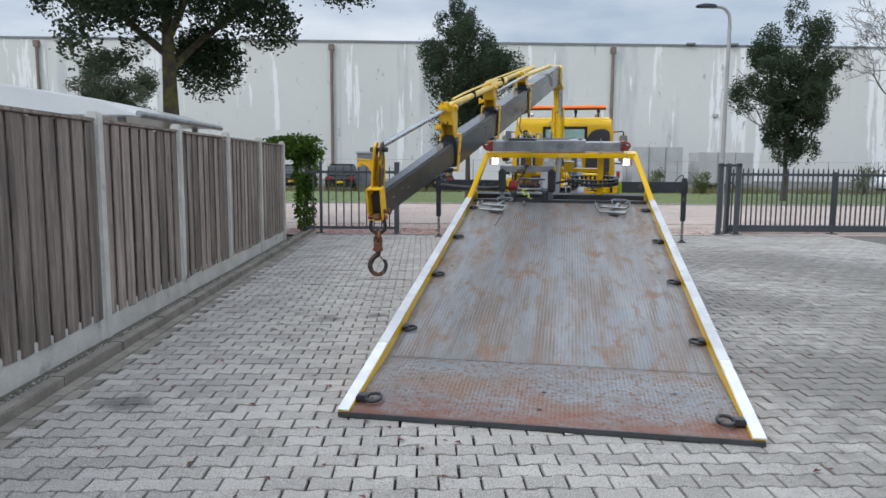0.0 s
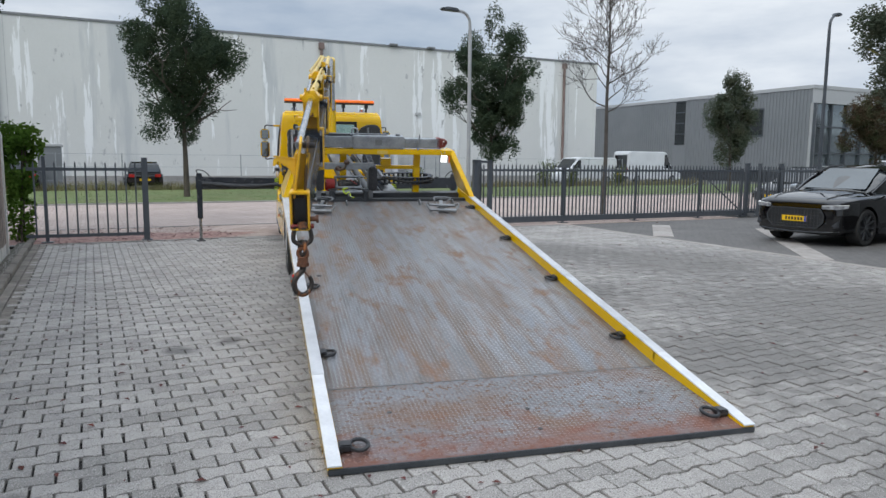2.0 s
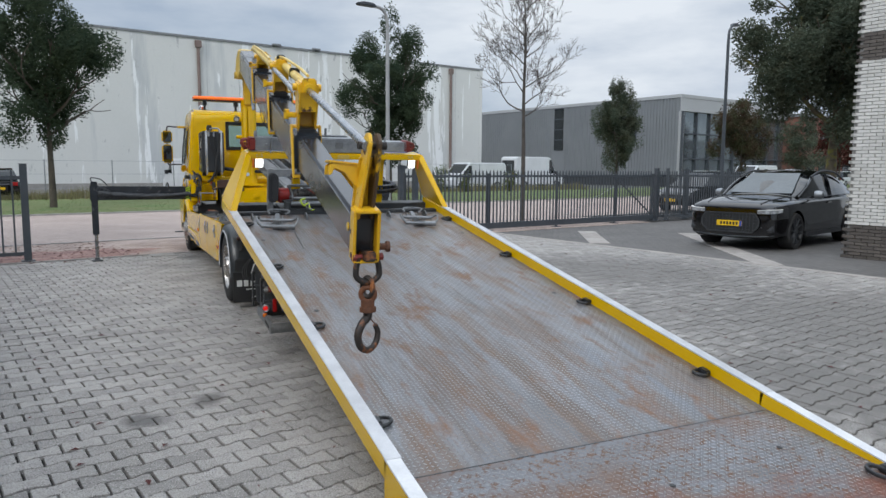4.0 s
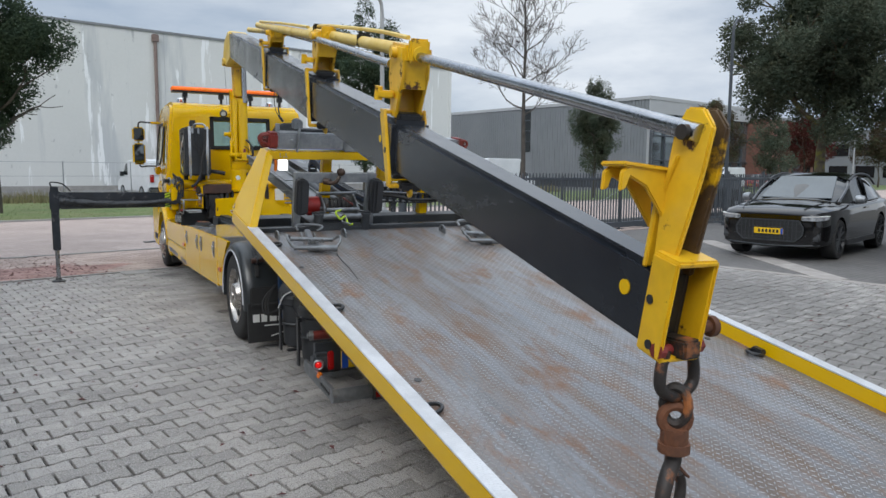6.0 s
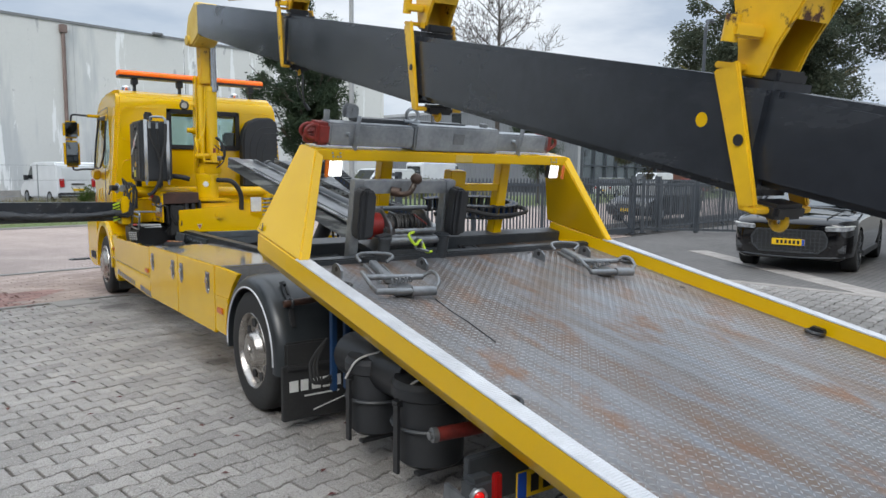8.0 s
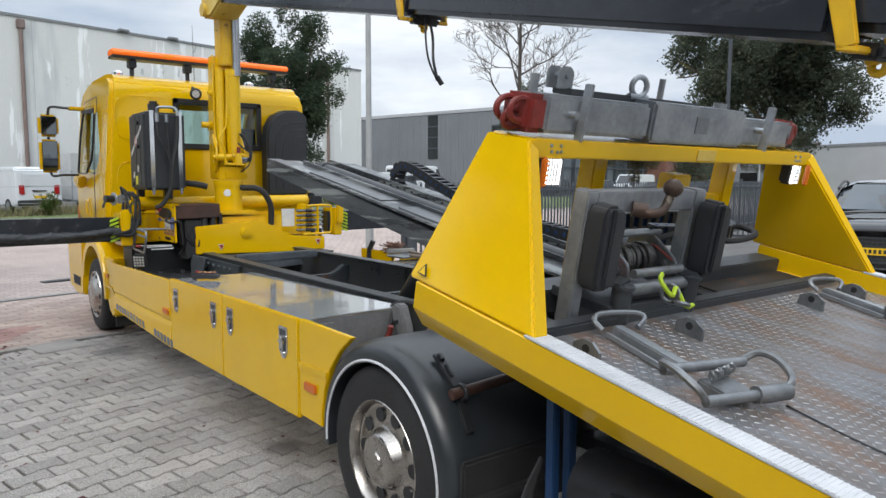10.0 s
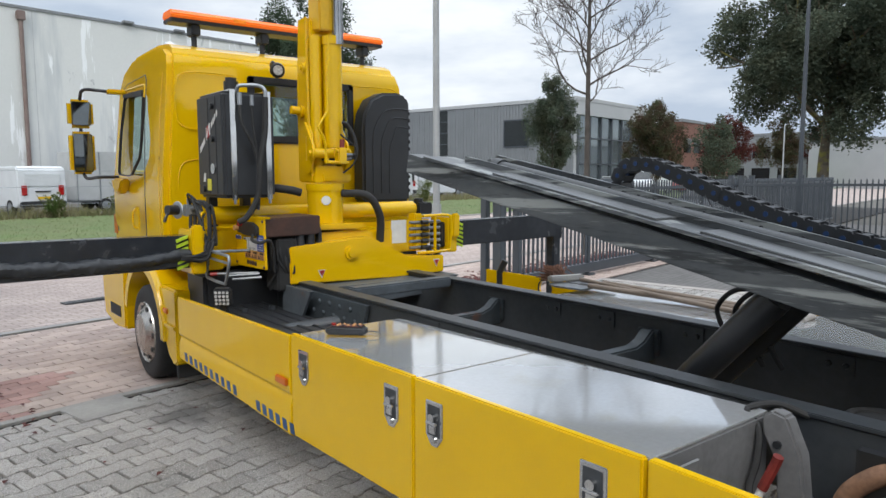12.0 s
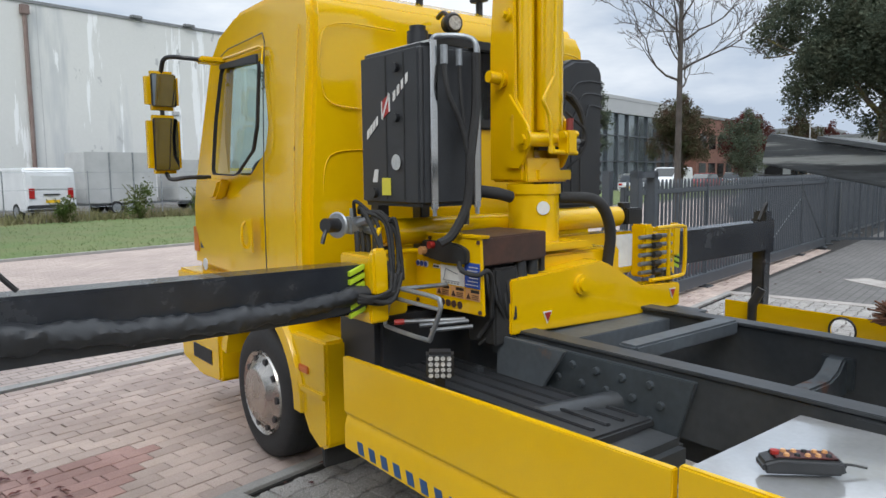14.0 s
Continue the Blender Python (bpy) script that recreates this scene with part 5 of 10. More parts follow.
def van(x, y, rz, label, L=5.3, H=2.0, paint=None, rear_glass=True):
    """A panel van with its nose towards +x."""
    p = paint or M_VANWHITE
    t = thing("van", env(x, y, 0, rz), label, "van", "parked vans")
    prof = [(0, 0.45), (0.03, 1.1), (0.1, H - 0.12), (0.25, H), (L - 2.0, H), (L - 1.65, H - 0.06), (L - 0.95, 1.18), (L - 0.2, 0.95), (L, 0.75), (L, 0.4), (L - 0.1, 0.3), (0.1, 0.32)]
    part("body", prism(prof, "y", -0.95, 0.95, 0.06, 3), p, t)
    for s in (-1, 1):
        part("window", prism([(L - 1.85, 1.2), (L - 1.85, H - 0.22), (L - 1.62, H - 0.22), (L - 1.1, 1.24)], "y", s * 0.94, s * 0.958), M_DARKGLASS, t)
        part("mirror", box(L - 1.3, L - 1.15, s * 0.96, s * 1.16, 1.15, 1.4, 0.02), M_BLACK, t)
        part("tail_light", box(-0.02, 0.08, s * 0.72 - 0.1, s * 0.72 + 0.1, 0.85, 1.25, 0.01), M_REDREFL, t)
    part("windscreen", beam((L - 1.01, 0, 1.245), (L - 1.6, 0, H - 0.1), 1.6, 0.02), M_DARKGLASS, t)
    if rear_glass:
        part("rear_window", box(-0.0, 0.06, -0.7, 0.7, 1.2, H - 0.3, 0.02), M_DARKGLASS, t)
    else:
        part("tailgate_panel", box(0.012, 0.09, -0.7, 0.7, 1.2, H - 0.3, 0.02), p, t)
        part("tailgate_handle", box(-0.03, 0.05, -0.3, 0.3, 0.98, 1.03, 0.01), M_PLASTIC, t)
    part("bumper", box(-0.08, 0.1, -0.9, 0.9, 0.35, 0.6, 0.04), M_PLASTIC, t)
    part("number_plate", box(-0.1, -0.07, -0.26, 0.26, 0.68, 0.79), M_PLATE, t)
    for wx in (0.95, L - 0.95):
        wheel_pair(t, wx, -0.96, 0.96, 0.33)
    return t


van(11.15, 42.5, 91, "white panel van parked nose to the warehouse", 5.0, 2.05, None, False)
van(33.0, 42.6, 180, "white panel van parked before the warehouse", 5.2, 2.0)
van(36.5, 45.5, 0, "white high-roofed van parked before the warehouse", 5.6, 2.55)
van(59.0, 36.0, 180, "white van parked along the road", 5.0, 2.0)


def box_trailer(x, y, L, H, label):
    t = thing("box_trailer", env(x, y, 0), label, "trailer", "box trailers")
    part("box", box(0, L, -1.0, 1.0, 0.5, H, 0.03), M_TRAILER, t)
    part("frame", merge(box(0, L, -0.8, 0.8, 0.42, 0.5), beam((L, 0, 0.45), (L + 1.2, 0, 0.45), 0.08, 0.08)), M_GALV, t)
    for i in (0.33, 0.66):
        part("post", box(L * i - 0.03, L * i + 0.03, -1.02, -1.0, 0.5, H), M_GALV, t)
    wheel_pair(t, L * 0.4, -1.03, 1.03, 0.3)
    wheel_pair(t, L * 0.4 + 0.65, -1.03, 1.03, 0.3)
    return t


box_trailer(13.2, 45.2, 3.2, 2.75, "tall dull white box trailer before the warehouse")
box_trailer(17.6, 45.4, 3.4, 2.45, "low dull white box trailer before the warehouse")
kc = thing("switch_cabinet", env(-3.35, 43.5), "grey steel electricity cabinet before the warehouse", "cabinet")
part("body", box(-0.55, 0.55, -0.4, 0.4, 0, 2.2, 0.02), M_CLAD, kc)
part("lid", box(-0.62, 0.62, -0.46, 0.46, 2.2, 2.32, 0.02), M_CLADPALE, kc)
for x0, x1, z in ((-30, 33, 1.0),):
    wf = thing("wire_fence", env(0, 41.2), "thin wire fence with slim posts along the car park", "fence")
    for i in range(22):
        part("post", cyl((x0 + i * 3, 0, 0), (x0 + i * 3, 0, 1.9), 0.025, seg=6), M_GALV, wf)
    for h in (0.5, 1.2, 1.85):
        part("wire", cyl((x0, 0, h), (x1, 0, h), 0.008, seg=4), M_GALV, wf)


def small_car(x, y, rz, paint, label, L=4.2, H=1.5):
    t = thing("car", env(x, y, 0, rz), label, "car", "parked cars")
    W = 0.86
    body = [(0, 0.35), (0.0, 0.8), (0.12, 0.92), (L - 0.95, 0.95), (L - 0.15, 0.75), (L, 0.6), (L, 0.35), (L - 0.15, 0.25), (0.15, 0.25)]
    top = [(0.1, 0.9), (0.35, H - 0.1), (0.6, H), (L - 2.0, H), (L - 1.75, H - 0.06), (L - 0.9, 0.93)]
    part("body", prism(body, "y", -W, W, 0.07, 3), paint, t)
    cab = prism(top, "y", -W + 0.06, W - 0.06, 0.05, 3)
    for v_ in cab.verts:
        v_.co.y *= 1 - 0.22 * max(0, v_.co.z - 0.95) / 0.6
    part("greenhouse", cab, M_DARKGLASS, t)
    part("roof", box(0.5, L - 1.95, -W + 0.22, W - 0.22, H - 0.03, H + 0.02, 0.015), paint, t)
    for s in (-1, 1):
        part("tail_light", box(-0.02, 0.1, s * 0.62 - 0.14, s * 0.62 + 0.14, 0.68, 0.84, 0.01), M_REDREFL, t)
        part("headlight", box(L - 0.2, L - 0.02, s * 0.62 - 0.16, s * 0.62 + 0.16, 0.6, 0.73, 0.02), M_LEDOFF, t)
    part("number_plate", box(-0.03, 0.0, -0.26, 0.26, 0.5, 0.61), M_PLATE, t)
    part("number_plate", box(L, L + 0.02, -0.26, 0.26, 0.4, 0.51), M_PLATE, t)
    for wx in (0.75, L - 0.8):
        wheel_pair(t, wx, -W - 0.005, W + 0.005, 0.31)
    return t


small_car(-4.6, 40.2, 90, M_CARPAINT, "dark hatchback parked before the warehouse", 4.0, 1.55)
small_car(1.0, 40.2, 90, M_CARPAINT, "dark hatchback parked before the warehouse", 4.0, 1.45)
small_car(-7.6, 42.0, 90, M_CARPAINT, "dark estate car parked before the warehouse", 4.4, 1.5)
small_car(25.2, 18.9, 180, M_CARPAINT, "dark car parked behind the steel fence", 4.3, 1.5)
small_car(66.0, 36.0, 180, M_RED, "red car parked by the office building", 4.1, 1.45)
small_car(47.0, 35.2, 0, M_VANWHITE, "silver car parked before the office building", 4.2, 1.5)
small_car(72.0, 36.2, 0, M_VANWHITE, "white car parked before the office building", 4.2, 1.5)
small_car(79.0, 36.4, 0, M_CARPAINT, "dark car parked before the office building", 4.2, 1.5)

# pale canopy roof behind the fence
cn = thing("canopy", env(-5.5, 11.7, 0.24), "pale grey pitched canopy roof behind the fence", "canopy")
part("roof", prism([(-4.2, 2.05), (1.2, 2.05), (0.6, 2.3), (-1.0, 2.55), (-4.2, 2.62)], "y", -0.6, 3.6, 0.02), M_VANWHITE, cn)
part("gutter", tube([(1.22, -0.7, 2.08), (1.22, 3.7, 2.08)], 0.05, 8, smooth=False), M_GALV, cn)
for xx in (-3.8, 0.8):
    for yy in (-0.3, 3.3):
        part("post", box(xx - 0.05, xx + 0.05, yy - 0.05, yy + 0.05, -0.26, 2.06), M_GALV, cn)

# ---- recovery truck ----
TRUCK = pose(-0.105, 0, 0)
truck = thing("recovery_truck", TRUCK, "yellow recovery truck with tilted steel slide bed and black crane", "truck")
SLOPE = math.degrees(math.atan(0.19))
BED = pose(0, 5.1, 0.14, SLOPE)        # the bed's own axes: y up along the slope, z square to the deck


def bed(bm):
    return moved(bm, BED)


# bed: deck plates, tread bars, tail, rails
deck = part("deck", bed(merge(box(-1.2, 1.2, 0, 5.0, -0.03, 0.0), box(-1.1, 1.1, 0.0, 5.0, -0.10, -0.03))), M_DECK, truck, "worn grey steel tread plate with rust stains")
tail = part("tail_plate", prism([(4.15, 0.012), (4.15, 0.035), (5.1, 0.14), (5.1, 0.05)], "x", -1.215, 1.215), M_TAIL, truck, "worn steel tail plate with a rusty edge")
part("tail_lip", beam((-1.275, 4.145, 0.018), (1.275, 4.145, 0.018), 0.02, 0.032, 0.004), M_CHASSIS, tail)
part("tail_underside", prism([(4.3, 0.0), (5.1, 0.0), (5.1, 0.04), (4.3, 0.01)], "x", -1.1, 1.1), M_CHASSIS, tail)


def tread(y0, y1, x0, x1, pitch, m, seed):
    r_ = random.Random(seed)
    v, f = [], []
    ny, nx = int((y1 - y0) / pitch), int((x1 - x0) / pitch)
    for j in range(ny):
        for i in range(nx):
            cx, cy = x0 + (i + 0.5) * pitch, y0 + (j + 0.5) * pitch
            a = radians(45 if (i + j) % 2 else -45)
            c, s = math.cos(a), math.sin(a)
            k = len(v)
            for p, q, h in ((-0.0125, 0, 0.0), (0, -0.0037, 0.0), (0.0125, 0, 0.0), (0, 0.0037, 0.0), (-0.006, 0, 0.0022), (0.006, 0, 0.0022)):
                v.append(tuple(m @ Vector((cx + c * p - s * q, cy + s * p + c * q, h))))
            f += [(k, k + 1, k + 4), (k + 1, k + 5, k + 4), (k + 1, k + 2, k + 5), (k + 2, k + 3, k + 5), (k + 3, k + 4, k + 5), (k + 3, k, k + 4)]
    return mesh_of("tread_bars", v, f, M_TREAD)


ob = new("tread_pattern", tread(0.02, 4.96, -1.18, 1.18, 0.0285, BED, 1))
ob.parent = deck
tagged(ob, kind="stuff")
TAILM = pose(0, 4.15, 0.035, math.degrees(math.atan(0.105 / 0.95)))
ob = new("tread_pattern", tread(0.03, 0.94, -1.2, 1.2, 0.0285, TAILM, 2))
ob.parent = tail
tagged(ob, kind="stuff")
for x, y in ((0, 4.62), (-0.02, 4.36), (-0.85, 4.72), (0.85, 4.72)):
    part("drain_hole", cyl((x, y, 0.035 + (y - 4.15) * 0.1105 + 0.001), (x, y, 0.035 + (y - 4.15) * 0.1105 + 0.0035), 0.016, seg=12), M_BLACK, tail)
for x, y in ((-1.05, 2.15), (1.03, 2.12), (-1.08, 4.03), (1.08, 4.03)):
    part("drain_hole", bed(cyl((x, y, 0.001), (x, y, 0.0035), 0.02, seg=12)), M_BLACK, deck)
part("deck_seam", bed(box(-1.18, 1.18, -0.003, 0.003, 0.0, 0.002)), M_CHASSIS, deck)
part("deck_crack", bed(tube([(-0.71, 4.30, 0.002), (-0.735, 4.1, 0.002), (-0.74, 3.95, 0.002), (-0.77, 3.70, 0.002)], 0.004, 5, 4)), M_BLACK, deck)

for s in (-1, 1):
    # inner and outer yellow rail faces, the outer one folded inwards below
    sec = [(1.2, 0.0), (1.2, 0.085), (1.275, 0.085), (1.275, -0.018), (1.222, -0.095), (1.10, -0.095), (1.10, -0.07), (1.2, -0.03)]
    rail = part("side_rail", bed(prism([(s * a, b) for a, b in sec], "y", 0.05, 5.45, 0.004, 1)), M_YELLOW, truck, "yellow side rail with a folded lower edge")
    part("tread_strip", bed(box(min(s * 1.198, s * 1.278), max(s * 1.198, s * 1.278), 0.05, 4.87, 0.0855, 0.094, 0.002)), M_ALUSTRIP, rail, "bright aluminium tread strip")
    teeth = [box(min(s * 1.2, s * 1.276), max(s * 1.2, s * 1.276), 0.06 + i * 0.0125, 0.066 + i * 0.0125, 0.094, 0.0954) for i in range(382)]
    tr = part("ridging", bed(merge(*teeth)), M_ALUSTRIP, rail, smooth=0)
    tagged(tr, kind="stuff")
    # tapering tail of the rail, white on top
    tp = part("rail_tail", prism([(4.15, 0.0), (4.15, 0.045), (5.16, 0.233), (5.16, 0.02), (4.6, 0.0)], "x", min(s * 1.2, s * 1.275), max(s * 1.2, s * 1.275)), M_YELLOW, rail)
    part("rail_tail_cap", prism([(4.14, 0.046), (4.14, 0.054), (5.16, 0.243), (5.16, 0.234)], "x", min(s * 1.203, s * 1.278), max(s * 1.203, s * 1.278)), M_WHITE, rail, "chipped white painted cap")
    # lashing rings on the inner face
    for k, yy in enumerate((-0.72, 0.47, 1.81, 3.14, 4.55)):
        if k == 0:
            c = Vector((s * 1.09, 4.32, 0.082))
            lr = part("lashing_ring", loop(c, (0, -0.12, 1), 0.062, 0.012, 22, 8, 0.8), M_BLACK, rail, "black steel lashing ring")
            part("ring_lug", box(min(s * 1.13, s * 1.2), max(s * 1.13, s * 1.2), 4.28, 4.36, 0.06, 0.1, 0.008), M_BLACK, lr)
        else:
            lr = part("lashing_ring", bed(loop((s * 1.135, yy + 0.03, 0.016), (s * 0.12, 0, 1), 0.056, 0.011, 22, 8, 0.75)), M_BLACK, rail, "black steel lashing ring")
            part("ring_lug", bed(box(min(s * 1.14, s * 1.192), max(s * 1.14, s * 1.192), yy - 0.01, yy + 0.07, 0.006, 0.04, 0.008)), M_BLACK, lr)

# headboard
head = part("headboard", bed(merge(
    prism([(-1.045, 0.638), (-1.045, 0.612), (-1.0, 0.59), (1.0, 0.59), (1.045, 0.612), (1.045, 0.638), (1.015, 0.657), (-1.015, 0.657)], "y", 5.20, 5.42, 0.006))), M_YELLOW, truck, "yellow sloping headboard frame behind the crane")
for s in (-1, 1):
    # side panel: quadrilateral leaning inwards, thick, with the slanted rear edge
    bm = bmesh.new()
    outer = [(1.272, 4.83, 0.088), (1.048, 5.20, 0.656), (1.048, 5.42, 0.656), (1.272, 5.50, 0.088)]
    inner = [(1.205, 4.83, 0.088), (0.99, 5.20, 0.62), (0.99, 5.42, 0.62), (1.205, 5.50, 0.088)]
    a = [bm.verts.new((s * x, y, z)) for x, y, z in outer]
    b = [bm.verts.new((s * x, y, z)) for x, y, z in inner]
    bm.faces.new(a)
    bm.faces.new(b[::-1])
    for i in range(4):
        bm.faces.new((a[i], b[i], b[(i + 1) % 4], a[(i + 1) % 4]))
    bmesh.ops.recalc_face_normals(bm, faces=bm.faces)
    part("side_panel", bed(rounded(bm, 0.008, 2)), M_YELLOW, head, "folded yellow side panel")
    for k, mt in ((1.0, M_BLACK), (0.72, M_PLATE)):
        bm = bmesh.new()
        tri = [(1.2658 - 0.394 * (z - 0.132) * k, 5.42 + y * k, 0.132 + (z - 0.132) * k) for y, z in ((0.026, 0.118), (-0.026, 0.118), (0.0, 0.158))]
        q0 = [bm.verts.new((s * x, y, z)) for x, y, z in tri]
        q1 = [bm.verts.new((s * (x + 0.006 - 0.002 * k), y, z)) for x, y, z in tri]
        bm.faces.new(q0)
        bm.faces.new(q1)
        for i in range(3):
            bm.faces.new((q0[i], q0[(i + 1) % 3], q1[(i + 1) % 3], q1[i]))
        bmesh.ops.recalc_face_normals(bm, faces=bm.faces)
        part("warning_sticker", bed(bm), mt, head, smooth=0)
    lamp = part("work_lamp", bed(box(min(s * 0.872, s * 0.955), max(s * 0.872, s * 0.955), 5.205, 5.27, 0.488, 0.594, 0.012)), M_BLACK, head)
    part("lens", bed(box(min(s * 0.866, s * 0.949), max(s * 0.866, s * 0.949), 5.197, 5.205, 0.495, 0.587, 0.003)), M_LED, lamp, "lit white lamp lens")
    for gx in range(4):
        part("lens_bar", bed(box(s * (0.892 + gx * 0.0145) - 0.0015, s * (0.892 + gx * 0.0145) + 0.0015, 5.193, 5.197, 0.495, 0.587)), M_GALV, lamp)
        part("lens_bar", bed(box(min(s * 0.878, s * 0.949), max(s * 0.878, s * 0.949), 5.1925, 5.1965, 0.512 + gx * 0.018, 0.515 + gx * 0.018)), M_GALV, lamp)
    mk = part("marker_light", bed(box(min(s * 0.966, s * 0.988), max(s * 0.966, s * 0.988), 5.165, 5.19, 0.488, 0.598, 0.008, 3)), M_AMBER, head, "lit amber marker light")
    for gx in range(2):
        for gz in range(6):
            part("led", bed(cyl((s * (0.9725 + gx * 0.009), 5.1655, 0.501 + gz * 0.0168), (s * (0.9725 + gx * 0.009), 5.163, 0.501 + gz * 0.0168), 0.0036, seg=6)), M_ORANGELIT, mk)
    part("post", bed(beam((s * 0.51 + 0.06, 5.40, 0.59), (s * 0.51 + 0.06, 5.40, -0.02), 0.085, 0.085, 0.006)), M_YELLOW, head)
for x, z in ((-0.935, 0.636), (-0.885, 0.636), (-0.93, 0.615), (-0.90, 0.613), (-0.88, 0.615), (0.86, 0.636), (0.91, 0.636), (0.865, 0.615), (0.89, 0.613), (0.915, 0.615)):
    part("bolt", bed(cyl((x, 5.195, z), (x, 5.201, z), 0.006, seg=8)), M_GALV, head)
part("sticker", bed(box(-0.02, 0.12, 5.195, 5.1995, 0.60, 0.645)), M_CREAM, head)
part("camera_arm", bed(merge(box(0.0, 0.6, 5.37, 5.43, 0.36, 0.41, 0.006), box(0.06, 0.20, 5.34, 5.43, 0.41, 0.51, 0.008))), M_YELLOW, head)
part("cross_bar", bed(box(-1.19, 1.19, 4.985, 5.05, -0.02, 0.035, 0.008)), M_CHASSIS, deck, "dark steel cross bar at the head of the deck")
part("sill", bed(merge(box(-1.18, 1.18, 5.30, 5.44, -0.06, 0.04, 0.006), box(-1.18, -0.8, 4.93, 5.3, -0.06, -0.03), box(0.3, 1.18, 4.93, 5.3, -0.06, -0.03))), M_CHASSIS, deck)
part("rusty_floor", bed(box(0.32, 1.15, 4.95, 5.28, -0.03, -0.022)), M_NOSEIN, deck, "dark rusty floor sheet")

def bedw(bm):
    return moved(bm, BED @ Matrix.Translation((-0.2, 0.08, 0.085)))


# winch and tow bar frame in the head recess
wf = part("tow_frame", bedw(merge(box(-0.63, -0.57, 5.0, 5.07, -0.15, 0.41, 0.006), box(0.04, 0.12, 5.0, 5.07, -0.15, 0.41, 0.006), box(-0.572, 0.042, 5.004, 5.066, 0.325, 0.406, 0.004))), M_GALV, truck, "galvanised tow bar frame behind the winch")
part("tow_ball", bedw(merge(tube([(-0.34, 5.0, 0.34), (-0.34, 4.94, 0.335), (-0.29, 4.92, 0.35), (-0.26, 4.92, 0.40)], 0.018, 10), lathe([(0, 0.036), (0.02, 0.031), (0.034, 0.016), (0.038, 0), (0.034, -0.016), (0.02, -0.031), (0, -0.036)], (-0.25, 4.92, 0.435), (0, 0, 1), 20), cyl((-0.37, 5.0, 0.34), (-0.33, 4.96, 0.34), 0.03, seg=12))), M_TOWBALL, wf, "rusty dark tow ball on a bent arm")
for x in (-0.59, 0.10):
    part("roller_guard", bedw(prism([(x - 0.04, 0.06), (x + 0.04, 0.06), (x + 0.05, 0.10), (x + 0.05, 0.34), (x + 0.03, 0.375), (x - 0.03, 0.375), (x - 0.05, 0.34), (x - 0.05, 0.10)], "y", 4.90, 4.99, 0.012)), M_PLASTIC, wf, "ribbed black plastic buffer")
    part("buffer_face", bedw(prism([(x - 0.015, 0.08), (x + 0.05, 0.08), (x + 0.05, 0.33), (x + 0.03, 0.365), (x - 0.015, 0.365)], "y", 4.885, 4.902, 0.006)), M_PLASTIC, wf)
    for z in (0.11, 0.30):
        part("buffer_hole", bedw(cyl((x + 0.0505, 4.93, z), (x + 0.053, 4.93, z), 0.012, seg=10)), M_BLACK, wf)
winch = part("winch", bedw(merge(box(-0.5, 0.02, 4.92, 5.22, -0.06, -0.02, 0.004), cyl((-0.36, 5.1, 0.1), (-0.06, 5.1, 0.1), 0.042, seg=16), box(-0.40, -0.02, 4.955, 4.985, -0.02, 0.04, 0.004))), M_CHASSIS, truck, "dark cable winch with a red motor")
part("motor", bedw(merge(cyl((-0.50, 5.1, 0.1), (-0.385, 5.1, 0.1), 0.08, seg=16), box(-0.51, -0.43, 5.03, 5.17, 0.02, 0.16, 0.02))), M_RED, winch, "red winch motor")
for x in (-0.365, -0.055):
    part("side_cheek", bedw(prism(soft_corners([(4.95, 0.055), (5.22, -0.02), (5.22, 0.17), (5.10, 0.205), (4.97, 0.125)], 0.3), "x", x - 0.009, x + 0.009, 0.003)), M_STEEL, winch)
    part("cheek_bolt", bedw(merge(cyl((x - 0.02, 5.02, 0.09), (x + 0.02, 5.02, 0.09), 0.020, seg=12), cyl((x - 0.026, 5.02, 0.09), (x + 0.026, 5.02, 0.09), 0.011, seg=6))), M_STEEL, winch)
part("tie_bar", bedw(merge(cyl((-0.38, 5.08, 0.215), (-0.04, 5.08, 0.215), 0.012, seg=10), cyl((-0.38, 5.17, 0.19), (0.0, 5.17, 0.19), 0.016, seg=10))), M_GALV, winch)
r_ = random.Random(6)
for i in range(13):
    part("cable_turn", bedw(loop((-0.335 + i * 0.0205, 5.1, 0.1), (1, r_.gauss(0, 0.10), r_.gauss(0, 0.08)), 0.052 + r_.uniform(0, 0.012), 0.0095, 18, 6)), M_CABLE, winch)
part("rope_guard", bedw(beam((-0.19, 5.0, 0.19), (-0.10, 4.965, 0.13), 0.03, 0.008, 0.002)), M_DULLRED, winch)
part("fairlead", bedw(merge(cyl((-0.40, 4.94, 0.035), (-0.02, 4.94, 0.035), 0.028, seg=14), cyl((-0.36, 4.945, 0.095), (-0.05, 4.945, 0.095), 0.018, seg=12))), M_STEEL, winch, "worn steel cable rollers")
for x in (-0.43, 0.01):
    part("roller", bedw(merge(cyl((x, 4.93, -0.13), (x, 4.93, 0.05), 0.040, seg=18), cyl((x, 4.93, 0.05), (x, 4.93, 0.064), 0.046, seg=18), beam((x - 0.05 if x < -0.2 else x + 0.05, 4.94, 0.066), (x + 0.05 if x < -0.2 else x - 0.05, 4.97, 0.072), 0.05, 0.012, 0.003))), M_CHASSIS, winch)
part("winch_hook", bedw(merge(loop((-0.22, 4.86, 0.03), (1, 0.2, 0), 0.035, 0.009, 16, 6), loop((-0.2, 4.82, 0.0), (0.3, 0.2, 1), 0.03, 0.009, 16, 6))), M_STEEL, winch)
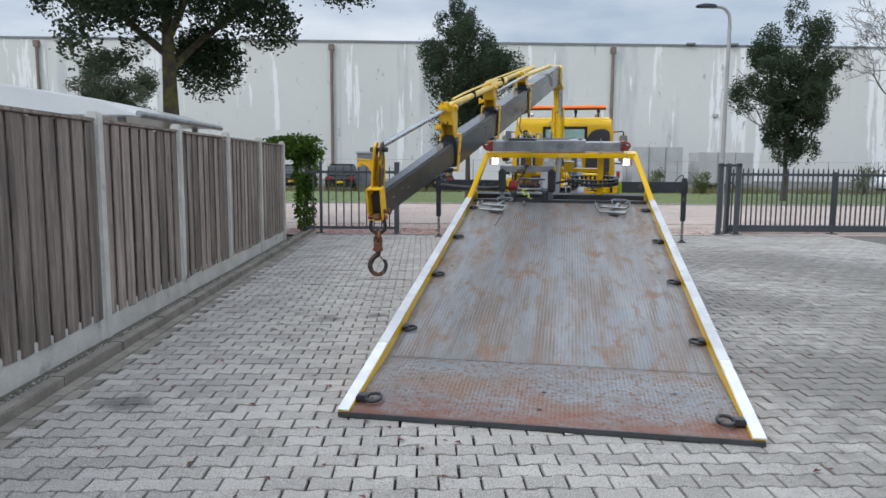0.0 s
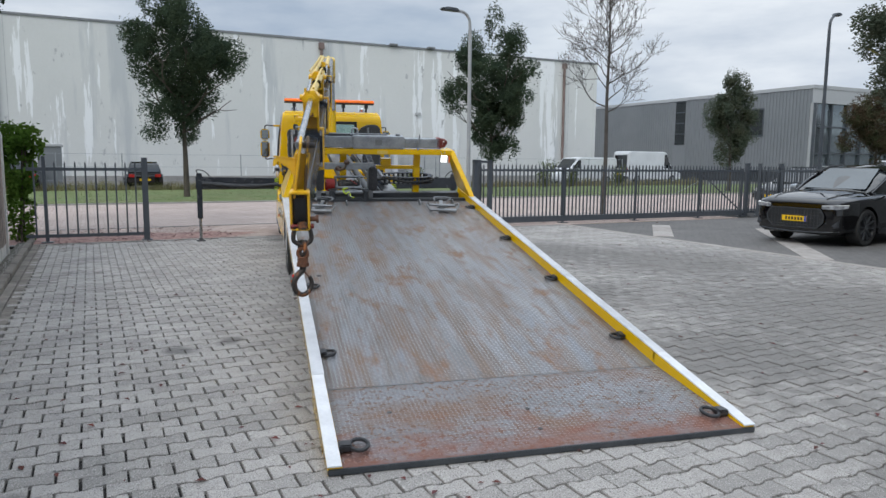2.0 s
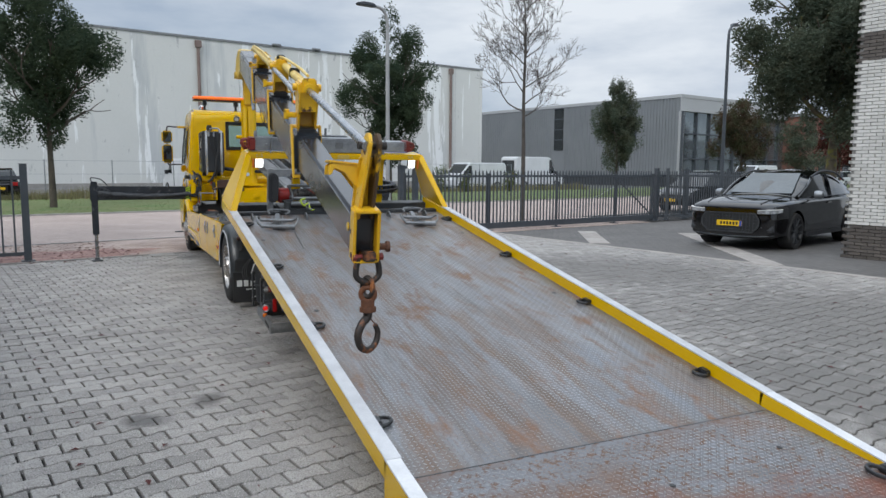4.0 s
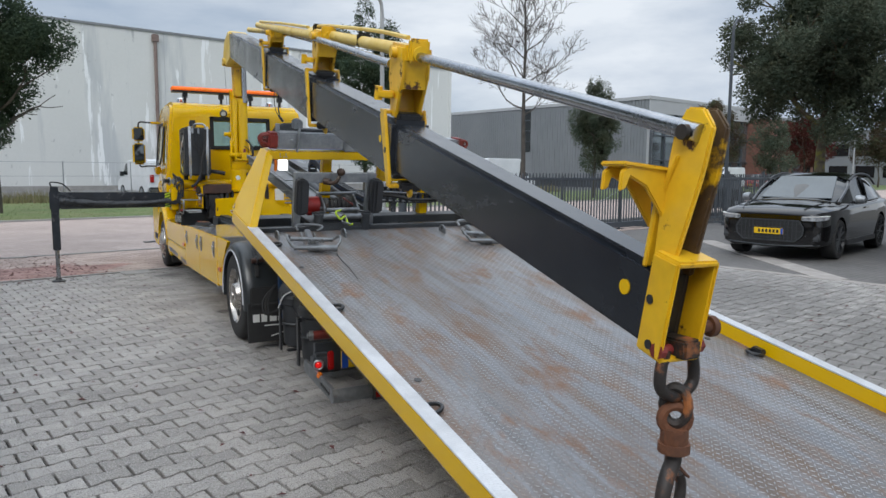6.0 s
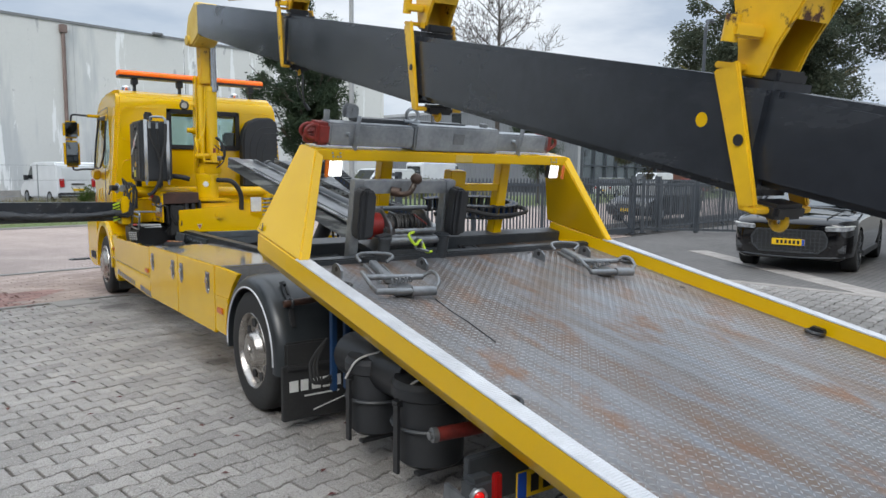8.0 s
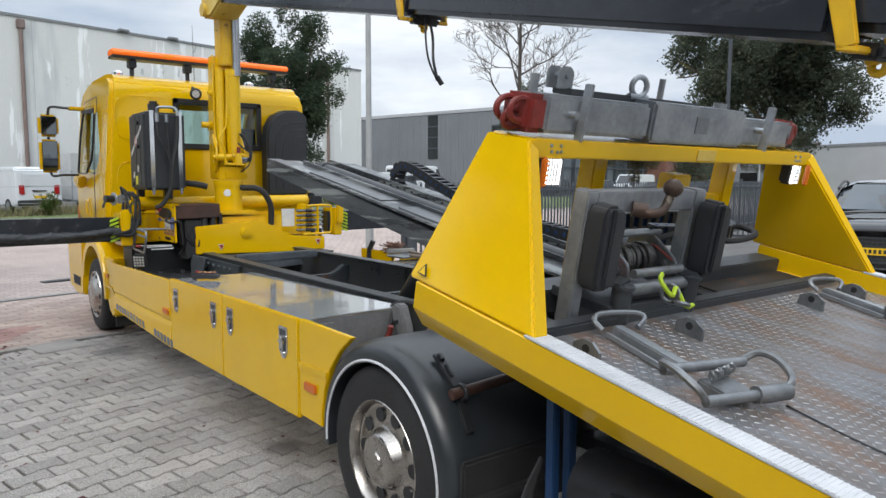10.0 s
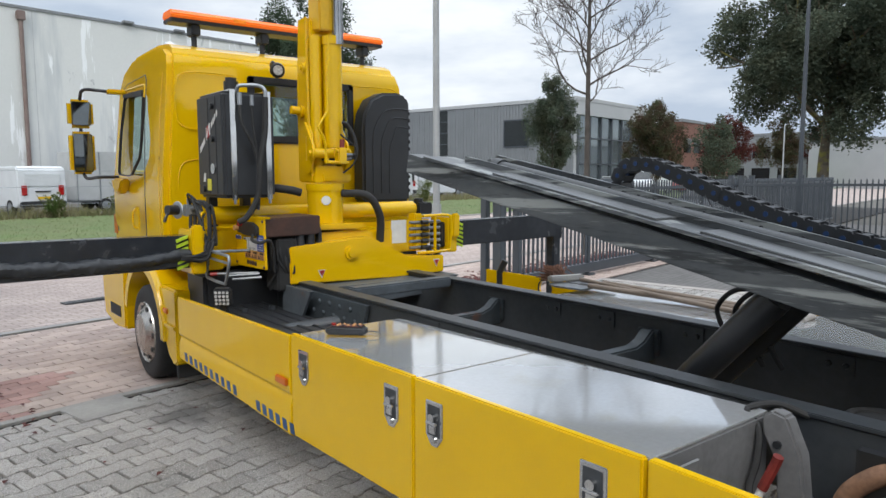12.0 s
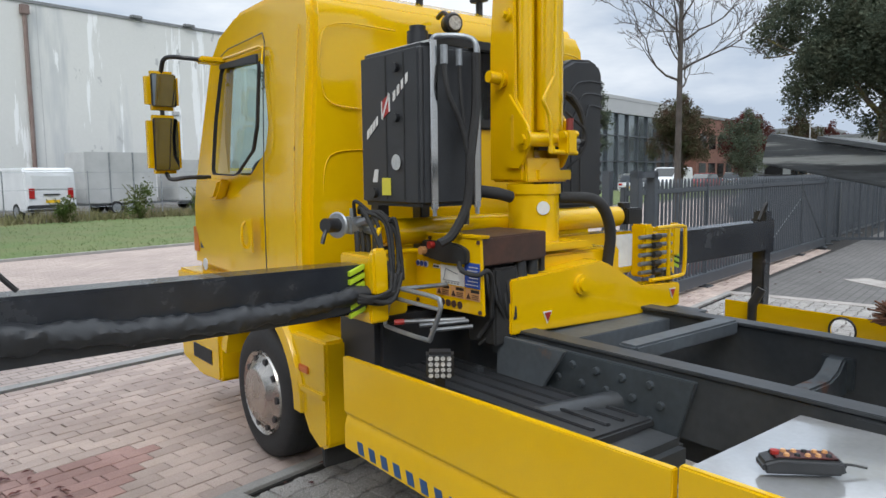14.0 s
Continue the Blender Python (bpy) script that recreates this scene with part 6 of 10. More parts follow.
part("sling", bedw(tube([(-0.24, 4.9, 0.1), (-0.3, 4.86, 0.09), (-0.27, 4.82, 0.04), (-0.22, 4.84, 0.06), (-0.2, 4.8, 0.0), (-0.16, 4.79, -0.0)], 0.009, 6)), M_LIME, winch, "bright lime webbing loop")
part("drum_hose", bedw(tube([(0.15, 5.25, 0.12), (0.35, 5.2, 0.16), (0.6, 5.12, 0.13), (0.9, 5.15, 0.14), (1.0, 5.3, 0.14), (0.8, 5.36, 0.14)], 0.016, 8)), M_RUBBER, winch)
for x in (-1.05, -0.47, 0.5, 0.95):
    lug = part("deck_lug", bed(prism([(4.74, 0), (4.86, 0), (4.855, 0.045), (4.82, 0.068), (4.78, 0.068), (4.745, 0.045)], "x", x - 0.006, x + 0.006)), M_STEEL, deck, smooth=0)
    part("lug_hole", bed(cyl((x - 0.0075, 4.80, 0.04), (x + 0.0075, 4.80, 0.04), 0.015, seg=12)), M_BLACK, lug)


# slide frame under the bed
frame_part = part("slide_frame", bed(merge(
    prism([(4.0, -0.21), (8.93, -0.14), (8.93, -0.03), (4.0, -0.10)], "x", -0.31, -0.19, 0.005),
    prism([(4.0, -0.21), (8.8, -0.14), (8.8, -0.03), (4.0, -0.10)], "x", 0.20, 0.32, 0.005),
    box(-0.33, -0.11, 5.5, 8.75, -0.03, -0.015), box(0.16, 0.36, 5.5, 8.65, -0.03, -0.015),
    box(-0.19, 0.20, 8.5, 8.6, -0.14, -0.06), box(-0.19, 0.20, 6.2, 6.3, -0.14, -0.06))), M_SLIDE, truck, "worn dark steel slide frame beams")
part("slide_pad", bed(merge(box(-0.30, -0.15, 7.2, 8.2, -0.015, -0.006, 0.003), box(-0.30, -0.15, 5.9, 7.0, -0.015, -0.006, 0.003))), M_PAD, frame_part)
part("flange", bed(box(-0.15, -0.138, 5.5, 8.6, -0.03, 0.015)), M_SLIDE, frame_part)
for i in range(34):
    part("bolt", bed(cyl((0.085, 5.55 + i * 0.088, 0.0), (0.077, 5.55 + i * 0.088, 0.0), 0.008, seg=6)), M_BLACK, frame_part)
part("flange", bed(box(0.085, 0.10, 5.5, 8.6, -0.06, 0.025)), M_SLIDE, frame_part)
part("slide_cylinder", bed(merge(cyl((-0.04, 5.5, -0.03), (-0.04, 8.4, -0.03), 0.05, seg=18), cyl((-0.04, 8.4, -0.03), (-0.04, 8.46, -0.03), 0.06, seg=18))), M_CHASSIS, frame_part, "long dark hydraulic slide cylinder")
# energy chain: links along a curved line, lying back on itself, and a second run coiled beside the winch
chain = part("energy_chain", bed(box(0.18, 0.26, 5.1, 5.27, -0.09, -0.02, 0.004)), M_PLASTIC, truck, "black plastic cable chain with blue pins")
link_me = finish(merge(*[prism([(-0.036, -0.02), (-0.024, -0.034), (0.024, -0.034), (0.036, -0.02), (0.036, 0.02), (0.024, 0.034), (-0.024, 0.034), (-0.036, 0.02)], "x", a - 0.006, a + 0.006) for a in (-0.042, 0.042)], box(-0.042, 0.042, -0.013, 0.013, 0.024, 0.032), box(-0.042, 0.042, -0.013, 0.013, -0.032, -0.024)), "chain_link", M_PLASTIC, 0)
pin_me = finish(cyl((-0.0505, 0, 0), (0.0505, 0, 0), 0.012, seg=8), "link_pin", M_PIN, 0)


def chain_run(points, across):
    pts, clen, want = curve_points(points, 10), 0.0, 0.0
    for p, q in zip(pts, pts[1:]):
        d = (q - p).length
        while want <= clen + d:
            c, e = p.lerp(q, (want - clen) / d), (q - p).normalized()
            u = (Vector(across) - e * e.dot(Vector(across))).normalized()
            m = Matrix((u, e, u.cross(e))).transposed().to_4x4()
            m.translation = c
            share("chain_link", link_me, chain, BED @ m)
            share("link_pin", pin_me, chain, BED @ m)
            want += 0.064
        clen += d


chain_run([(0.22, 5.3, -0.055), (0.22, 6.5, -0.055), (0.22, 7.5, -0.055), (0.22, 7.69, -0.055), (0.22, 7.77, -0.015), (0.22, 7.79, 0.04), (0.22, 7.75, 0.11), (0.22, 7.64, 0.14), (0.22, 7.45, 0.12), (0.22, 7.24, 0.078), (0.22, 6.93, 0.035), (0.22, 6.67, 0.02), (0.22, 6.45, 0.02), (0.22, 6.2, 0.03), (0.22, 5.9, 0.05)], (1, 0, 0))
chain_run([(0.14, 5.44, 0.2), (0.45, 5.36, 0.2), (0.68, 5.38, 0.2), (0.80, 5.48, 0.2), (0.78, 5.62, 0.2), (0.62, 5.70, 0.2), (0.35, 5.74, 0.19), (0.15, 5.78, 0.17)], (0, 0, 1))
for xx in (-0.30, -0.03):
    cy = part("lift_cylinder", cyl((xx + 0.12, 12.28, 0.58), (xx + 0.12, 11.73, 1.205), 0.062, seg=18), M_BLACK, truck, "black hydraulic lift cylinder")
    part("rod", cyl((xx + 0.12, 11.74, 1.195), (xx + 0.12, 11.66, 1.285), 0.034, seg=14), M_ROD, cy)
for i in range(3):
    x, y = 0.06 + i * 0.012, -0.075 * i
    part("hose", tube([(x, 11.80 + y * 0.4, 1.17), (x, 11.92 + y, 1.185), (x, 12.03 + y, 1.165), (x, 12.10 + y, 1.09), (x, 12.085 + y, 1.02), (x, 12.03 + y, 0.95), (x + 0.02, 11.98 + y, 0.86)], 0.011, 8), M_RUBBER, truck)

# chassis
ch = part("chassis_rail", merge(box(0.43, 0.50, 10.1, 15.3, 0.64, 0.90, 0.006), beam((0.465, 8.25, 0.46), (0.465, 10.15, 0.72), 0.07, 0.16), box(0.41, 0.51, 10.3, 15.0, 0.90, 0.915, 0.003)), M_CHASSIS, truck, "dark grey steel chassis rail")
ch = part("chassis_rail", merge(
    box(-0.50, -0.43, 10.1, 15.3, 0.64, 0.90, 0.006), beam((-0.465, 8.25, 0.46), (-0.465, 10.15, 0.72), 0.07, 0.16),
    box(-0.51, -0.41, 10.3, 15.0, 0.90, 0.915, 0.003)), M_CHASSIS, truck, "dark grey steel chassis rail")
for y in (10.4, 11.4, 12.7, 13.9):
    part("cross_member", merge(prism([(-0.43, 0.67), (0.43, 0.67), (0.43, 0.84), (0.39, 0.835), (0.34, 0.79), (0.27, 0.765), (-0.27, 0.765), (-0.34, 0.79), (-0.39, 0.835), (-0.43, 0.84)], "y", y - 0.04, y + 0.04, 0.010), *[box(s * 0.42 - 0.009, s * 0.42 + 0.009, y - 0.07, y + 0.07, 0.70, 0.84, 0.006) for s in (-1, 1)]), M_SIDEPLATE, ch, "dusty pressed steel cross member")
part("side_plate", prism([(14.0, 0.88), (14.75, 0.88), (14.95, 0.60), (14.1, 0.55)], "x", -0.53, -0.505, 0.004), M_SIDEPLATE, ch, "rust-stained bolted side plate")
r_ = random.Random(3)
for i in range(5):
    for j in range(4):
        part("bolt", lathe([(0, 0.016), (0.014, 0.014), (0.018, 0), (0.018, -0.01)], (-0.53, 14.14 + i * 0.13 + (j % 2) * 0.05, 0.62 + j * 0.07), (-1, 0, 0), 8), M_SIDEPLATE, ch)
for y in (10.7, 11.75, 12.1, 12.45, 13.0, 13.4):
    part("rail_plate", merge(box(-0.509, -0.50, y - 0.07, y + 0.07, 0.80, 0.89, 0.003), *[lathe([(0, 0.012), (0.010, 0.010), (0.014, 0), (0.014, -0.004)], (-0.509, y + d, 0.845), (-1, 0, 0), 8) for d in (-0.035, 0.035)]), M_CHASSIS, ch)
    part("rail_plate", merge(box(0.421, 0.43, y - 0.07, y + 0.07, 0.80, 0.89, 0.003), *[lathe([(0, 0.012), (0.010, 0.010), (0.014, 0), (0.014, -0.004)], (0.421, y + d, 0.845), (-1, 0, 0), 8) for d in (-0.035, 0.035)]), M_CHASSIS, ch)
part("rear_axle", merge(cyl((-0.9, 10.815, 0.41), (0.9, 10.815, 0.41), 0.09, seg=14), lathe([(0, 0.2), (0.13, 0.15), (0.2, 0), (0.13, -0.15), (0, -0.2)], (0, 10.815, 0.41), (0, 1, 0), 18)), M_BLACK, ch)
part("front_axle", cyl((-0.9, 16.42, 0.385), (0.9, 16.42, 0.385), 0.07, seg=12), M_BLACK, ch)
part("gearbox", merge(box(-0.4, -0.1, 13.9, 14.9, 0.5, 0.72, 0.05), box(-0.85, -0.55, 14.0, 14.5, 0.5, 0.68, 0.03), cyl((-0.5, 14.35, 0.72), (-0.85, 14.5, 0.68), 0.05, seg=10)), M_CHASSIS, ch)
# black boxes added to keep the gap below the stabiliser beam dark
part("engine_shroud", merge(box(-1.02, -0.28, 15.35, 15.72, 0.42, 0.97, 0.03), box(-0.95, -0.3, 15.5, 15.75, 0.95, 1.25, 0.03)), M_PLASTIC, ch)
part("engine_shroud", box(-0.2, 0.95, 15.5, 15.75, 0.45, 1.2, 0.03), M_PLASTIC, ch)
part("valve_block", merge(box(-0.66, -0.52, 14.93, 15.12, 0.86, 1.22, 0.01), *[tube([(-0.64 + i * 0.05, 14.97, 1.2), (-0.66 + i * 0.06, 14.92, 1.08 - i * 0.04), (-0.60 + i * 0.02, 14.94, 0.97), (-0.68 + i * 0.05, 15.02, 0.86)], 0.008, 6) for i in range(3)]), M_RUBBER, ch)
ec = part("engine_cover", merge(prism([(-1.10, 0.70), (-1.04, 0.725), (-0.56, 0.715), (-0.54, 0.68), (-1.10, 0.66)], "y", 14.15, 15.48, 0.01)), M_PLASTIC, ch, "black ribbed cover over the engine bay")
for i in range(6):
    part("rib", beam((-1.02 + i * 0.085, 15.47, 0.728 - i * 0.002), (-1.02 + i * 0.085, 14.2, 0.728 - i * 0.002), 0.022, 0.014, 0.004), M_PLASTIC, ec)
for i in range(3):
    part("clip", box(-1.08 + i * 0.2, -1.04 + i * 0.2, 15.02, 15.06, 0.715, 0.75, 0.006), M_CHASSIS, ec)
part("gusset", prism([(14.98, 0.90), (14.56, 0.90), (14.70, 0.70), (14.98, 0.62)], "x", -0.605, -0.585, 0.004), M_SUBFRAME, ch, "slate grey gusset plate")
part("air_tank", merge(cyl((-0.9, 9.2, 0.55), (-0.9, 9.9, 0.55), 0.13, seg=18)), M_BLACK, ch)
part("rear_suspension", merge(beam((-0.47, 9.9, 0.5), (-0.47, 11.7, 0.5), 0.09, 0.06), beam((0.47, 9.9, 0.5), (0.47, 11.7, 0.5), 0.09, 0.06), cyl((-0.47, 10.4, 0.52), (-0.47, 10.4, 0.66), 0.12, seg=16)), M_BLACK, ch)
part("mudguard_bracket", prism([(11.36, 0.50), (11.46, 0.50), (11.475, 0.78), (11.52, 0.86), (11.525, 0.915), (11.495, 0.94), (11.45, 0.93), (11.40, 0.82)], "x", -0.655, -0.595, 0.008), M_DULLGREY, ch, "bent grey mudguard bracket")
part("bolt", cyl((-0.665, 11.47, 0.84), (-0.65, 11.47, 0.84), 0.013, seg=8), M_BLACK, ch)
part("strap_handle", tube([(-0.72, 11.435, 0.83), (-0.72, 11.445, 0.80), (-0.73, 11.475, 0.72)], 0.016, 8), M_DULLRED, ch)
part("strap_end", tube([(-0.73, 11.474, 0.722), (-0.735, 11.488, 0.68), (-0.735, 11.495, 0.66)], 0.012, 8), M_STICKER, ch)
part("elbow_hose", tube([(-0.50, 10.95, 0.77), (-0.56, 11.06, 0.83), (-0.60, 11.15, 0.845), (-0.63, 11.22, 0.81), (-0.64, 11.28, 0.73), (-0.65, 11.30, 0.58)], 0.029, 12), M_HOSE, ch, "rust-brown elbow hose")
part("air_bellows", merge(cyl((-0.2, 11.36, 0.76), (-0.2, 11.36, 0.85), 0.075, seg=20), *[loop((-0.2, 11.36, 0.785 + k * 0.03), (0, 0, 1), 0.085, 0.017, 24, 8) for k in range(3)]), M_RUBBER, ch)
part("cable", tube([(-0.50, 11.45, 0.90), (-0.55, 11.53, 0.93), (-0.60, 11.60, 0.905), (-0.64, 11.54, 0.87), (-0.68, 11.52, 0.78), (-0.72, 11.52, 0.70), (-0.74, 11.48, 0.66)], 0.011, 8), M_RUBBER, ch)

# tool boxes and skirts, both sides
for s in (-1, 1):
    def sx(a, b):
        return (min(s * a, s * b), max(s * a, s * b))
    tb = part("tool_box", merge(box(*sx(0.57, 1.175), 11.56, 13.62, 0.40, 0.878)), M_YELLOW, truck, "yellow tool box with an aluminium top")
    part("top_plate", merge(box(*sx(0.56, 1.178), 11.552, 12.575, 0.879, 0.889, 0.002), box(*sx(0.56, 1.18), 12.585, 13.61, 0.879, 0.889, 0.002)), M_ALU, tb, "smooth reflective aluminium top sheet")
    for y0, y1, hy in ((11.56, 12.59, (11.72, 12.46)), (12.60, 13.63, (12.74, 13.49))):
        dr = part("door", box(*sx(1.176, 1.205), y0, y1, 0.375, 0.893, 0.006), M_YELLOW, tb)
        for h in hy:
            hd = part("latch", prism([(h - 0.05, 0.70), (h - 0.05, 0.83), (h + 0.05, 0.83), (h + 0.05, 0.70), (h + 0.018, 0.66), (h - 0.018, 0.66)], "x", *sx(1.203, 1.211), 0.003), M_CHROME, dr, "chrome recessed paddle latch")
            part("latch_pan", box(*sx(1.2105, 1.2125), h - 0.036, h + 0.036, 0.70, 0.815), M_CHASSIS, hd)
            part("paddle", merge(box(*sx(1.211, 1.222), h - 0.02, h + 0.02, 0.71, 0.745, 0.004), cyl((s * 1.21, h, 0.77), (s * 1.226, h, 0.77), 0.017, seg=12), beam((s * 1.222, h - 0.03, 0.752), (s * 1.222, h + 0.03, 0.752), 0.012, 0.012, 0.003)), M_CHROME, hd)
            part("knob", cyl((s * 1.205, h, 0.685), (s * 1.218, h, 0.685), 0.013, seg=12), M_CHROME, hd)
    part("end_panel", merge(box(*sx(0.57, 1.17), 11.546, 11.56, 0.41, 0.876), prism([(s * 1.16, 0.60), (s * 1.16, 0.86), (s * 1.02, 0.86), (s * 0.93, 0.60)], "y", 11.505, 11.515)), M_DULLGREY, tb, "bare grey sheet end of the tool box")
    # front skirt with a pressed ridge
    sk = part("front_skirt", prism([(s * 1.175, 0.34), (s * 1.205, 0.35), (s * 1.205, 0.50), (s * 1.19, 0.55), (s * 1.205, 0.57), (s * 1.205, 0.86), (s * 1.175, 0.86)], "y", 13.645, 15.36, 0.004), M_YELLOW, truck, "yellow pressed side skirt with a ridge")
    for v_ in sk.data.vertices:
        if v_.co.z > 0.8:
            v_.co.z -= 0.15 if s > 0 else 0.0
            v_.co.z -= 0.035 * (v_.co.y - 13.645) / 1.7
        if v_.co.z < 0.45:
            v_.co.z += 0.045 * (v_.co.y - 13.645) / 1.7
    for y in [15.235 - i * 0.094 for i in range(10)] + [14.06 - i * 0.082 for i in range(6)]:
        z = 0.362 + 0.045 * (y - 13.645) / 1.7
        part("blue_stripe", prism([(y, z), (y - 0.046, z), (y - 0.032, z + 0.055), (y + 0.014, z + 0.055)], "x", *sx(1.2055, 1.2075)), M_STRIPE, sk)
    part("side_marker", box(*sx(1.204, 1.222), 13.665, 13.79, 0.60, 0.64, 0.006), M_AMBER, sk, "amber side marker lamp")
    rs = part("rear_skirt", prism([(11.545, 0.40), (11.545, 0.895), (11.03, 0.882), (11.14, 0.80), (11.227, 0.703), (11.287, 0.588), (11.315, 0.462), (11.316, 0.394)], "x", *sx(1.172, 1.203), 0.004), M_YELLOW, truck, "yellow rear side skirt cut round the wheel")
    part("side_marker", box(*sx(1.2, 1.218), 11.36, 11.48, 0.545, 0.59, 0.006), M_AMBER, rs, "amber side marker lamp")
    for ob_ in (tb, *tb.children_recursive, rs, *rs.children_recursive):
        for v_ in ob_.data.vertices:
            v_.co.z -= 0.015 * (v_.co.y - 12.6)
    part("skirt_fold", prism([(11.545, 0.66), (11.545, 0.69), (11.25, 0.70), (11.262, 0.67)], "x", *sx(1.2, 1.21)), M_YELLOW, rs)

    # rear wheels, mudguards
    wy, wr = 10.815, 0.41
    def wheel(y, z, r, x_out, width, deep):
        w_ = part("wheel", lathe([(r * 0.60, -0.02), (r * 0.63, 0.0), (r * 0.80, 0.012), (r * 0.93, 0.0), (r * 0.985, -0.02), (r, -0.05), (r, -width + 0.05), (r * 0.95, -width), (r * 0.6, -width)], (s * x_out, y, z), (s, 0, 0), 48), M_RUBBER, truck, "black tyre on a polished steel rim")
        grooves = []
        for g in range(3):
            grooves.append(lathe([(r + 0.001, -0.07 - g * width / 4.2), (r + 0.004, -0.075 - g * width / 4.2), (r + 0.004, -0.105 - g * width / 4.2), (r + 0.001, -0.11 - g * width / 4.2)], (s * x_out, y, z), (s, 0, 0), 48))
        part("tread", merge(*grooves), M_RUBBER, w_)
        if deep:
            prof = [(r * 0.655, -0.012), (r * 0.625, 0.004), (r * 0.60, -0.004), (r * 0.575, -0.04), (r * 0.54, -0.048), (r * 0.345, -0.036), (r * 0.315, -0.026), (r * 0.285, 0.012), (r * 0.25, 0.022), (r * 0.10, 0.026), (r * 0.09, 0.034), (0.0, 0.036)]
        else:
            prof = [(r * 0.66, -0.01), (r * 0.635, 0.014), (r * 0.60, 0.004), (r * 0.57, 0.0), (r * 0.46, 0.022), (r * 0.40, 0.045), (r * 0.36, 0.052), (r * 0.30, 0.048), (r * 0.15, 0.056), (0.0, 0.058)]
        rim = part("rim", lathe(prof, (s * x_out, y, z), (s, 0, 0), 40), M_RIM, w_, "dull polished steel rim with round holes")
        for i in range(10):
            a = 2 * math.pi * i / 10
            rr = r * (0.455 if deep else 0.52)
            c = Vector((s * (x_out + (-0.0375 if deep else 0.013)), y + rr * math.cos(a), z + rr * math.sin(a)))
            part("rim_hole", cyl(c - Vector((s * 0.012, 0, 0)), c + Vector((s * 0.004, 0, 0)), r * 0.076 if deep else r * 0.055, seg=14), M_BLACK, rim)
        return w_
    wheel(wy, wr, wr, 1.19, 0.56, True)
    wheel(16.42, 0.385, 0.385, 1.13, 0.26, False)
    mg = bmesh.new()
    rings = []
    for i in range(25):
        a = radians(-8 + 196 * i / 24)
        ring = []
        for rad, x in ((0.424, 1.212), (0.462, 1.212), (0.488, 1.198), (0.508, 1.165), (0.518, 1.11), (0.518, 0.60), (0.505, 0.60), (0.424, 1.195)):
            ring.append(mg.verts.new((s * x, wy + rad * math.cos(a), wr + rad * math.sin(a))))
        rings.append(ring)
    for a_, b_ in zip(rings, rings[1:]):
        for k in range(8):
            mg.faces.new((a_[k], a_[(k + 1) % 8], b_[(k + 1) % 8], b_[k]))
    mg.faces.new(rings[0])
    mg.faces.new(rings[-1][::-1])
    bmesh.ops.recalc_face_normals(mg, faces=mg.faces)
    mud = part("mudguard", mg, M_GUARD, truck, "black plastic mudguard with a white edge line")
    part("white_trim", tube([(s * 1.2135, wy + 0.433 * math.cos(radians(a)), wr + 0.433 * math.sin(radians(a))) for a in range(-4, 185, 6)], 0.0065, 6, smooth=False), M_WHITE, mud, "thin white edging")
    ct = part("mudguard_catch", merge(beam((s * 1.06, wy - 0.225, wr + 0.49), (s * 1.07, wy - 0.37, wr + 0.385), 0.042, 0.016, 0.004), beam((s * 1.06, wy - 0.24, wr + 0.492), (s * 1.062, wy - 0.27, wr + 0.472), 0.022, 0.022, 0.004)), M_BLACK, mud, "black slotted catch")
    part("catch_slot", beam((s * 1.063, wy - 0.285, wr + 0.4555), (s * 1.066, wy - 0.335, wr + 0.4195), 0.010, 0.0185), M_RUBBER, ct)
    part("catch_tail", beam((s * 1.072, wy - 0.38, wr + 0.37), (s * 1.09, wy - 0.475, wr + 0.235), 0.034, 0.018, 0.005), M_BLACK, ct)
    part("mudguard_stay", cyl((s * 0.62, wy - 0.42, wr + 0.41), (s * 1.125, wy - 0.405, wr + 0.375), 0.022, seg=14), M_BROWN, mud, "rusty round stay")
    part("stay_clamp", loop((s * 1.075, wy - 0.406, wr + 0.378), (1, 0, 0), 0.028, 0.010, 18, 6), M_BLACK, mud)
    part("mud_wall", box(*sx(0.58, 0.62), wy - 0.52, wy + 0.45, 0.25, 0.88), M_BLACK, mud)
    fl = part("mud_flap", merge(box(*sx(0.58, 1.2), wy - 0.56, wy - 0.52, 0.07, 0.42, 0.004), box(*sx(0.6, 1.17), wy - 0.535, wy - 0.50, 0.4, 0.56, 0.012), box(*sx(0.58, 1.17), wy - 0.575, wy - 0.56, 0.395, 0.415)), M_RUBBER, truck, "black rubber mud flap with white lettering bars")
    for i, wdt in enumerate((0.058, 0.05, 0.06, 0.055, 0.052, 0.058, 0.05)):
        part("white_bar", box(*sx(1.16 - i * 0.075 - wdt, 1.16 - i * 0.075), wy - 0.567, wy - 0.563, 0.255, 0.325), M_STICKER, fl)
    part("white_bar", box(*sx(0.82, 1.06), wy - 0.567, wy - 0.563, 0.215, 0.225), M_STICKER, fl)
    part("white_bar", beam((s * 1.0, wy - 0.565, 0.12), (s * 0.72, wy - 0.565, 0.19), 0.004, 0.008), M_STICKER, fl)

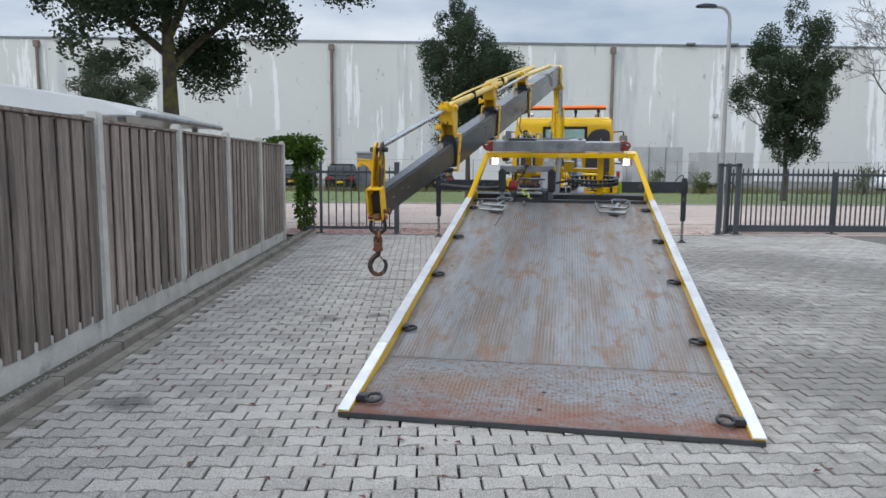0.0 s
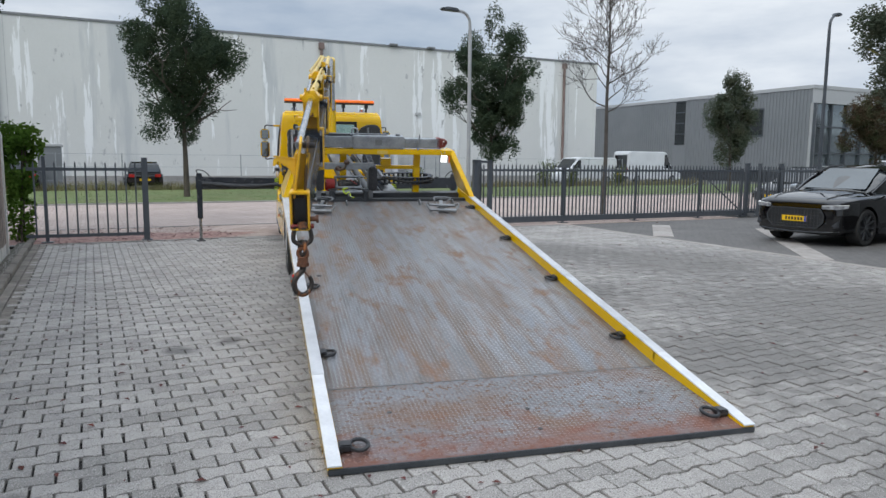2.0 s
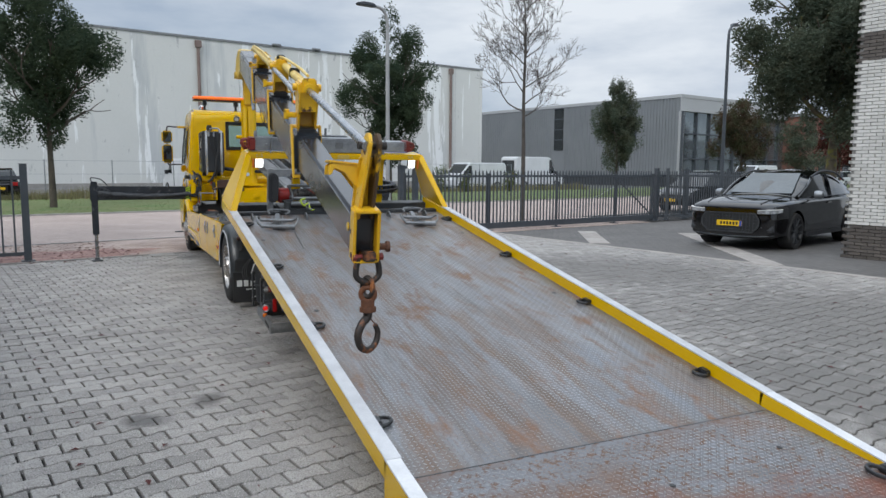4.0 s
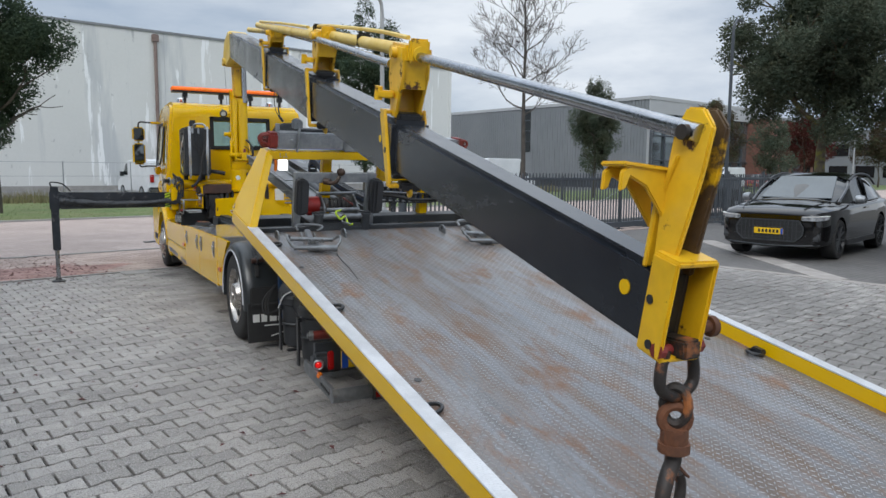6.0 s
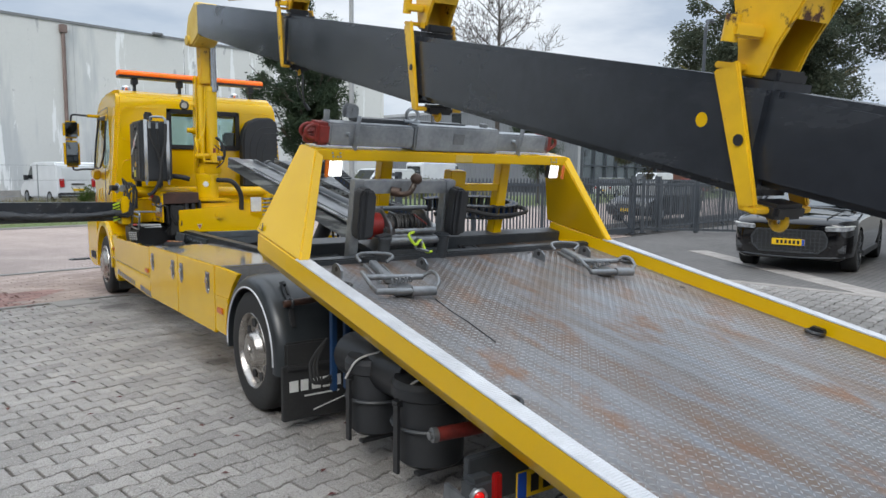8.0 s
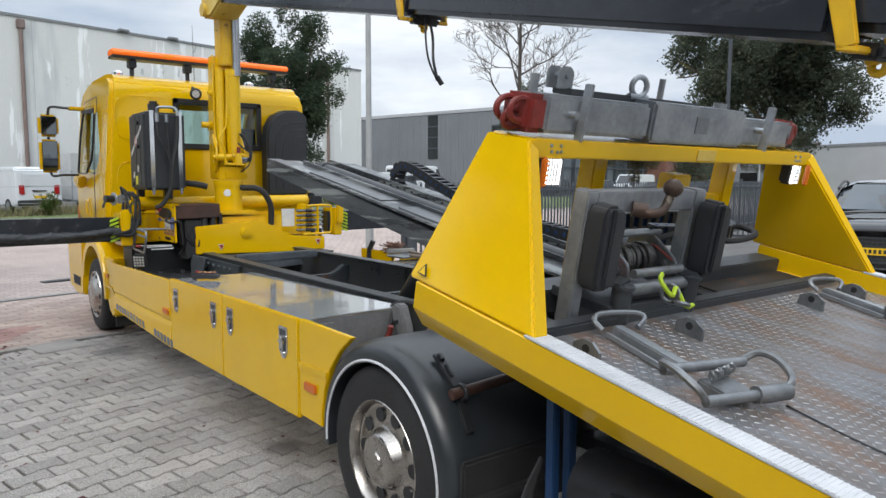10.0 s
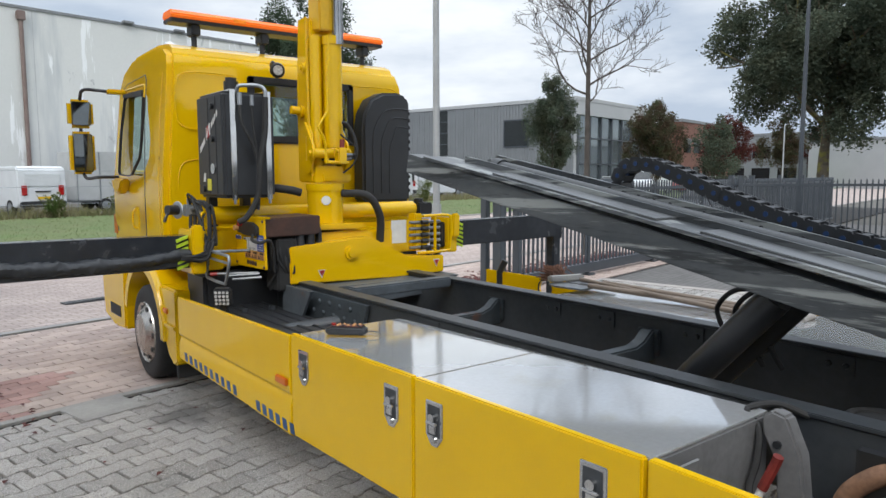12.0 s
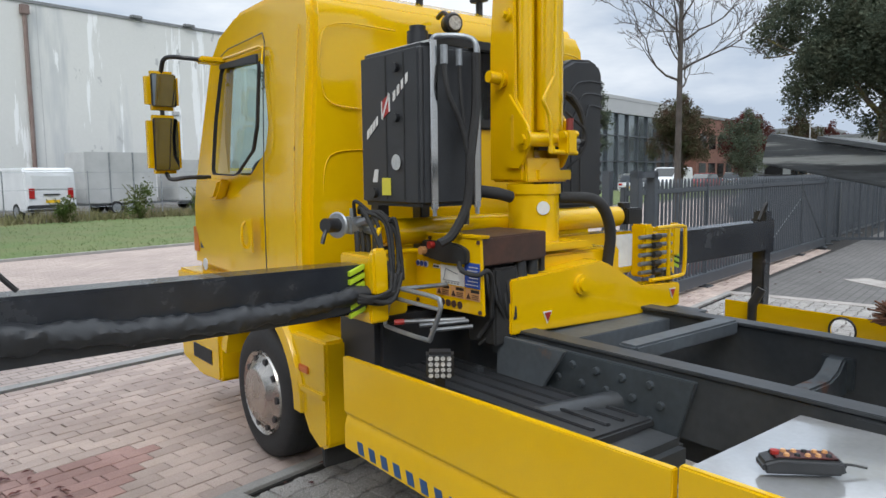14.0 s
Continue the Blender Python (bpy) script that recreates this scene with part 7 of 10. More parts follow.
# bits hanging under the bed at the rear
for y, x, k in ((9.60, -0.92, 0.95), (9.08, -0.90, 1.12)):
    bk = part("chain_bucket", lathe([(0, 0), (0.13 * k, 0), (0.15 * k, 0.02), (0.165 * k, 0.34), (0.18 * k, 0.35), (0.18 * k, 0.40), (0.17 * k, 0.41), (0.165 * k, 0.43), (0.05, 0.45), (0, 0.45)], (x, y, 0.20 - 0.02 * k), (0, 0, 1), 28), M_PLASTIC, truck, "black lidded plastic bucket in a steel holder")
    part("hoop", loop((x, y, 0.38), (0, 0, 1), 0.175 * k, 0.010, 24, 6), M_CHASSIS, bk)
    part("bracket", merge(beam((x - 0.19 * k, y - 0.02, 0.16), (x - 0.19 * k, y - 0.02, 0.5), 0.015, 0.04), beam((x - 0.15, y - 0.1, 0.17), (x + 0.2, y - 0.1, 0.17), 0.04, 0.015), beam((x - 0.19 * k, y, 0.5), (x + 0.3, y, 0.56), 0.05, 0.03)), M_BLACK, bk)
    part("strap", tube([(x - 0.19, y, 0.5), (x - 0.15, y - 0.08, 0.62), (x, y - 0.14, 0.66), (x + 0.1, y - 0.1, 0.62)], 0.006, 6), M_STICKER, bk)
part("hose_loop", merge(*[tube([(-1.0, 10.05, 0.62), (-1.08 - 0.02 * i, 10.02, 0.5), (-1.08 - 0.02 * i, 9.98, 0.38), (-1.0, 10.0, 0.36 + 0.02 * i)], 0.009, 6) for i in range(3)]), M_RUBBER, truck)
for x in (-0.99, -0.90):
    part("blue_post", box(x, x + 0.035, 10.0, 10.04, 0.3, 0.9, 0.004), M_BLUEPOST, truck)
for s in (-1, 1):
    lg = part("rear_light", merge(box(min(s * 1.13, s * 1.25), max(s * 1.13, s * 1.25), 8.27, 8.37, 0.335, 0.44, 0.02), box(min(s * 0.9, s * 1.22), max(s * 0.9, s * 1.22), 8.34, 8.38, 0.30, 0.50, 0.004)), M_CHASSIS, truck, "rear light cluster on a steel bracket")
    part("tail_lamp", lathe([(0, 0.008), (0.014, 0.006), (0.02, 0.0), (0.02, -0.03), (0, -0.03)], (s * 1.225, 8.265, 0.378), (-0.3 * -s, -1, 0), 18), M_REDLENS, lg, "glowing red tail lamp")
    part("lamp_bezel", lathe([(0.022, 0.0), (0.028, 0.006), (0.034, 0.0), (0.034, -0.04), (0.022, -0.04)], (s * 1.225, 8.264, 0.378), (-0.3 * -s, -1, 0), 18), M_GALV, lg)
    part("indicator", lathe([(0, 0.010), (0.014, 0.008), (0.018, 0), (0.018, -0.02), (0, -0.02)], (s * 1.25, 8.18, 0.335), (0.6 * s, -1, 0), 16), M_AMBER, lg, "orange indicator lens")
    part("reflector", box(min(s * 1.13, s * 1.165), max(s * 1.13, s * 1.165), 8.24, 8.27, 0.345, 0.46, 0.005), M_REDREFL, lg)
    part("rear_fork", merge(beam((s * 1.25, 8.46, 0.335), (s * 1.235, 7.98, 0.27), 0.02, 0.085, 0.004), cyl((s * 1.25, 7.96, 0.265), (s * 1.0, 7.96, 0.265), 0.042, seg=18)), M_STEEL, lg)
    for k in range(5):
        part("bar_hole", cyl((s * 1.2555, 8.14 - k * 0.035, 0.292 - k * 0.005), (s * 1.25, 8.14 - k * 0.035, 0.292 - k * 0.005), 0.011, seg=10), M_BLACK, lg)
    part("red_tube", cyl((s * 1.11, 8.72, 0.46), (s * 0.8, 8.66, 0.47), 0.032, seg=16), M_DULLRED, lg)
    part("tube_cap", merge(cyl((s * 1.135, 8.725, 0.46), (s * 1.11, 8.72, 0.46), 0.034, seg=16), cyl((s * 1.15, 8.727, 0.46), (s * 1.135, 8.725, 0.46), 0.02, seg=10)), M_STEEL, lg)
bumper = part("underrun_bar", merge(box(-1.0, 1.0, 7.92, 8.0, 0.215, 0.315, 0.01)), M_CHASSIS, truck)
for x in (-0.98, 0.5):
    part("reflective_tape", box(x, x + 0.48, 7.914, 7.919, 0.235, 0.295), M_REDREFL, bumper)
pl = part("number_plate", box(-1.10, -0.60, 8.19, 8.2, 0.36, 0.47, 0.003), M_PLATE, truck, "yellow number plate")
part("blue_band", box(-1.098, -1.055, 8.187, 8.19, 0.362, 0.468), M_BLUE, pl)
for i in range(6):
    part("dark_bar", box(-1.03 + i * 0.065, -0.99 + i * 0.065, 8.187, 8.19, 0.38, 0.45), M_BLACK, pl)

# ---- cab ----
def tapered(bm):
    for v_ in bm.verts:
        if v_.co.z > 1.6:
            v_.co.x *= 1 - 0.09 * min((v_.co.z - 1.6) / 1.0, 1) ** 1.5
        if v_.co.y > 17.1:
            v_.co.x *= 1 - 0.13 * ((v_.co.y - 17.1) / 0.8) ** 1.4
    return bm


cab_prof = [(15.86, 0.98), (15.84, 1.5), (15.87, 2.46), (15.93, 2.585), (16.05, 2.645), (16.3, 2.665), (16.9, 2.65), (17.15, 2.56), (17.32, 2.42), (17.72, 1.62), (17.86, 1.45), (17.92, 1.0), (17.88, 0.98)]
outer = tapered(prism(cab_prof, "x", -1.12, 1.12, 0.07, 4))
in_prof = [(15.92, 1.06), (15.90, 1.5), (15.94, 2.38), (16.03, 2.50), (16.2, 2.57), (16.9, 2.57), (17.12, 2.49), (17.25, 2.38), (17.62, 1.62), (17.78, 1.45), (17.82, 1.06)]
inner = tapered(prism(in_prof, "x", -1.06, 1.06))

side_win = soft_corners([(16.46, 2.30), (17.04, 2.325), (17.085, 2.0), (17.11, 1.66), (16.71, 1.648), (16.47, 1.79), (16.43, 1.93)], 0.12)
cut = [inner, prism(side_win, "x", -1.4, 1.4), prism([(-0.41, 2.37), (0.47, 2.39), (0.47, 1.97), (-0.41, 1.95)], "y", 15.5, 15.97, 0.0),
       beam((0, 17.67, 1.70), (0, 17.28, 2.48), 1.85, 0.5, up=(0, 1, 0.5)),
       cyl((-1.5, 16.46, 0.42), (1.5, 16.46, 0.42), 0.56, seg=40)]
cab = part("cab", carve(outer, cut), M_YELLOW, truck, "glossy yellow sleeper cab with rounded corners", smooth=30)
for s in (-1, 1):
    X = lambda y, z, o=0.0: s * (1.12 * (1 - 0.09 * min(max((z - 1.6), 0) / 1.0, 1) ** 1.5) + o)
    # gasket and pane follow the leaning door
    gk = bmesh.new()
    def on_door(p, o):
        return (X(p[0], p[1], o), p[0], p[1])
    cen = Vector((sum(p[0] for p in side_win) / len(side_win), sum(p[1] for p in side_win) / len(side_win)))
    big = [(cen + (Vector(p) - cen) * 1.012) for p in side_win]
    small = [(cen + (Vector(p) - cen) * 0.982) for p in side_win]
    A = [gk.verts.new(on_door(p, 0.004)) for p in big]
    B = [gk.verts.new(on_door(p, 0.008)) for p in small]
    C = [gk.verts.new(on_door(p, -0.016)) for p in small]
    for i in range(len(side_win)):
        j = (i + 1) % len(side_win)
        gk.faces.new((A[i], A[j], B[j], B[i]))
        gk.faces.new((B[i], B[j], C[j], C[i]))
    bmesh.ops.recalc_face_normals(gk, faces=gk.faces)
    door = part("door", merge(
        tube([on_door(p, 0.001) for p in ((16.33, 1.05), (16.33, 1.5), (16.37, 2.1), (16.41, 2.40), (16.45, 2.45), (16.95, 2.43), (17.06, 2.40))], 0.0035, 6, smooth=False)), M_CHASSIS, cab, "door with shut lines, window and handle")
    part("window_gasket", gk, M_RUBBER, door)
    part("rain_rail", tube([on_door(p, 0.004) for p in ((17.14, 2.375), (16.46, 2.375), (16.41, 2.36), (16.405, 2.27))], 0.009, 6, smooth=False), M_YELLOW, door)
    part("visor", prism([(16.47, 2.335), (17.02, 2.345), (17.04, 2.315), (16.47, 2.285)], "x", min(s * 1.06, s * 1.075), max(s * 1.06, s * 1.075), 0.003), M_PLASTIC, door)
    part("panel_seam", tube([on_door(p, 0.0005) for p in ((15.96, 1.1), (15.96, 1.6), (15.98, 2.1), (16.0, 2.42))], 0.003, 6, smooth=False), M_YELLOW_OLD, cab)
    pane = bmesh.new()
    pane.faces.new([pane.verts.new(on_door(p, -0.012)) for p in small])
    g_ = part("window_pane", pane, M_GLASS, door, "clear side window", smooth=0)
    g_.visible_shadow = False
    part("door_pull", merge(prism([(16.50, 1.20), (16.62, 1.20), (16.62, 1.40), (16.50, 1.40)], "x", min(s * 1.121, s * 1.128), max(s * 1.121, s * 1.128), 0.003), tube([(s * 1.128, 16.59, 1.22), (s * 1.15, 16.59, 1.25), (s * 1.15, 16.59, 1.35), (s * 1.128, 16.59, 1.38)], 0.009, 6)), M_YELLOW, door)
    # mirrors
    mr = part("mirror_arm", merge(tube([(s * 1.08, 17.05, 2.36), (s * 1.25, 17.06, 2.37), (s * 1.36, 17.16, 2.375), (s * 1.375, 17.23, 2.29)], 0.014, 8), tube([(s * 1.10, 17.2, 1.64), (s * 1.25, 17.18, 1.64), (s * 1.35, 17.2, 1.63), (s * 1.375, 17.23, 1.68)], 0.014, 8), tube([(s * 1.375, 17.23, 1.70), (s * 1.375, 17.23, 2.28)], 0.014, 8, smooth=False)), M_BLACK, cab, "black mirror arms")
    part("mirror_mount", prism([(16.93, 1.625), (17.28, 1.635), (17.24, 1.54), (17.12, 1.49), (17.04, 1.50)], "x", min(s * 1.06, s * 1.145), max(s * 1.06, s * 1.145), 0.018), M_YELLOW, mr)
    part("mirror_mount", box(min(s * 1.04, s * 1.20), max(s * 1.04, s * 1.20), 17.0, 17.1, 2.345, 2.385, 0.012), M_YELLOW, mr)
    for z0, z1 in ((2.06, 2.30), (1.665, 2.03)):
        hs = part("mirror_housing", box(min(s * 1.275, s * 1.475), max(s * 1.275, s * 1.475), 17.18, 17.29, z0, z1, 0.035, 4), M_YELLOW, mr, "yellow mirror housing")
        part("mirror_rim", box(min(s * 1.300, s * 1.452), max(s * 1.300, s * 1.452), 17.173, 17.19, z0 + 0.02, z1 - 0.02, 0.006, 2), M_BLACK, hs)
        part("mirror_glass", box(min(s * 1.306, s * 1.446), max(s * 1.306, s * 1.446), 17.168, 17.1725, z0 + 0.024, z1 - 0.024, 0.002), M_MIRROR, hs)
    # wheel arch trim, step and rear wing
    ar = bmesh.new()
    rr = []
    for i in range(21):
        a = radians(12 + 170 * i / 20)
        rr.append([ar.verts.new((s * x, 16.46 + q * math.cos(a), 0.42 + q * math.sin(a))) for q, x in ((0.475, 1.15), (0.55, 1.15), (0.575, 1.10), (0.575, 0.8), (0.475, 0.8))])
    for a_, b_ in zip(rr, rr[1:]):
        for k in range(5):
            ar.faces.new((a_[k], a_[(k + 1) % 5], b_[(k + 1) % 5], b_[k]))
    ar.faces.new(rr[0])
    ar.faces.new(rr[-1][::-1])
    bmesh.ops.recalc_face_normals(ar, faces=ar.faces)
    part("wheel_arch", ar, M_YELLOW, cab)
    st = part("step_block", prism([(17.08, 0.98), (17.12, 0.62), (17.12, 0.28), (17.5, 0.25), (17.86, 0.32), (17.9, 0.6), (17.9, 0.98)], "x", min(s * 0.85, s * 1.12), max(s * 0.85, s * 1.12), 0.02), M_YELLOW, cab, "yellow cab step")
    part("step_tread", merge(box(min(s * 0.9, s * 1.125), max(s * 0.9, s * 1.125), 17.25, 17.62, 0.36, 0.48, 0.01)), M_RUBBER, st)
    part("wing", prism([(15.66, 0.82), (15.66, 0.28), (15.74, 0.24), (15.86, 0.30), (15.98, 0.48), (16.04, 0.82)], "x", min(s * 1.0, s * 1.13), max(s * 1.0, s * 1.13), 0.015), M_YELLOW, cab)
    part("wing_fold", prism([(15.67, 0.52), (15.97, 0.52), (15.95, 0.55), (15.67, 0.55)], "x", min(s * 1.12, s * 1.145), max(s * 1.12, s * 1.145), 0.004), M_YELLOW, cab)
    part("wing_marker", box(min(s * 1.125, s * 1.14), max(s * 1.125, s * 1.14), 15.84, 15.94, 0.62, 0.66, 0.005), M_AMBER, cab)
    part("mud_apron", box(min(s * 0.7, s * 1.1), max(s * 0.7, s * 1.1), 15.74, 15.78, 0.14, 0.62, 0.006), M_RUBBER, cab)
    part("corner_lamp", box(min(s * 0.90, s * 1.0), max(s * 0.90, s * 1.0), 17.74, 17.875, 1.08, 1.3, 0.02), M_AMBER, cab)
    part("badge", cyl((s * 1.118, 17.3, 1.06), (s * 1.124, 17.3, 1.06), 0.04, seg=14), M_STICKER, cab)
    part("horn", lathe([(0, 0.09), (0.05, 0.07), (0.075, 0.0), (0.05, -0.05), (0, -0.06)], (s * 0.75, 16.75, 2.70), (0, -0.3, 1), 16), M_CHROME, cab, "chrome roof lamp")
    # pressed panels on the back wall
    for z in (2.0, 1.35):
        part("pressing", tube([(s * 0.55, 15.845, z + 0.42), (s * 0.9, 15.845, z + 0.42), (s * 1.0, 15.845, z + 0.33), (s * 1.0, 15.845, z + 0.08), (s * 0.9, 15.845, z), (s * 0.55, 15.845, z)], 0.004, 6, 4), M_YELLOW, cab)
part("rear_window_gasket", merge(box(-0.45, 0.51, 15.835, 15.86, 2.37, 2.43, 0.01), box(-0.45, 0.51, 15.83, 15.86, 1.91, 1.97, 0.01), box(-0.45, -0.39, 15.835, 15.86, 1.91, 2.43, 0.01), box(0.45, 0.51, 15.835, 15.86, 1.91, 2.43, 0.01)), M_RUBBER, cab)
g_ = part("rear_window", box(-0.40, 0.46, 15.868, 15.873, 1.96, 2.38), M_GLASS, cab)
g_.visible_shadow = False
g_ = part("windscreen", beam((0, 17.66, 1.68), (0, 17.29, 2.44), 1.9, 0.008, up=(0, 1, 0.5)), M_GLASS, cab)
g_.visible_shadow = False
part("dashboard", prism([(17.3, 1.1), (17.3, 1.5), (17.4, 1.58), (17.7, 1.56), (17.76, 1.1)], "x", -1.0, 1.0, 0.03), M_PLASTIC, cab)
for x in (-0.6, 0.55):
    part("cab_seat", merge(box(x - 0.25, x + 0.25, 16.35, 16.85, 1.3, 1.45, 0.05), box(x - 0.23, x + 0.23, 16.25, 16.4, 1.4, 2.0, 0.05), box(x - 0.12, x + 0.12, 16.27, 16.37, 2.0, 2.18, 0.03), box(x - 0.15, x + 0.15, 16.4, 16.8, 1.07, 1.3)), M_PLASTIC, cab)
part("steering_wheel", merge(loop((-0.6, 17.18, 1.62), (0, 0.75, -0.65), 0.2, 0.016, 24, 6), cyl((-0.6, 17.19, 1.61), (-0.6, 17.4, 1.45), 0.03, seg=8)), M_BLACK, cab)
# light bar
lb = part("light_bar", prism([(15.96, 2.83), (16.16, 2.83), (16.17, 2.855), (16.14, 2.89), (15.98, 2.89), (15.95, 2.855)], "x", -0.98, 0.90, 0.008), M_ORANGE, cab, "orange flat light bar on short feet")
for x in (0.55, -0.5):
    part("lit_segment", box(x, x + 0.1, 15.952, 15.962, 2.845, 2.87), M_ORANGELIT, lb)
part("base", box(-0.98, 0.90, 15.97, 16.15, 2.80, 2.83, 0.005), M_BLACK, lb)
for x in (-0.78, -0.22, 0.25, 0.74):
    part("foot", merge(box(x - 0.035, x + 0.035, 16.0, 16.12, 2.72, 2.80, 0.008), cyl((x, 16.06, 2.60), (x, 16.06, 2.72), 0.022, seg=8)), M_BLACK, lb)
# air intake on the back corner
ai = part("air_intake", merge(
    prism([(0.49, 1.42), (0.98, 1.42), (0.98, 2.28), (0.95, 2.34), (0.86, 2.37), (0.70, 2.36), (0.58, 2.30), (0.51, 2.18), (0.49, 2.06)], "y", 15.66, 15.83, 0.022, 3)), M_PLASTIC, cab, "black plastic air intake with stepped grooves")
for k in range(3):
    q = 0.10 + 0.085 * k
    part("rib", tube([(0.49 + q, 15.658, 1.50), (0.49 + q, 15.658, 2.02 - q * 0.6), (0.53 + q, 15.658, 2.17 - q * 0.7), (0.64 + q * 0.7, 15.658, 2.28 - q * 0.8), (0.80 + q * 0.3, 15.658, 2.32 - q * 0.9), (0.972, 15.658, 2.32 - q * 0.95)], 0.006, 6, 4), M_PLASTIC, ai)
for k in range(12):
    part("edge_rib", box(0.972, 0.992, 15.67, 15.82, 1.50 + k * 0.062, 1.53 + k * 0.062, 0.005, 1), M_PLASTIC, ai)
part("work_lamp", merge(lathe([(0, 0.03), (0.05, 0.02), (0.06, 0.0), (0.05, -0.05), (0, -0.06)], (-0.26, 15.70, 2.47), (-0.2, -1, -0.1), 18), tube([(-0.26, 15.73, 2.5), (-0.26, 15.78, 2.54), (-0.24, 15.86, 2.53)], 0.014, 8)), M_BLACK, cab)
part("lamp_lens", cyl((-0.27, 15.672, 2.466), (-0.271, 15.664, 2.466), 0.038, seg=16), M_LEDOFF, cab, "round work lamp")
part("antenna", cyl((-0.1, 16.2, 2.62), (-0.14, 16.1, 3.25), 0.004, 0.002, seg=5), M_BLACK, cab)

# ---- crane base, tank, stabilisers ----
base = part("crane_base", merge(
    prism([(-0.57, 0.90), (-0.57, 1.16), (-0.22, 1.18), (0.06, 1.20), (0.14, 1.17), (0.42, 1.03), (0.78, 1.01), (0.78, 0.88), (0.4, 0.87)], "y", 14.92, 15.06, 0.008),
    box(-1.085, 0.98, 15.40, 15.56, 1.0, 1.27, 0.01), box(-1.10, -0.905, 15.26, 15.42, 1.0, 1.27, 0.01), box(-0.45, 0.35, 15.02, 15.5, 0.95, 1.24, 0.01)), M_YELLOW, truck, "yellow crane base across the chassis")
part("pivot", merge(cyl((-0.088, 14.925, 1.09), (-0.088, 14.90, 1.09), 0.052, seg=24), cyl((-0.088, 14.90, 1.09), (-0.088, 14.885, 1.09), 0.034, seg=20)), M_YELLOW, base)
part("collar_plate", prism([(-0.36, 1.26), (0.10, 1.26), (0.05, 1.30), (-0.31, 1.30)], "y", 14.99, 15.41, 0.006), M_YELLOW, base)
part("subframe", merge(prism([(-0.57, 0.80), (-0.57, 0.88), (0.80, 0.87), (0.62, 0.76), (-0.3, 0.72)], "y", 14.75, 15.05, 0.004), box(-0.4, 0.4, 14.35, 14.45, 0.86, 0.93, 0.01)), M_SUBFRAME, base, "slate grey painted crane subframe")
for x in (-0.4, -0.31, 0.68, 0.76):
    part("stud", merge(cyl((x, 14.99, 1.0 if x > 0 else 1.17), (x, 14.99, 1.07 if x > 0 else 1.25), 0.026, seg=6), cyl((x, 14.99, 1.05 if x > 0 else 1.23), (x, 14.99, 1.09 if x > 0 else 1.28), 0.018, seg=10)), M_PLASTIC, base)
for x in (-0.33, 0.70):
    part("warning_triangle", prism([(x - 0.03, 0.985), (x + 0.03, 0.985), (x, 0.925)], "y", 14.916, 14.919), M_STICKER, base)
    part("triangle_inside", prism([(x - 0.022, 0.98), (x + 0.022, 0.98), (x, 0.937)], "y", 14.912, 14.9155), M_RED, base)
part("slew_cylinder", merge(cyl((-0.945, 15.405, 1.37), (0.81, 15.405, 1.37), 0.064, seg=24), cyl((-0.965, 15.405, 1.37), (-0.945, 15.405, 1.37), 0.054, seg=20), cyl((0.81, 15.405, 1.37), (0.83, 15.405, 1.37), 0.05, seg=20)), M_YELLOW, base, "yellow slewing cylinder")
part("end_block", merge(box(0.83, 0.98, 15.33, 15.47, 1.32, 1.42, 0.01), cyl((0.88, 15.4, 1.42), (0.88, 15.4, 1.455), 0.04, seg=12)), M_BLACK, base)
part("brown_cover", prism([(-0.752, 1.235), (-0.752, 1.362), (-0.33, 1.372), (-0.33, 1.248), (-0.37, 1.24)], "y", 14.925, 15.28, 0.006), M_BROWN, base, "brown rust-primed valve cover")
vs_ = part("valve_stack", box(-0.70, -0.36, 14.99, 15.20, 1.0, 1.235, 0.01), M_RUBBER, base, "black valve stack with hoses")
for x in (-0.47, -0.39):
    part("solenoid", merge(cyl((x, 14.96, 1.13), (x, 14.96, 1.25), 0.028, seg=14), box(x - 0.03, x + 0.03, 14.96, 15.0, 1.14, 1.20, 0.006)), M_PLASTIC, vs_)
for i in range(5):
    part("hose", tube([(-0.69 + i * 0.06, 14.96, 1.22), (-0.70 + i * 0.06, 14.93, 1.12), (-0.66 + i * 0.05, 14.95, 1.0), (-0.70 + i * 0.06, 15.0, 0.9)], 0.010, 6), M_RUBBER, vs_)
PX = -0.763
cpn = part("control_panel", merge(prism([(14.892, 1.02), (14.91, 1.36), (15.29, 1.355), (15.385, 1.26), (15.395, 1.02), (15.36, 1.01)], "x", PX, PX + 0.016, 0.004), prism([(14.905, 1.36), (15.29, 1.355), (15.30, 1.37), (14.90, 1.375)], "x", PX - 0.006, PX + 0.05, 0.003)), M_YELLOW, base, "yellow control panel with stickers")
part("display", prism(soft_corners([(14.975, 1.245), (14.975, 1.31), (15.06, 1.335), (15.305, 1.335), (15.31, 1.26), (15.14, 1.238)], 0.3), "x", PX - 0.03, PX - 0.001, 0.006), M_PLASTIC, cpn, "black switch box with buttons")
part("red_button", cyl((PX - 0.03, 15.21, 1.318), (PX - 0.055, 15.21, 1.318), 0.017, seg=14), M_RED, cpn)
part("pink_button", cyl((PX - 0.03, 15.275, 1.287), (PX - 0.058, 15.275, 1.287), 0.019, seg=14), M_PEACH, cpn)
part("display_cable", tube([(PX - 0.03, 15.02, 1.25), (PX - 0.05, 14.98, 1.22), (PX - 0.03, 14.90, 1.205), (PX + 0.02, 14.885, 1.22), (PX + 0.06, 14.90, 1.16), (PX + 0.08, 14.93, 1.0)], 0.011, 8), M_RUBBER, cpn)
part("load_chart", box(PX - 0.004, PX - 0.0005, 15.02, 15.187, 1.138, 1.226), M_STICKER, cpn, "white load chart")
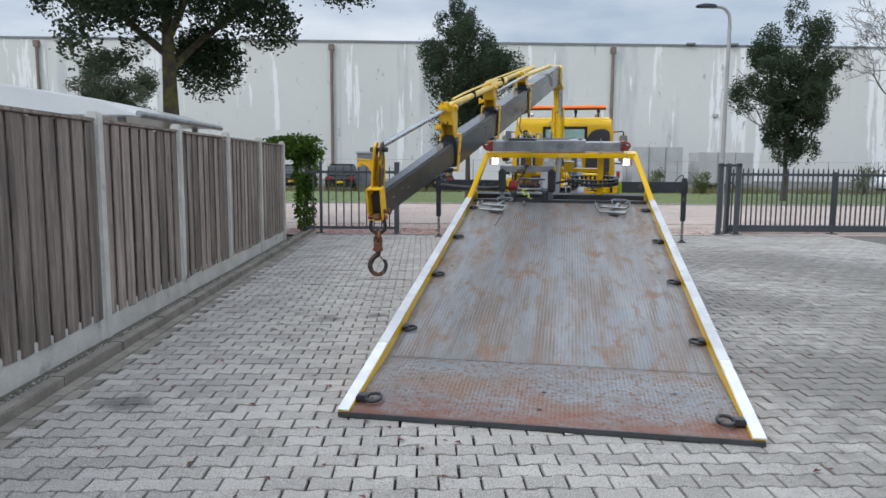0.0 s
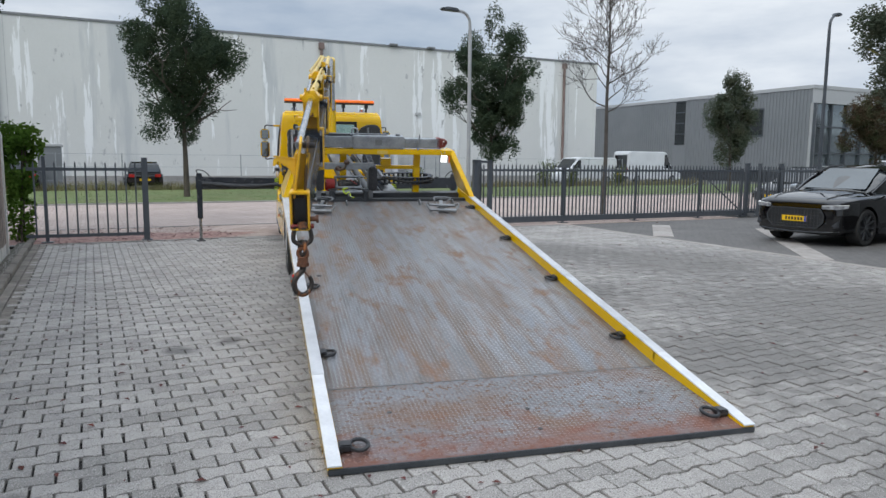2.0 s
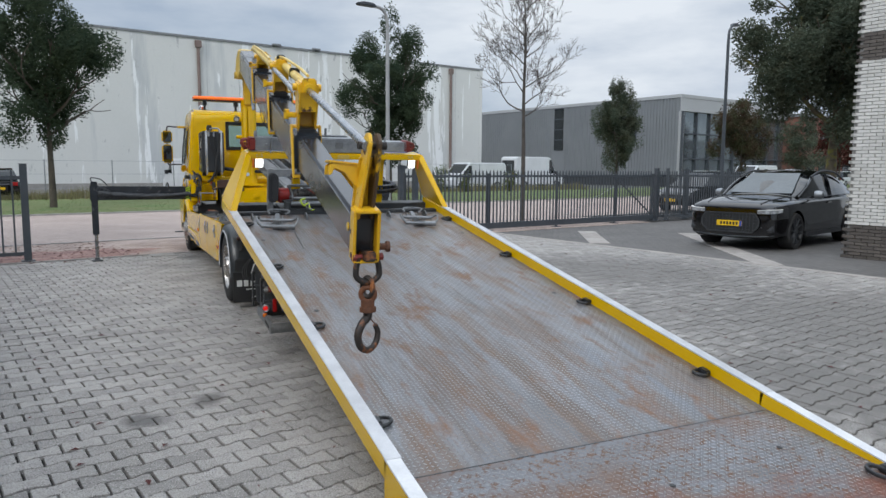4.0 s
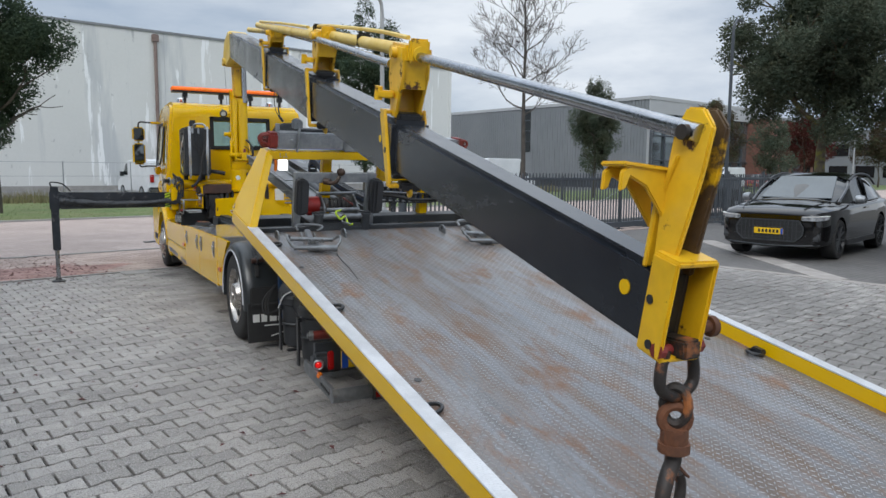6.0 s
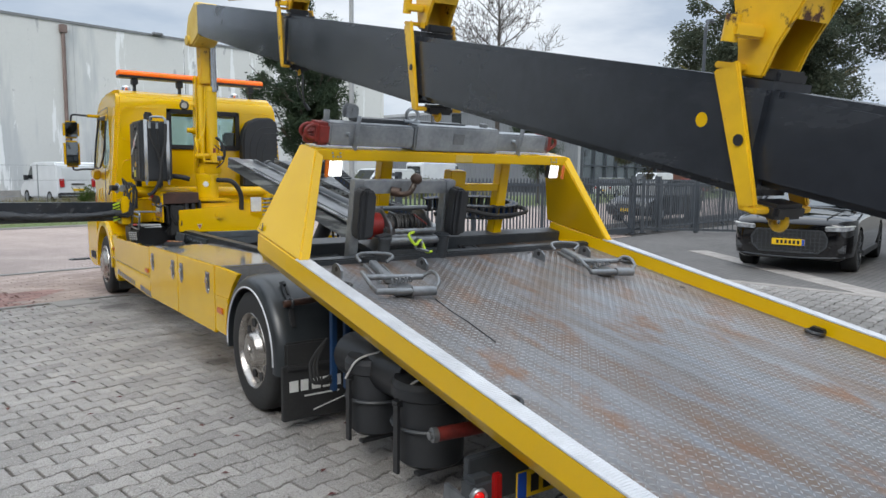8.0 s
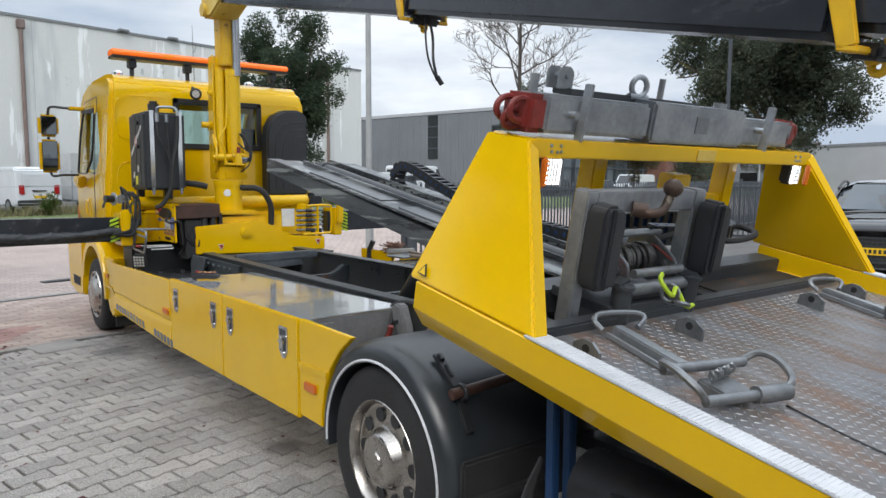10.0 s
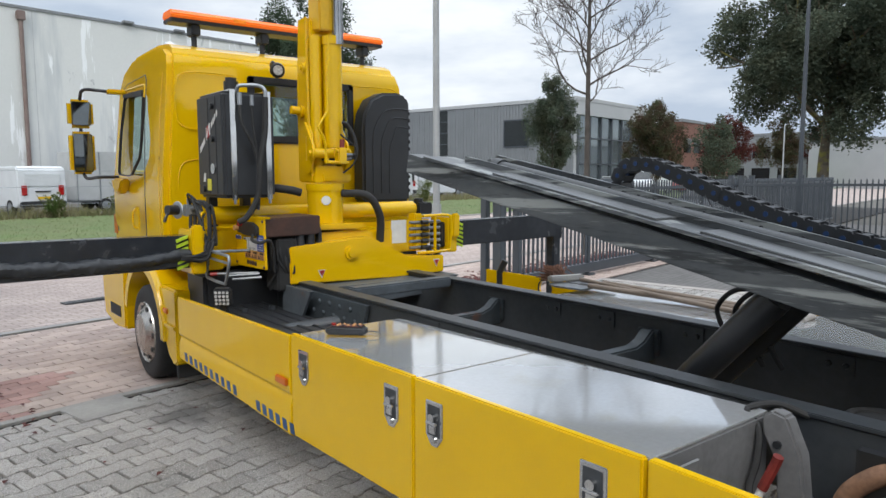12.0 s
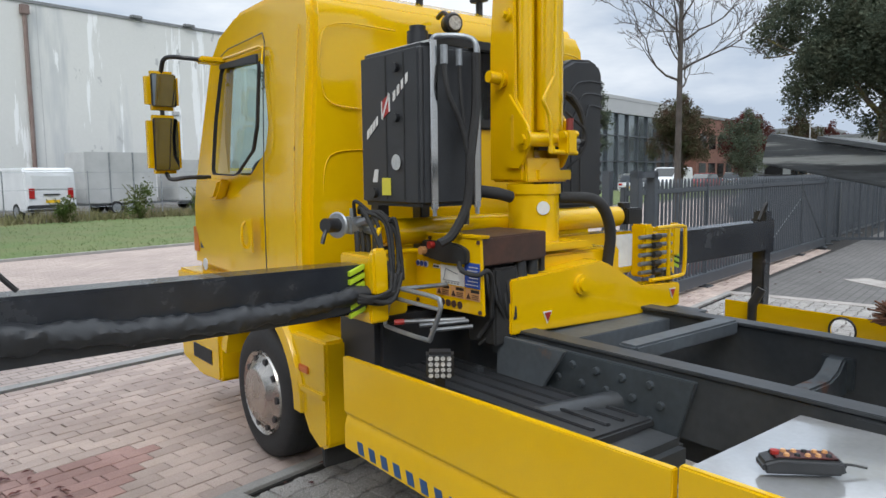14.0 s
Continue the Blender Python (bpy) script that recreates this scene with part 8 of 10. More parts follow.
part("chart_drawing", merge(beam((PX - 0.005, 15.17, 1.155), (PX - 0.005, 15.05, 1.155), 0.001, 0.004), beam((PX - 0.005, 15.165, 1.155), (PX - 0.005, 15.15, 1.21), 0.001, 0.004), beam((PX - 0.005, 15.15, 1.21), (PX - 0.005, 15.06, 1.19), 0.001, 0.004), *[beam((PX - 0.005, 15.155 - i * 0.022, 1.146), (PX - 0.005, 15.142 - i * 0.022, 1.146), 0.001, 0.006) for i in range(5)]), M_CLAD, cpn)
part("name_bar", box(PX - 0.004, PX - 0.0005, 15.195, 15.245, 1.205, 1.222), M_STICKER, cpn)
part("dark_bar", box(PX - 0.006, PX - 0.0042, 15.20, 15.24, 1.209, 1.217), M_BLACK, cpn)
part("blue_sticker", box(PX - 0.004, PX - 0.0005, 14.913, 15.014, 1.138, 1.25), M_BLUE, cpn)
for i in range(6):
    part("sticker_line", box(PX - 0.006, PX - 0.0042, 14.922, 15.005 - (i % 3) * 0.012, 1.150 + i * 0.016, 1.154 + i * 0.016), M_STICKER, cpn)
for i in range(3):
    y = 15.222 - i * 0.106
    part("warning_label", box(PX - 0.004, PX - 0.0005, y - 0.098, y, 1.082, 1.132), M_PEACH, cpn)
    part("label_band", box(PX - 0.006, PX - 0.0042, y - 0.096, y - 0.04, 1.118, 1.131), M_BLACK, cpn)
    part("label_symbol", merge(prism([(y - 0.038, 1.088), (y - 0.008, 1.088), (y - 0.023, 1.114)], "x", PX - 0.006, PX - 0.0042), *[box(PX - 0.006, PX - 0.0042, y - 0.09, y - 0.046, 1.089 + k * 0.008, 1.092 + k * 0.008) for k in range(3)]), M_BROWN, cpn)
    part("round_label", cyl((PX - 0.001, 15.365 - i * 0.031, 1.216), (PX - 0.005, 15.365 - i * 0.031, 1.216), 0.0155, seg=14), M_STICKER, cpn)
    part("round_label", cyl((PX - 0.005, 15.365 - i * 0.031, 1.216), (PX - 0.007, 15.365 - i * 0.031, 1.216), 0.013, seg=14), M_BLUE, cpn)
for i in range(4):
    part("round_label", cyl((PX - 0.001, 15.177 - i * 0.042, 1.050), (PX - 0.005, 15.177 - i * 0.042, 1.050), 0.017, seg=14), M_BROWN, cpn)
for y, z in ((14.92, 1.345), (15.27, 1.345), (14.91, 1.035), (15.37, 1.035)):
    part("bolt", cyl((PX - 0.001, y, z), (PX - 0.008, y, z), 0.010, seg=6), M_BROWN, cpn)
part("lever", merge(cyl((-1.0, 15.18, 0.985), (-0.76, 15.02, 0.99), 0.010, seg=8), cyl((-0.96, 15.10, 0.975), (-0.76, 15.0, 0.985), 0.010, seg=8), cyl((-0.93, 15.06, 0.955), (-0.76, 14.97, 0.965), 0.010, seg=8)), M_STEEL, cpn)
part("lever_grip", cyl((-1.03, 15.195, 0.984), (-0.99, 15.175, 0.985), 0.013, seg=8), M_RED, cpn)
HX = -1.025
part("guard_hoop", tube([(HX, 15.15, 1.143), (HX, 14.90, 1.137), (HX, 14.866, 1.12), (HX, 14.868, 1.08), (HX, 14.93, 0.965), (HX, 14.965, 0.945), (HX, 15.24, 0.953), (HX, 15.275, 0.968), (HX, 15.268, 1.0), (HX, 15.225, 1.12), (HX, 15.20, 1.143), (HX, 15.15, 1.143)], 0.0105, 8, 3), M_GALV, base, "bent grey guard hoop")
part("guard_bar", merge(cyl((HX, 15.232, 1.095), (HX, 14.868, 1.088), 0.009, seg=8), cyl((HX, 15.14, 1.143), (-0.77, 15.14, 1.135), 0.010, seg=8)), M_GALV, base)
for y, z in ((15.52, 1.17), (15.30, 1.13), (15.36, 1.20), (15.45, 1.08)):
    part("bolt", cyl((-1.085, y - 0.09, z), (-1.10, y - 0.09, z), 0.016, seg=6), M_YELLOW, base)
part("valve_dial", merge(lathe([(0, 0.012), (0.055, 0.012), (0.062, 0.006), (0.055, 0), (0, 0)], (-1.13, 15.50, 1.413), (-1, -0.35, 0.05), 24)), M_GALV, base, "round steel valve dial with a lever")
part("valve_grip", merge(cyl((-1.14, 15.495, 1.413), (-1.215, 15.47, 1.416), 0.034, seg=14), tube([(-1.20, 15.475, 1.40), (-1.225, 15.46, 1.375), (-1.24, 15.455, 1.335)], 0.010, 8)), M_BLACK, base)
part("valve_body", merge(box(-1.10, -0.99, 15.44, 15.53, 1.37, 1.45, 0.01), cyl((-1.05, 15.44, 1.42), (-1.05, 15.36, 1.44), 0.02, seg=8), cyl((-1.02, 15.44, 1.39), (-1.0, 15.37, 1.38), 0.018, seg=8), cyl((-1.06, 15.48, 1.45), (-1.06, 15.48, 1.49), 0.016, seg=8)), M_GALV, base, "grey valve body with unions")
r_ = random.Random(9)
for i in range(7):
    q, g = i * 0.02, lambda k: r_.gauss(0, k)
    part("hose", tube([(-1.06 + q * 0.5, 15.46 - q, 1.46 + g(.01)), (-1.09 + q * 0.8 + g(.012), 15.41 - q, 1.51 - q * 0.5 + g(.012)), (-1.06 + q * 0.9 + g(.02), 15.33 - q * 0.8, 1.41 + g(.02)), (-1.05 + q * 0.5 + g(.02), 15.25 - q * 0.5, 1.30 - q * 0.8 + g(.02)), (-1.06 + q * 0.4 + g(.015), 15.16, 1.20 + g(.02)), (-1.11 + q * 0.3, 15.15 + g(.01), 1.13 - q * 0.4), (-1.22, 15.19, 1.10 + (i % 3) * 0.014)], 0.0085 + 0.002 * (i % 2), 7), M_RUBBER, base)
for i in range(3):
    part("hose", tube([(-1.06 + i * 0.03, 15.45, 1.38), (-1.075 + i * 0.03, 15.42, 1.30), (-1.07 + i * 0.03, 15.44, 1.18), (-1.04 + i * 0.03, 15.47, 1.05)], 0.013, 7), M_RUBBER, base)
part("hand_rail", tube([(-0.985, 15.36, 1.40), (-1.035, 15.30, 1.395), (-1.038, 15.30, 1.36), (-1.03, 15.30, 1.31), (-1.01, 15.30, 1.293), (-0.82, 15.30, 1.286)], 0.011, 8, 4), M_YELLOW, base)
vb = part("valve_bank", merge(box(0.55, 0.63, 15.0, 15.1, 1.05, 1.35, 0.01), tube([(0.6, 14.96, 1.33), (0.85, 14.96, 1.33), (0.88, 14.96, 1.28), (0.88, 14.96, 1.08), (0.83, 14.96, 1.04), (0.55, 14.96, 1.04)], 0.012, 8, 3), tube([(0.72, 14.96, 1.33), (0.72, 14.96, 1.05)], 0.012, 8), box(0.63, 0.72, 15.02, 15.1, 1.1, 1.3, 0.01)), M_YELLOW, base, "yellow valve bank with levers")
for i in range(5):
    part("spool", cyl((0.5, 15.0 + 0.0 * i, 1.08 + i * 0.05), (0.8, 15.0, 1.08 + i * 0.05), 0.012, seg=8), M_STEEL, vb)
    part("spring", cyl((0.60, 14.98, 1.08 + i * 0.05), (0.66, 14.98, 1.08 + i * 0.05), 0.018, seg=8), M_BLACK, vb)
part("warning_notice", box(0.36, 0.5, 15.05, 15.055, 1.12, 1.3), M_STICKER, base)
for pts in (((-0.62, 15.3, 1.57), (-0.56, 15.2, 1.565), (-0.46, 15.13, 1.55), (-0.38, 15.12, 1.53)), ((-0.05, 15.1, 1.52), (0.1, 14.98, 1.5), (0.2, 14.97, 1.35), (0.22, 15.0, 1.15))):
    part("thick_hose", tube(pts, 0.03, 10), M_RUBBER, base)

# oil tank with straps and hoses
tk = part("oil_tank", box(-0.955, -0.585, 15.08, 15.57, 1.50, 2.21, 0.022, 3), M_PLASTIC, truck, "black hydraulic oil tank with steel straps")
for x in (-0.885, -0.635):
    part("strap", merge(box(x - 0.019, x + 0.019, 15.069, 15.079, 1.49, 2.222, 0.003), box(x - 0.019, x + 0.019, 15.072, 15.575, 2.212, 2.222)), M_CHROME, tk)
    part("strap_bolt", cyl((x, 15.075, 1.46), (x, 15.075, 1.52), 0.01, seg=6), M_GALV, tk)
    part("leg", box(x - 0.03, x + 0.03, 15.475, 15.55, 1.26, 1.52, 0.006), M_BLACK, tk)
part("pipe", merge(tube([(-0.80, 15.2, 2.21), (-0.80, 15.18, 2.255), (-0.76, 15.16, 2.265), (-0.69, 15.1, 2.26), (-0.665, 15.05, 2.23), (-0.665, 15.045, 2.16)], 0.013, 10, 4), cyl((-0.845, 15.05, 2.12), (-0.845, 15.05, 2.20), 0.017, seg=8), cyl((-0.76, 15.05, 2.12), (-0.76, 15.05, 2.19), 0.015, seg=8)), M_GALV, tk)
for y in (15.20, 15.34):
    part("seam", box(-0.9585, -0.9545, y - 0.004, y + 0.004, 1.53, 2.18, 0.001, 1), M_RUBBER, tk)
part("filler_cap", merge(cyl((-0.8, 15.3, 2.23), (-0.8, 15.3, 2.30), 0.05, seg=16), cyl((-0.8, 15.3, 2.30), (-0.8, 15.3, 2.325), 0.038, seg=12)), M_BLACK, tk)
part("hose", merge(tube([(-0.665, 15.045, 2.18), (-0.68, 15.03, 1.95), (-0.73, 15.01, 1.72), (-0.75, 15.01, 1.52), (-0.82, 15.03, 1.38), (-0.88, 15.05, 1.34)], 0.021, 8), tube([(-0.845, 15.05, 2.14), (-0.84, 15.03, 2.0), (-0.77, 15.02, 1.85), (-0.73, 15.02, 1.66), (-0.75, 15.02, 1.42)], 0.012, 8), tube([(-0.76, 15.05, 2.14), (-0.755, 15.04, 1.97), (-0.735, 15.03, 1.78)], 0.009, 8)), M_RUBBER, tk)
for yy, zz in ((15.25, 2.12), (15.25, 1.9)):
    part("plug", cyl((-0.956, yy, zz), (-0.975, yy, zz), 0.02, seg=12), M_BLACK, tk)
part("level_glass", cyl((-0.956, 15.25, 1.70), (-0.968, 15.25, 1.70), 0.036, seg=18), M_CHROME, tk)
part("plug", cyl((-0.956, 15.44, 1.56), (-0.975, 15.44, 1.56), 0.024, seg=12), M_BLACK, tk)
part("yellow_label", box(-0.959, -0.956, 15.31, 15.38, 1.55, 1.63), M_LABEL, tk)
part("white_mark", prism([(15.42, 1.61), (15.46, 1.61), (15.44, 1.67), (15.41, 1.67)], "x", -0.959, -0.956), M_STICKER, tk)
for a, b in (((15.50, 1.83), (15.40, 1.90)), ((15.28, 1.99), (15.15, 2.08))):
    for i in range(4):
        t0 = i / 4
        y0, z0 = a[0] + (b[0] - a[0]) * t0, a[1] + (b[1] - a[1]) * t0
        part("white_bar", prism([(y0, z0 - 0.018), (y0 - 0.018, z0 - 0.006), (y0 - 0.018, z0 + 0.034), (y0, z0 + 0.022)], "x", -0.959, -0.956), M_STICKER, tk)
part("red_square", prism([(15.37, 1.90), (15.31, 1.93), (15.31, 2.01), (15.37, 1.98)], "x", -0.959, -0.956), M_RED, tk)
part("square_edge", merge(beam((-0.958, 15.37, 1.90), (-0.958, 15.31, 2.01), 0.004, 0.012), beam((-0.958, 15.37, 1.90), (-0.958, 15.37, 1.98), 0.004, 0.008), beam((-0.958, 15.31, 1.93), (-0.958, 15.31, 2.01), 0.004, 0.008)), M_STICKER, tk)

# stabilisers
for s, xe in ((-1, -2.67), (1, 2.50)):
    sb = part("stabiliser", merge(beam((s * 1.0, 15.33, 1.14), (xe, 15.33, 1.155), 0.16, 0.22, 0.012)), M_BOOM, truck, "black stabiliser beam with an extended leg")
    part("sleeve", merge(box(min(s * 1.05, s * 1.15), max(s * 1.05, s * 1.15), 15.20, 15.46, 0.99, 1.29, 0.01), prism([(s * 1.07, 1.12), (s * 1.15, 1.12), (s * 1.155, 1.31), (s * 1.14, 1.325), (s * 1.08, 1.325)], "y", 15.165, 15.21, 0.012)), M_YELLOW, sb)
    for i in range(6):
        z = 1.035 + i * 0.037
        part("hazard_stripe", prism([(s * 1.16, z + 0.016), (s * 1.235, z - 0.012), (s * 1.235, z + 0.008), (s * 1.16, z + 0.036)], "y", 15.226, 15.246), M_LIME, sb)
    lg = part("leg", merge(box(xe - 0.05, xe + 0.05, 15.28, 15.38, 0.45, 1.34, 0.01), box(xe - 0.065, xe + 0.065, 15.265, 15.395, 1.02, 1.28, 0.01)), M_BOOM, sb)
    part("rod", cyl((xe, 15.33, 0.05), (xe, 15.33, 0.47), 0.028, seg=14), M_ROD, lg)
    part("foot", lathe([(0, 0.06), (0.03, 0.06), (0.045, 0.03), (0.085, 0.02), (0.09, 0.0), (0, 0.0)], (xe, 15.33, 0.0), (0, 0, 1), 18), M_BLACK, lg)
    part("top_pipe", tube([(xe - 0.03, 15.3, 1.33), (xe - 0.04, 15.28, 1.40), (xe + s * -0.1, 15.27, 1.38), (xe - s * 0.2, 15.26, 1.28)], 0.01, 6), M_RUBBER, lg)
    if s < 0:
        cov = [(-1.15, 15.235, 1.135), (-1.4, 15.228, 1.105), (-1.7, 15.225, 1.092), (-2.0, 15.225, 1.095), (-2.3, 15.228, 1.115), (-2.61, 15.235, 1.14)]
        cb = tube(cov, 0.036, 20, 24, r1=0.05)
        for v_ in cb.verts:
            n_ = noise.noise(v_.co * 11) * 0.016 + noise.noise(v_.co * 32) * 0.012
            v_.co.z += n_ - 0.0
            v_.co.y -= abs(n_) * 0.8
        part("hose_cover", cb, M_PLASTIC, sb, "wrinkled black fabric hose cover")
        part("hose_skirt", prism([(-1.15, 1.13), (-1.7, 1.09), (-2.6, 1.14), (-2.6, 1.03), (-1.4, 1.035), (-1.15, 1.06)], "y", 15.228, 15.243, 0.003), M_PLASTIC, sb)

# work lamp on the skirt
LAMP = pose(-1.10, 14.775, 0.80, 8, 0, -38)
wl_ = part("side_lamp", moved(merge(box(-0.055, 0.055, -0.03, 0.03, 0.04, 0.155, 0.012), box(-0.02, 0.02, -0.015, 0.03, -0.06, 0.045, 0.004)), LAMP), M_BLACK, truck, "small square lamp on the skirt")
for i in range(4):
    for j in range(4):
        part("led", moved(cyl((-0.036 + i * 0.024, -0.030, 0.061 + j * 0.024), (-0.036 + i * 0.024, -0.034, 0.061 + j * 0.024), 0.0095, seg=8), LAMP), M_LEDOFF, wl_)

# ---- crane column and boom ----
CX = -0.137
COL = Matrix.Translation((CX, 15.2, 0)) @ Matrix.Rotation(radians(-6.7), 4, "Z")


def turned(bm):
    return moved(bm, COL)


side_plate = [(-0.055, 1.61), (0.215, 1.61), (0.215, 2.3), (0.17, 2.8), (0.02, 2.8), (0.0, 2.02), (-0.055, 1.95)]
col = part("crane_column", merge(
    cyl((CX, 15.2, 1.25), (CX, 15.2, 1.575), 0.132, seg=32), cyl((CX, 15.2, 1.54), (CX, 15.2, 1.59), 0.140, seg=32),
    turned(box(-0.115, 0.15, -0.09, 0.20, 1.60, 1.655, 0.006)), turned(box(-0.05, 0.165, -0.105, -0.07, 1.61, 1.66, 0.004)),
    turned(prism(side_plate, "x", -0.122, -0.104, 0.004)), turned(prism(side_plate, "x", 0.115, 0.133, 0.004)),
    turned(box(-0.104, 0.115, 0.01, 0.19, 1.64, 2.8, 0.025, 3)), turned(box(-0.104, 0.115, -0.07, 0.02, 1.65, 1.72, 0.006))), M_YELLOW, truck, "yellow crane column with plated sides")
gus = soft_corners([(-0.06, 1.665), (0.05, 1.67), (0.055, 2.04), (0.035, 2.045), (-0.125, 1.87), (-0.145, 1.80)], 0.3)
for x in (-0.130, 0.141):
    part("cheek_plate", turned(prism(gus, "x", x - 0.008, x + 0.008, 0.003)), M_YELLOW, col)
part("cheek_slot", turned(merge(cyl((-0.1385, 0.0, 1.93), (-0.1395, 0.0, 1.93), 0.012, seg=12), box(-0.1395, -0.1385, -0.012, 0.012, 1.76, 1.93))), M_YELLOW_OLD, col)
part("pivot_pin", turned(merge(cyl((-0.15, -0.10, 1.812), (0.16, -0.10, 1.812), 0.036, seg=20), cyl((-0.148, -0.10, 1.812), (-0.138, -0.10, 1.812), 0.055, seg=24), cyl((-0.165, -0.10, 1.812), (-0.15, -0.10, 1.812), 0.026, seg=6))), M_YELLOW, col)
part("pivot_pin", turned(merge(cyl((-0.15, 0.10, 2.125), (-0.12, 0.10, 2.125), 0.052, 0.04, seg=18), cyl((-0.215, 0.10, 2.135), (-0.15, 0.10, 2.13), 0.030, seg=16))), M_YELLOW, col)
part("pivot_pin", turned(merge(cyl((-0.14, 0.06, 2.44), (-0.12, 0.06, 2.44), 0.034, seg=16), cyl((-0.16, 0.06, 2.44), (-0.14, 0.06, 2.44), 0.018, seg=6))), M_YELLOW, col)
part("inner_column", beam((CX, 15.2, 2.7), (CX - 0.02, 15.17, 3.2), 0.13, 0.17, 0.01, up=(0, 1, 0)), M_YELLOW_OLD, col)
part("column_rod", cyl((CX + 0.07, 15.09, 2.6), (CX + 0.06, 15.08, 3.2), 0.04, seg=16), M_ROD, col, "chromed lifting rod")
part("cylinder_barrel", turned(merge(cyl((0.055, -0.06, 1.86), (0.055, -0.055, 2.64), 0.068, seg=24), cyl((0.055, -0.055, 2.60), (0.055, -0.055, 2.66), 0.076, seg=24), cyl((0.055, -0.06, 1.84), (0.055, -0.06, 1.875), 0.062, seg=24))), M_YELLOW, col)
part("cylinder_barrel", turned(cyl((-0.055, 0.0, 1.72), (-0.055, 0.0, 2.66), 0.045, seg=20)), M_YELLOW, col)
part("cylinder_foot", turned(merge(cyl((0.055, -0.09, 1.812), (0.055, -0.03, 1.812), 0.05, seg=18), box(-0.06, 0.11, -0.11, -0.03, 1.76, 1.85, 0.02))), M_NOSEIN, col, "greasy dark cylinder foot")
part("pipe", merge(tube([(-0.235, 14.98, 1.745), (-0.243, 14.98, 1.785), (-0.245, 14.98, 1.84), (-0.26, 14.98, 1.922), (-0.30, 14.98, 1.985), (-0.29, 14.98, 2.01), (-0.233, 14.98, 2.096), (-0.228, 14.98, 2.13), (-0.217, 14.98, 2.33), (-0.21, 14.98, 2.64)], 0.0095, 8, 4), cyl((-0.245, 14.98, 1.748), (-0.06, 14.98, 1.742), 0.013, seg=10), cyl((-0.24, 14.98, 1.74), (-0.24, 14.98, 1.775), 0.017, seg=8)), M_YELLOW, col)
part("valve", merge(box(-0.155, -0.085, 14.95, 15.02, 1.735, 1.852, 0.008), cyl((-0.165, 14.965, 1.83), (-0.18, 14.965, 1.83), 0.018, seg=10), cyl((-0.085, 14.975, 1.835), (-0.065, 14.975, 1.835), 0.016, seg=8)), M_YELLOW, col)
part("valve_stem", cyl((-0.112, 14.98, 1.852), (-0.11, 14.98, 1.91), 0.018, seg=10), M_DULLRED, col)
part("valve_union", merge(cyl((-0.085, 14.99, 1.80), (-0.02, 15.0, 1.80), 0.014, seg=8), cyl((-0.085, 15.0, 1.77), (-0.02, 15.01, 1.775), 0.014, seg=8)), M_STEEL, col)
part("hose", merge(tube([(-0.02, 15.0, 1.80), (0.008, 14.99, 1.81), (0.012, 14.99, 1.87), (-0.004, 15.0, 1.95), (-0.04, 15.02, 2.02), (-0.075, 15.04, 2.04)], 0.013, 8), tube([(-0.02, 15.01, 1.775), (0.016, 15.0, 1.80), (0.02, 15.0, 1.88), (0.0, 15.03, 1.97), (-0.05, 15.06, 2.03)], 0.013, 8), tube([(-0.10, 15.02, 1.95), (-0.05, 14.99, 1.90), (0.0, 14.98, 1.86), (0.012, 14.98, 1.80), (-0.01, 15.0, 1.73), (-0.08, 15.02, 1.67)], 0.007, 7)), M_RUBBER, col)
part("emblem", cyl((CX - 0.058, 15.2 - 0.122, 1.47), (CX - 0.061, 15.2 - 0.128, 1.47), 0.034, seg=18), M_STICKER, col)


def bc(y, dx=0.0, dz=0.0):
    """A point beside the boom's middle line."""
    return Vector((-1.33 + 0.117 * (y - 5.24) + dx, y, 1.255 + 0.2235 * (y - 5.24) + dz))


ch_ = part("crane_head", merge(
    prism([(14.78, 3.22), (14.80, 3.55), (14.92, 3.62), (15.18, 3.50), (15.28, 3.32), (15.26, 3.14), (15.05, 3.12)], "x", -0.33, -0.05, 0.02),
    cyl((-0.36, 15.18, 3.2), (-0.02, 15.18, 3.2), 0.06, seg=18)), M_CREAM, truck, "pale yellow crane head with a dark pin")
boom = part("boom", merge(beam(bc(11.2), bc(14.95), 0.235, 0.36, 0.02), beam(bc(9.1), bc(11.4), 0.215, 0.335, 0.02)), M_BOOM, truck, "scratched glossy black telescopic crane boom")
part("boom_section", beam(bc(7.2, 0, 0.008), bc(9.3), 0.19, 0.288, 0.022), M_BOOM, boom)
nose_sec = part("boom_section", beam(bc(5.30, 0, 0.012), bc(7.4, 0, 0.014), 0.106, 0.205, 0.018, 0.155, 0.240), M_BOOM, boom)
BD = (bc(6) - bc(5)).normalized()


def plate(pts, o, u, v, w, thick):
    """A flat plate: points (a, b) along u and v from o, thick along w."""
    bm = bmesh.new()
    rows = [[bm.verts.new(o + u * p + v * q + w * k * thick / 2) for p, q in pts] for k in (-1, 1)]
    bm.faces.new(rows[0])
    bm.faces.new(rows[1][::-1])
    n = len(pts)
    for i in range(n):
        bm.faces.new((rows[0][i], rows[1][i], rows[1][(i + 1) % n], rows[0][(i + 1) % n]))
    bmesh.ops.recalc_face_normals(bm, faces=bm.faces)
    return rounded(bm, 0.005, 2)


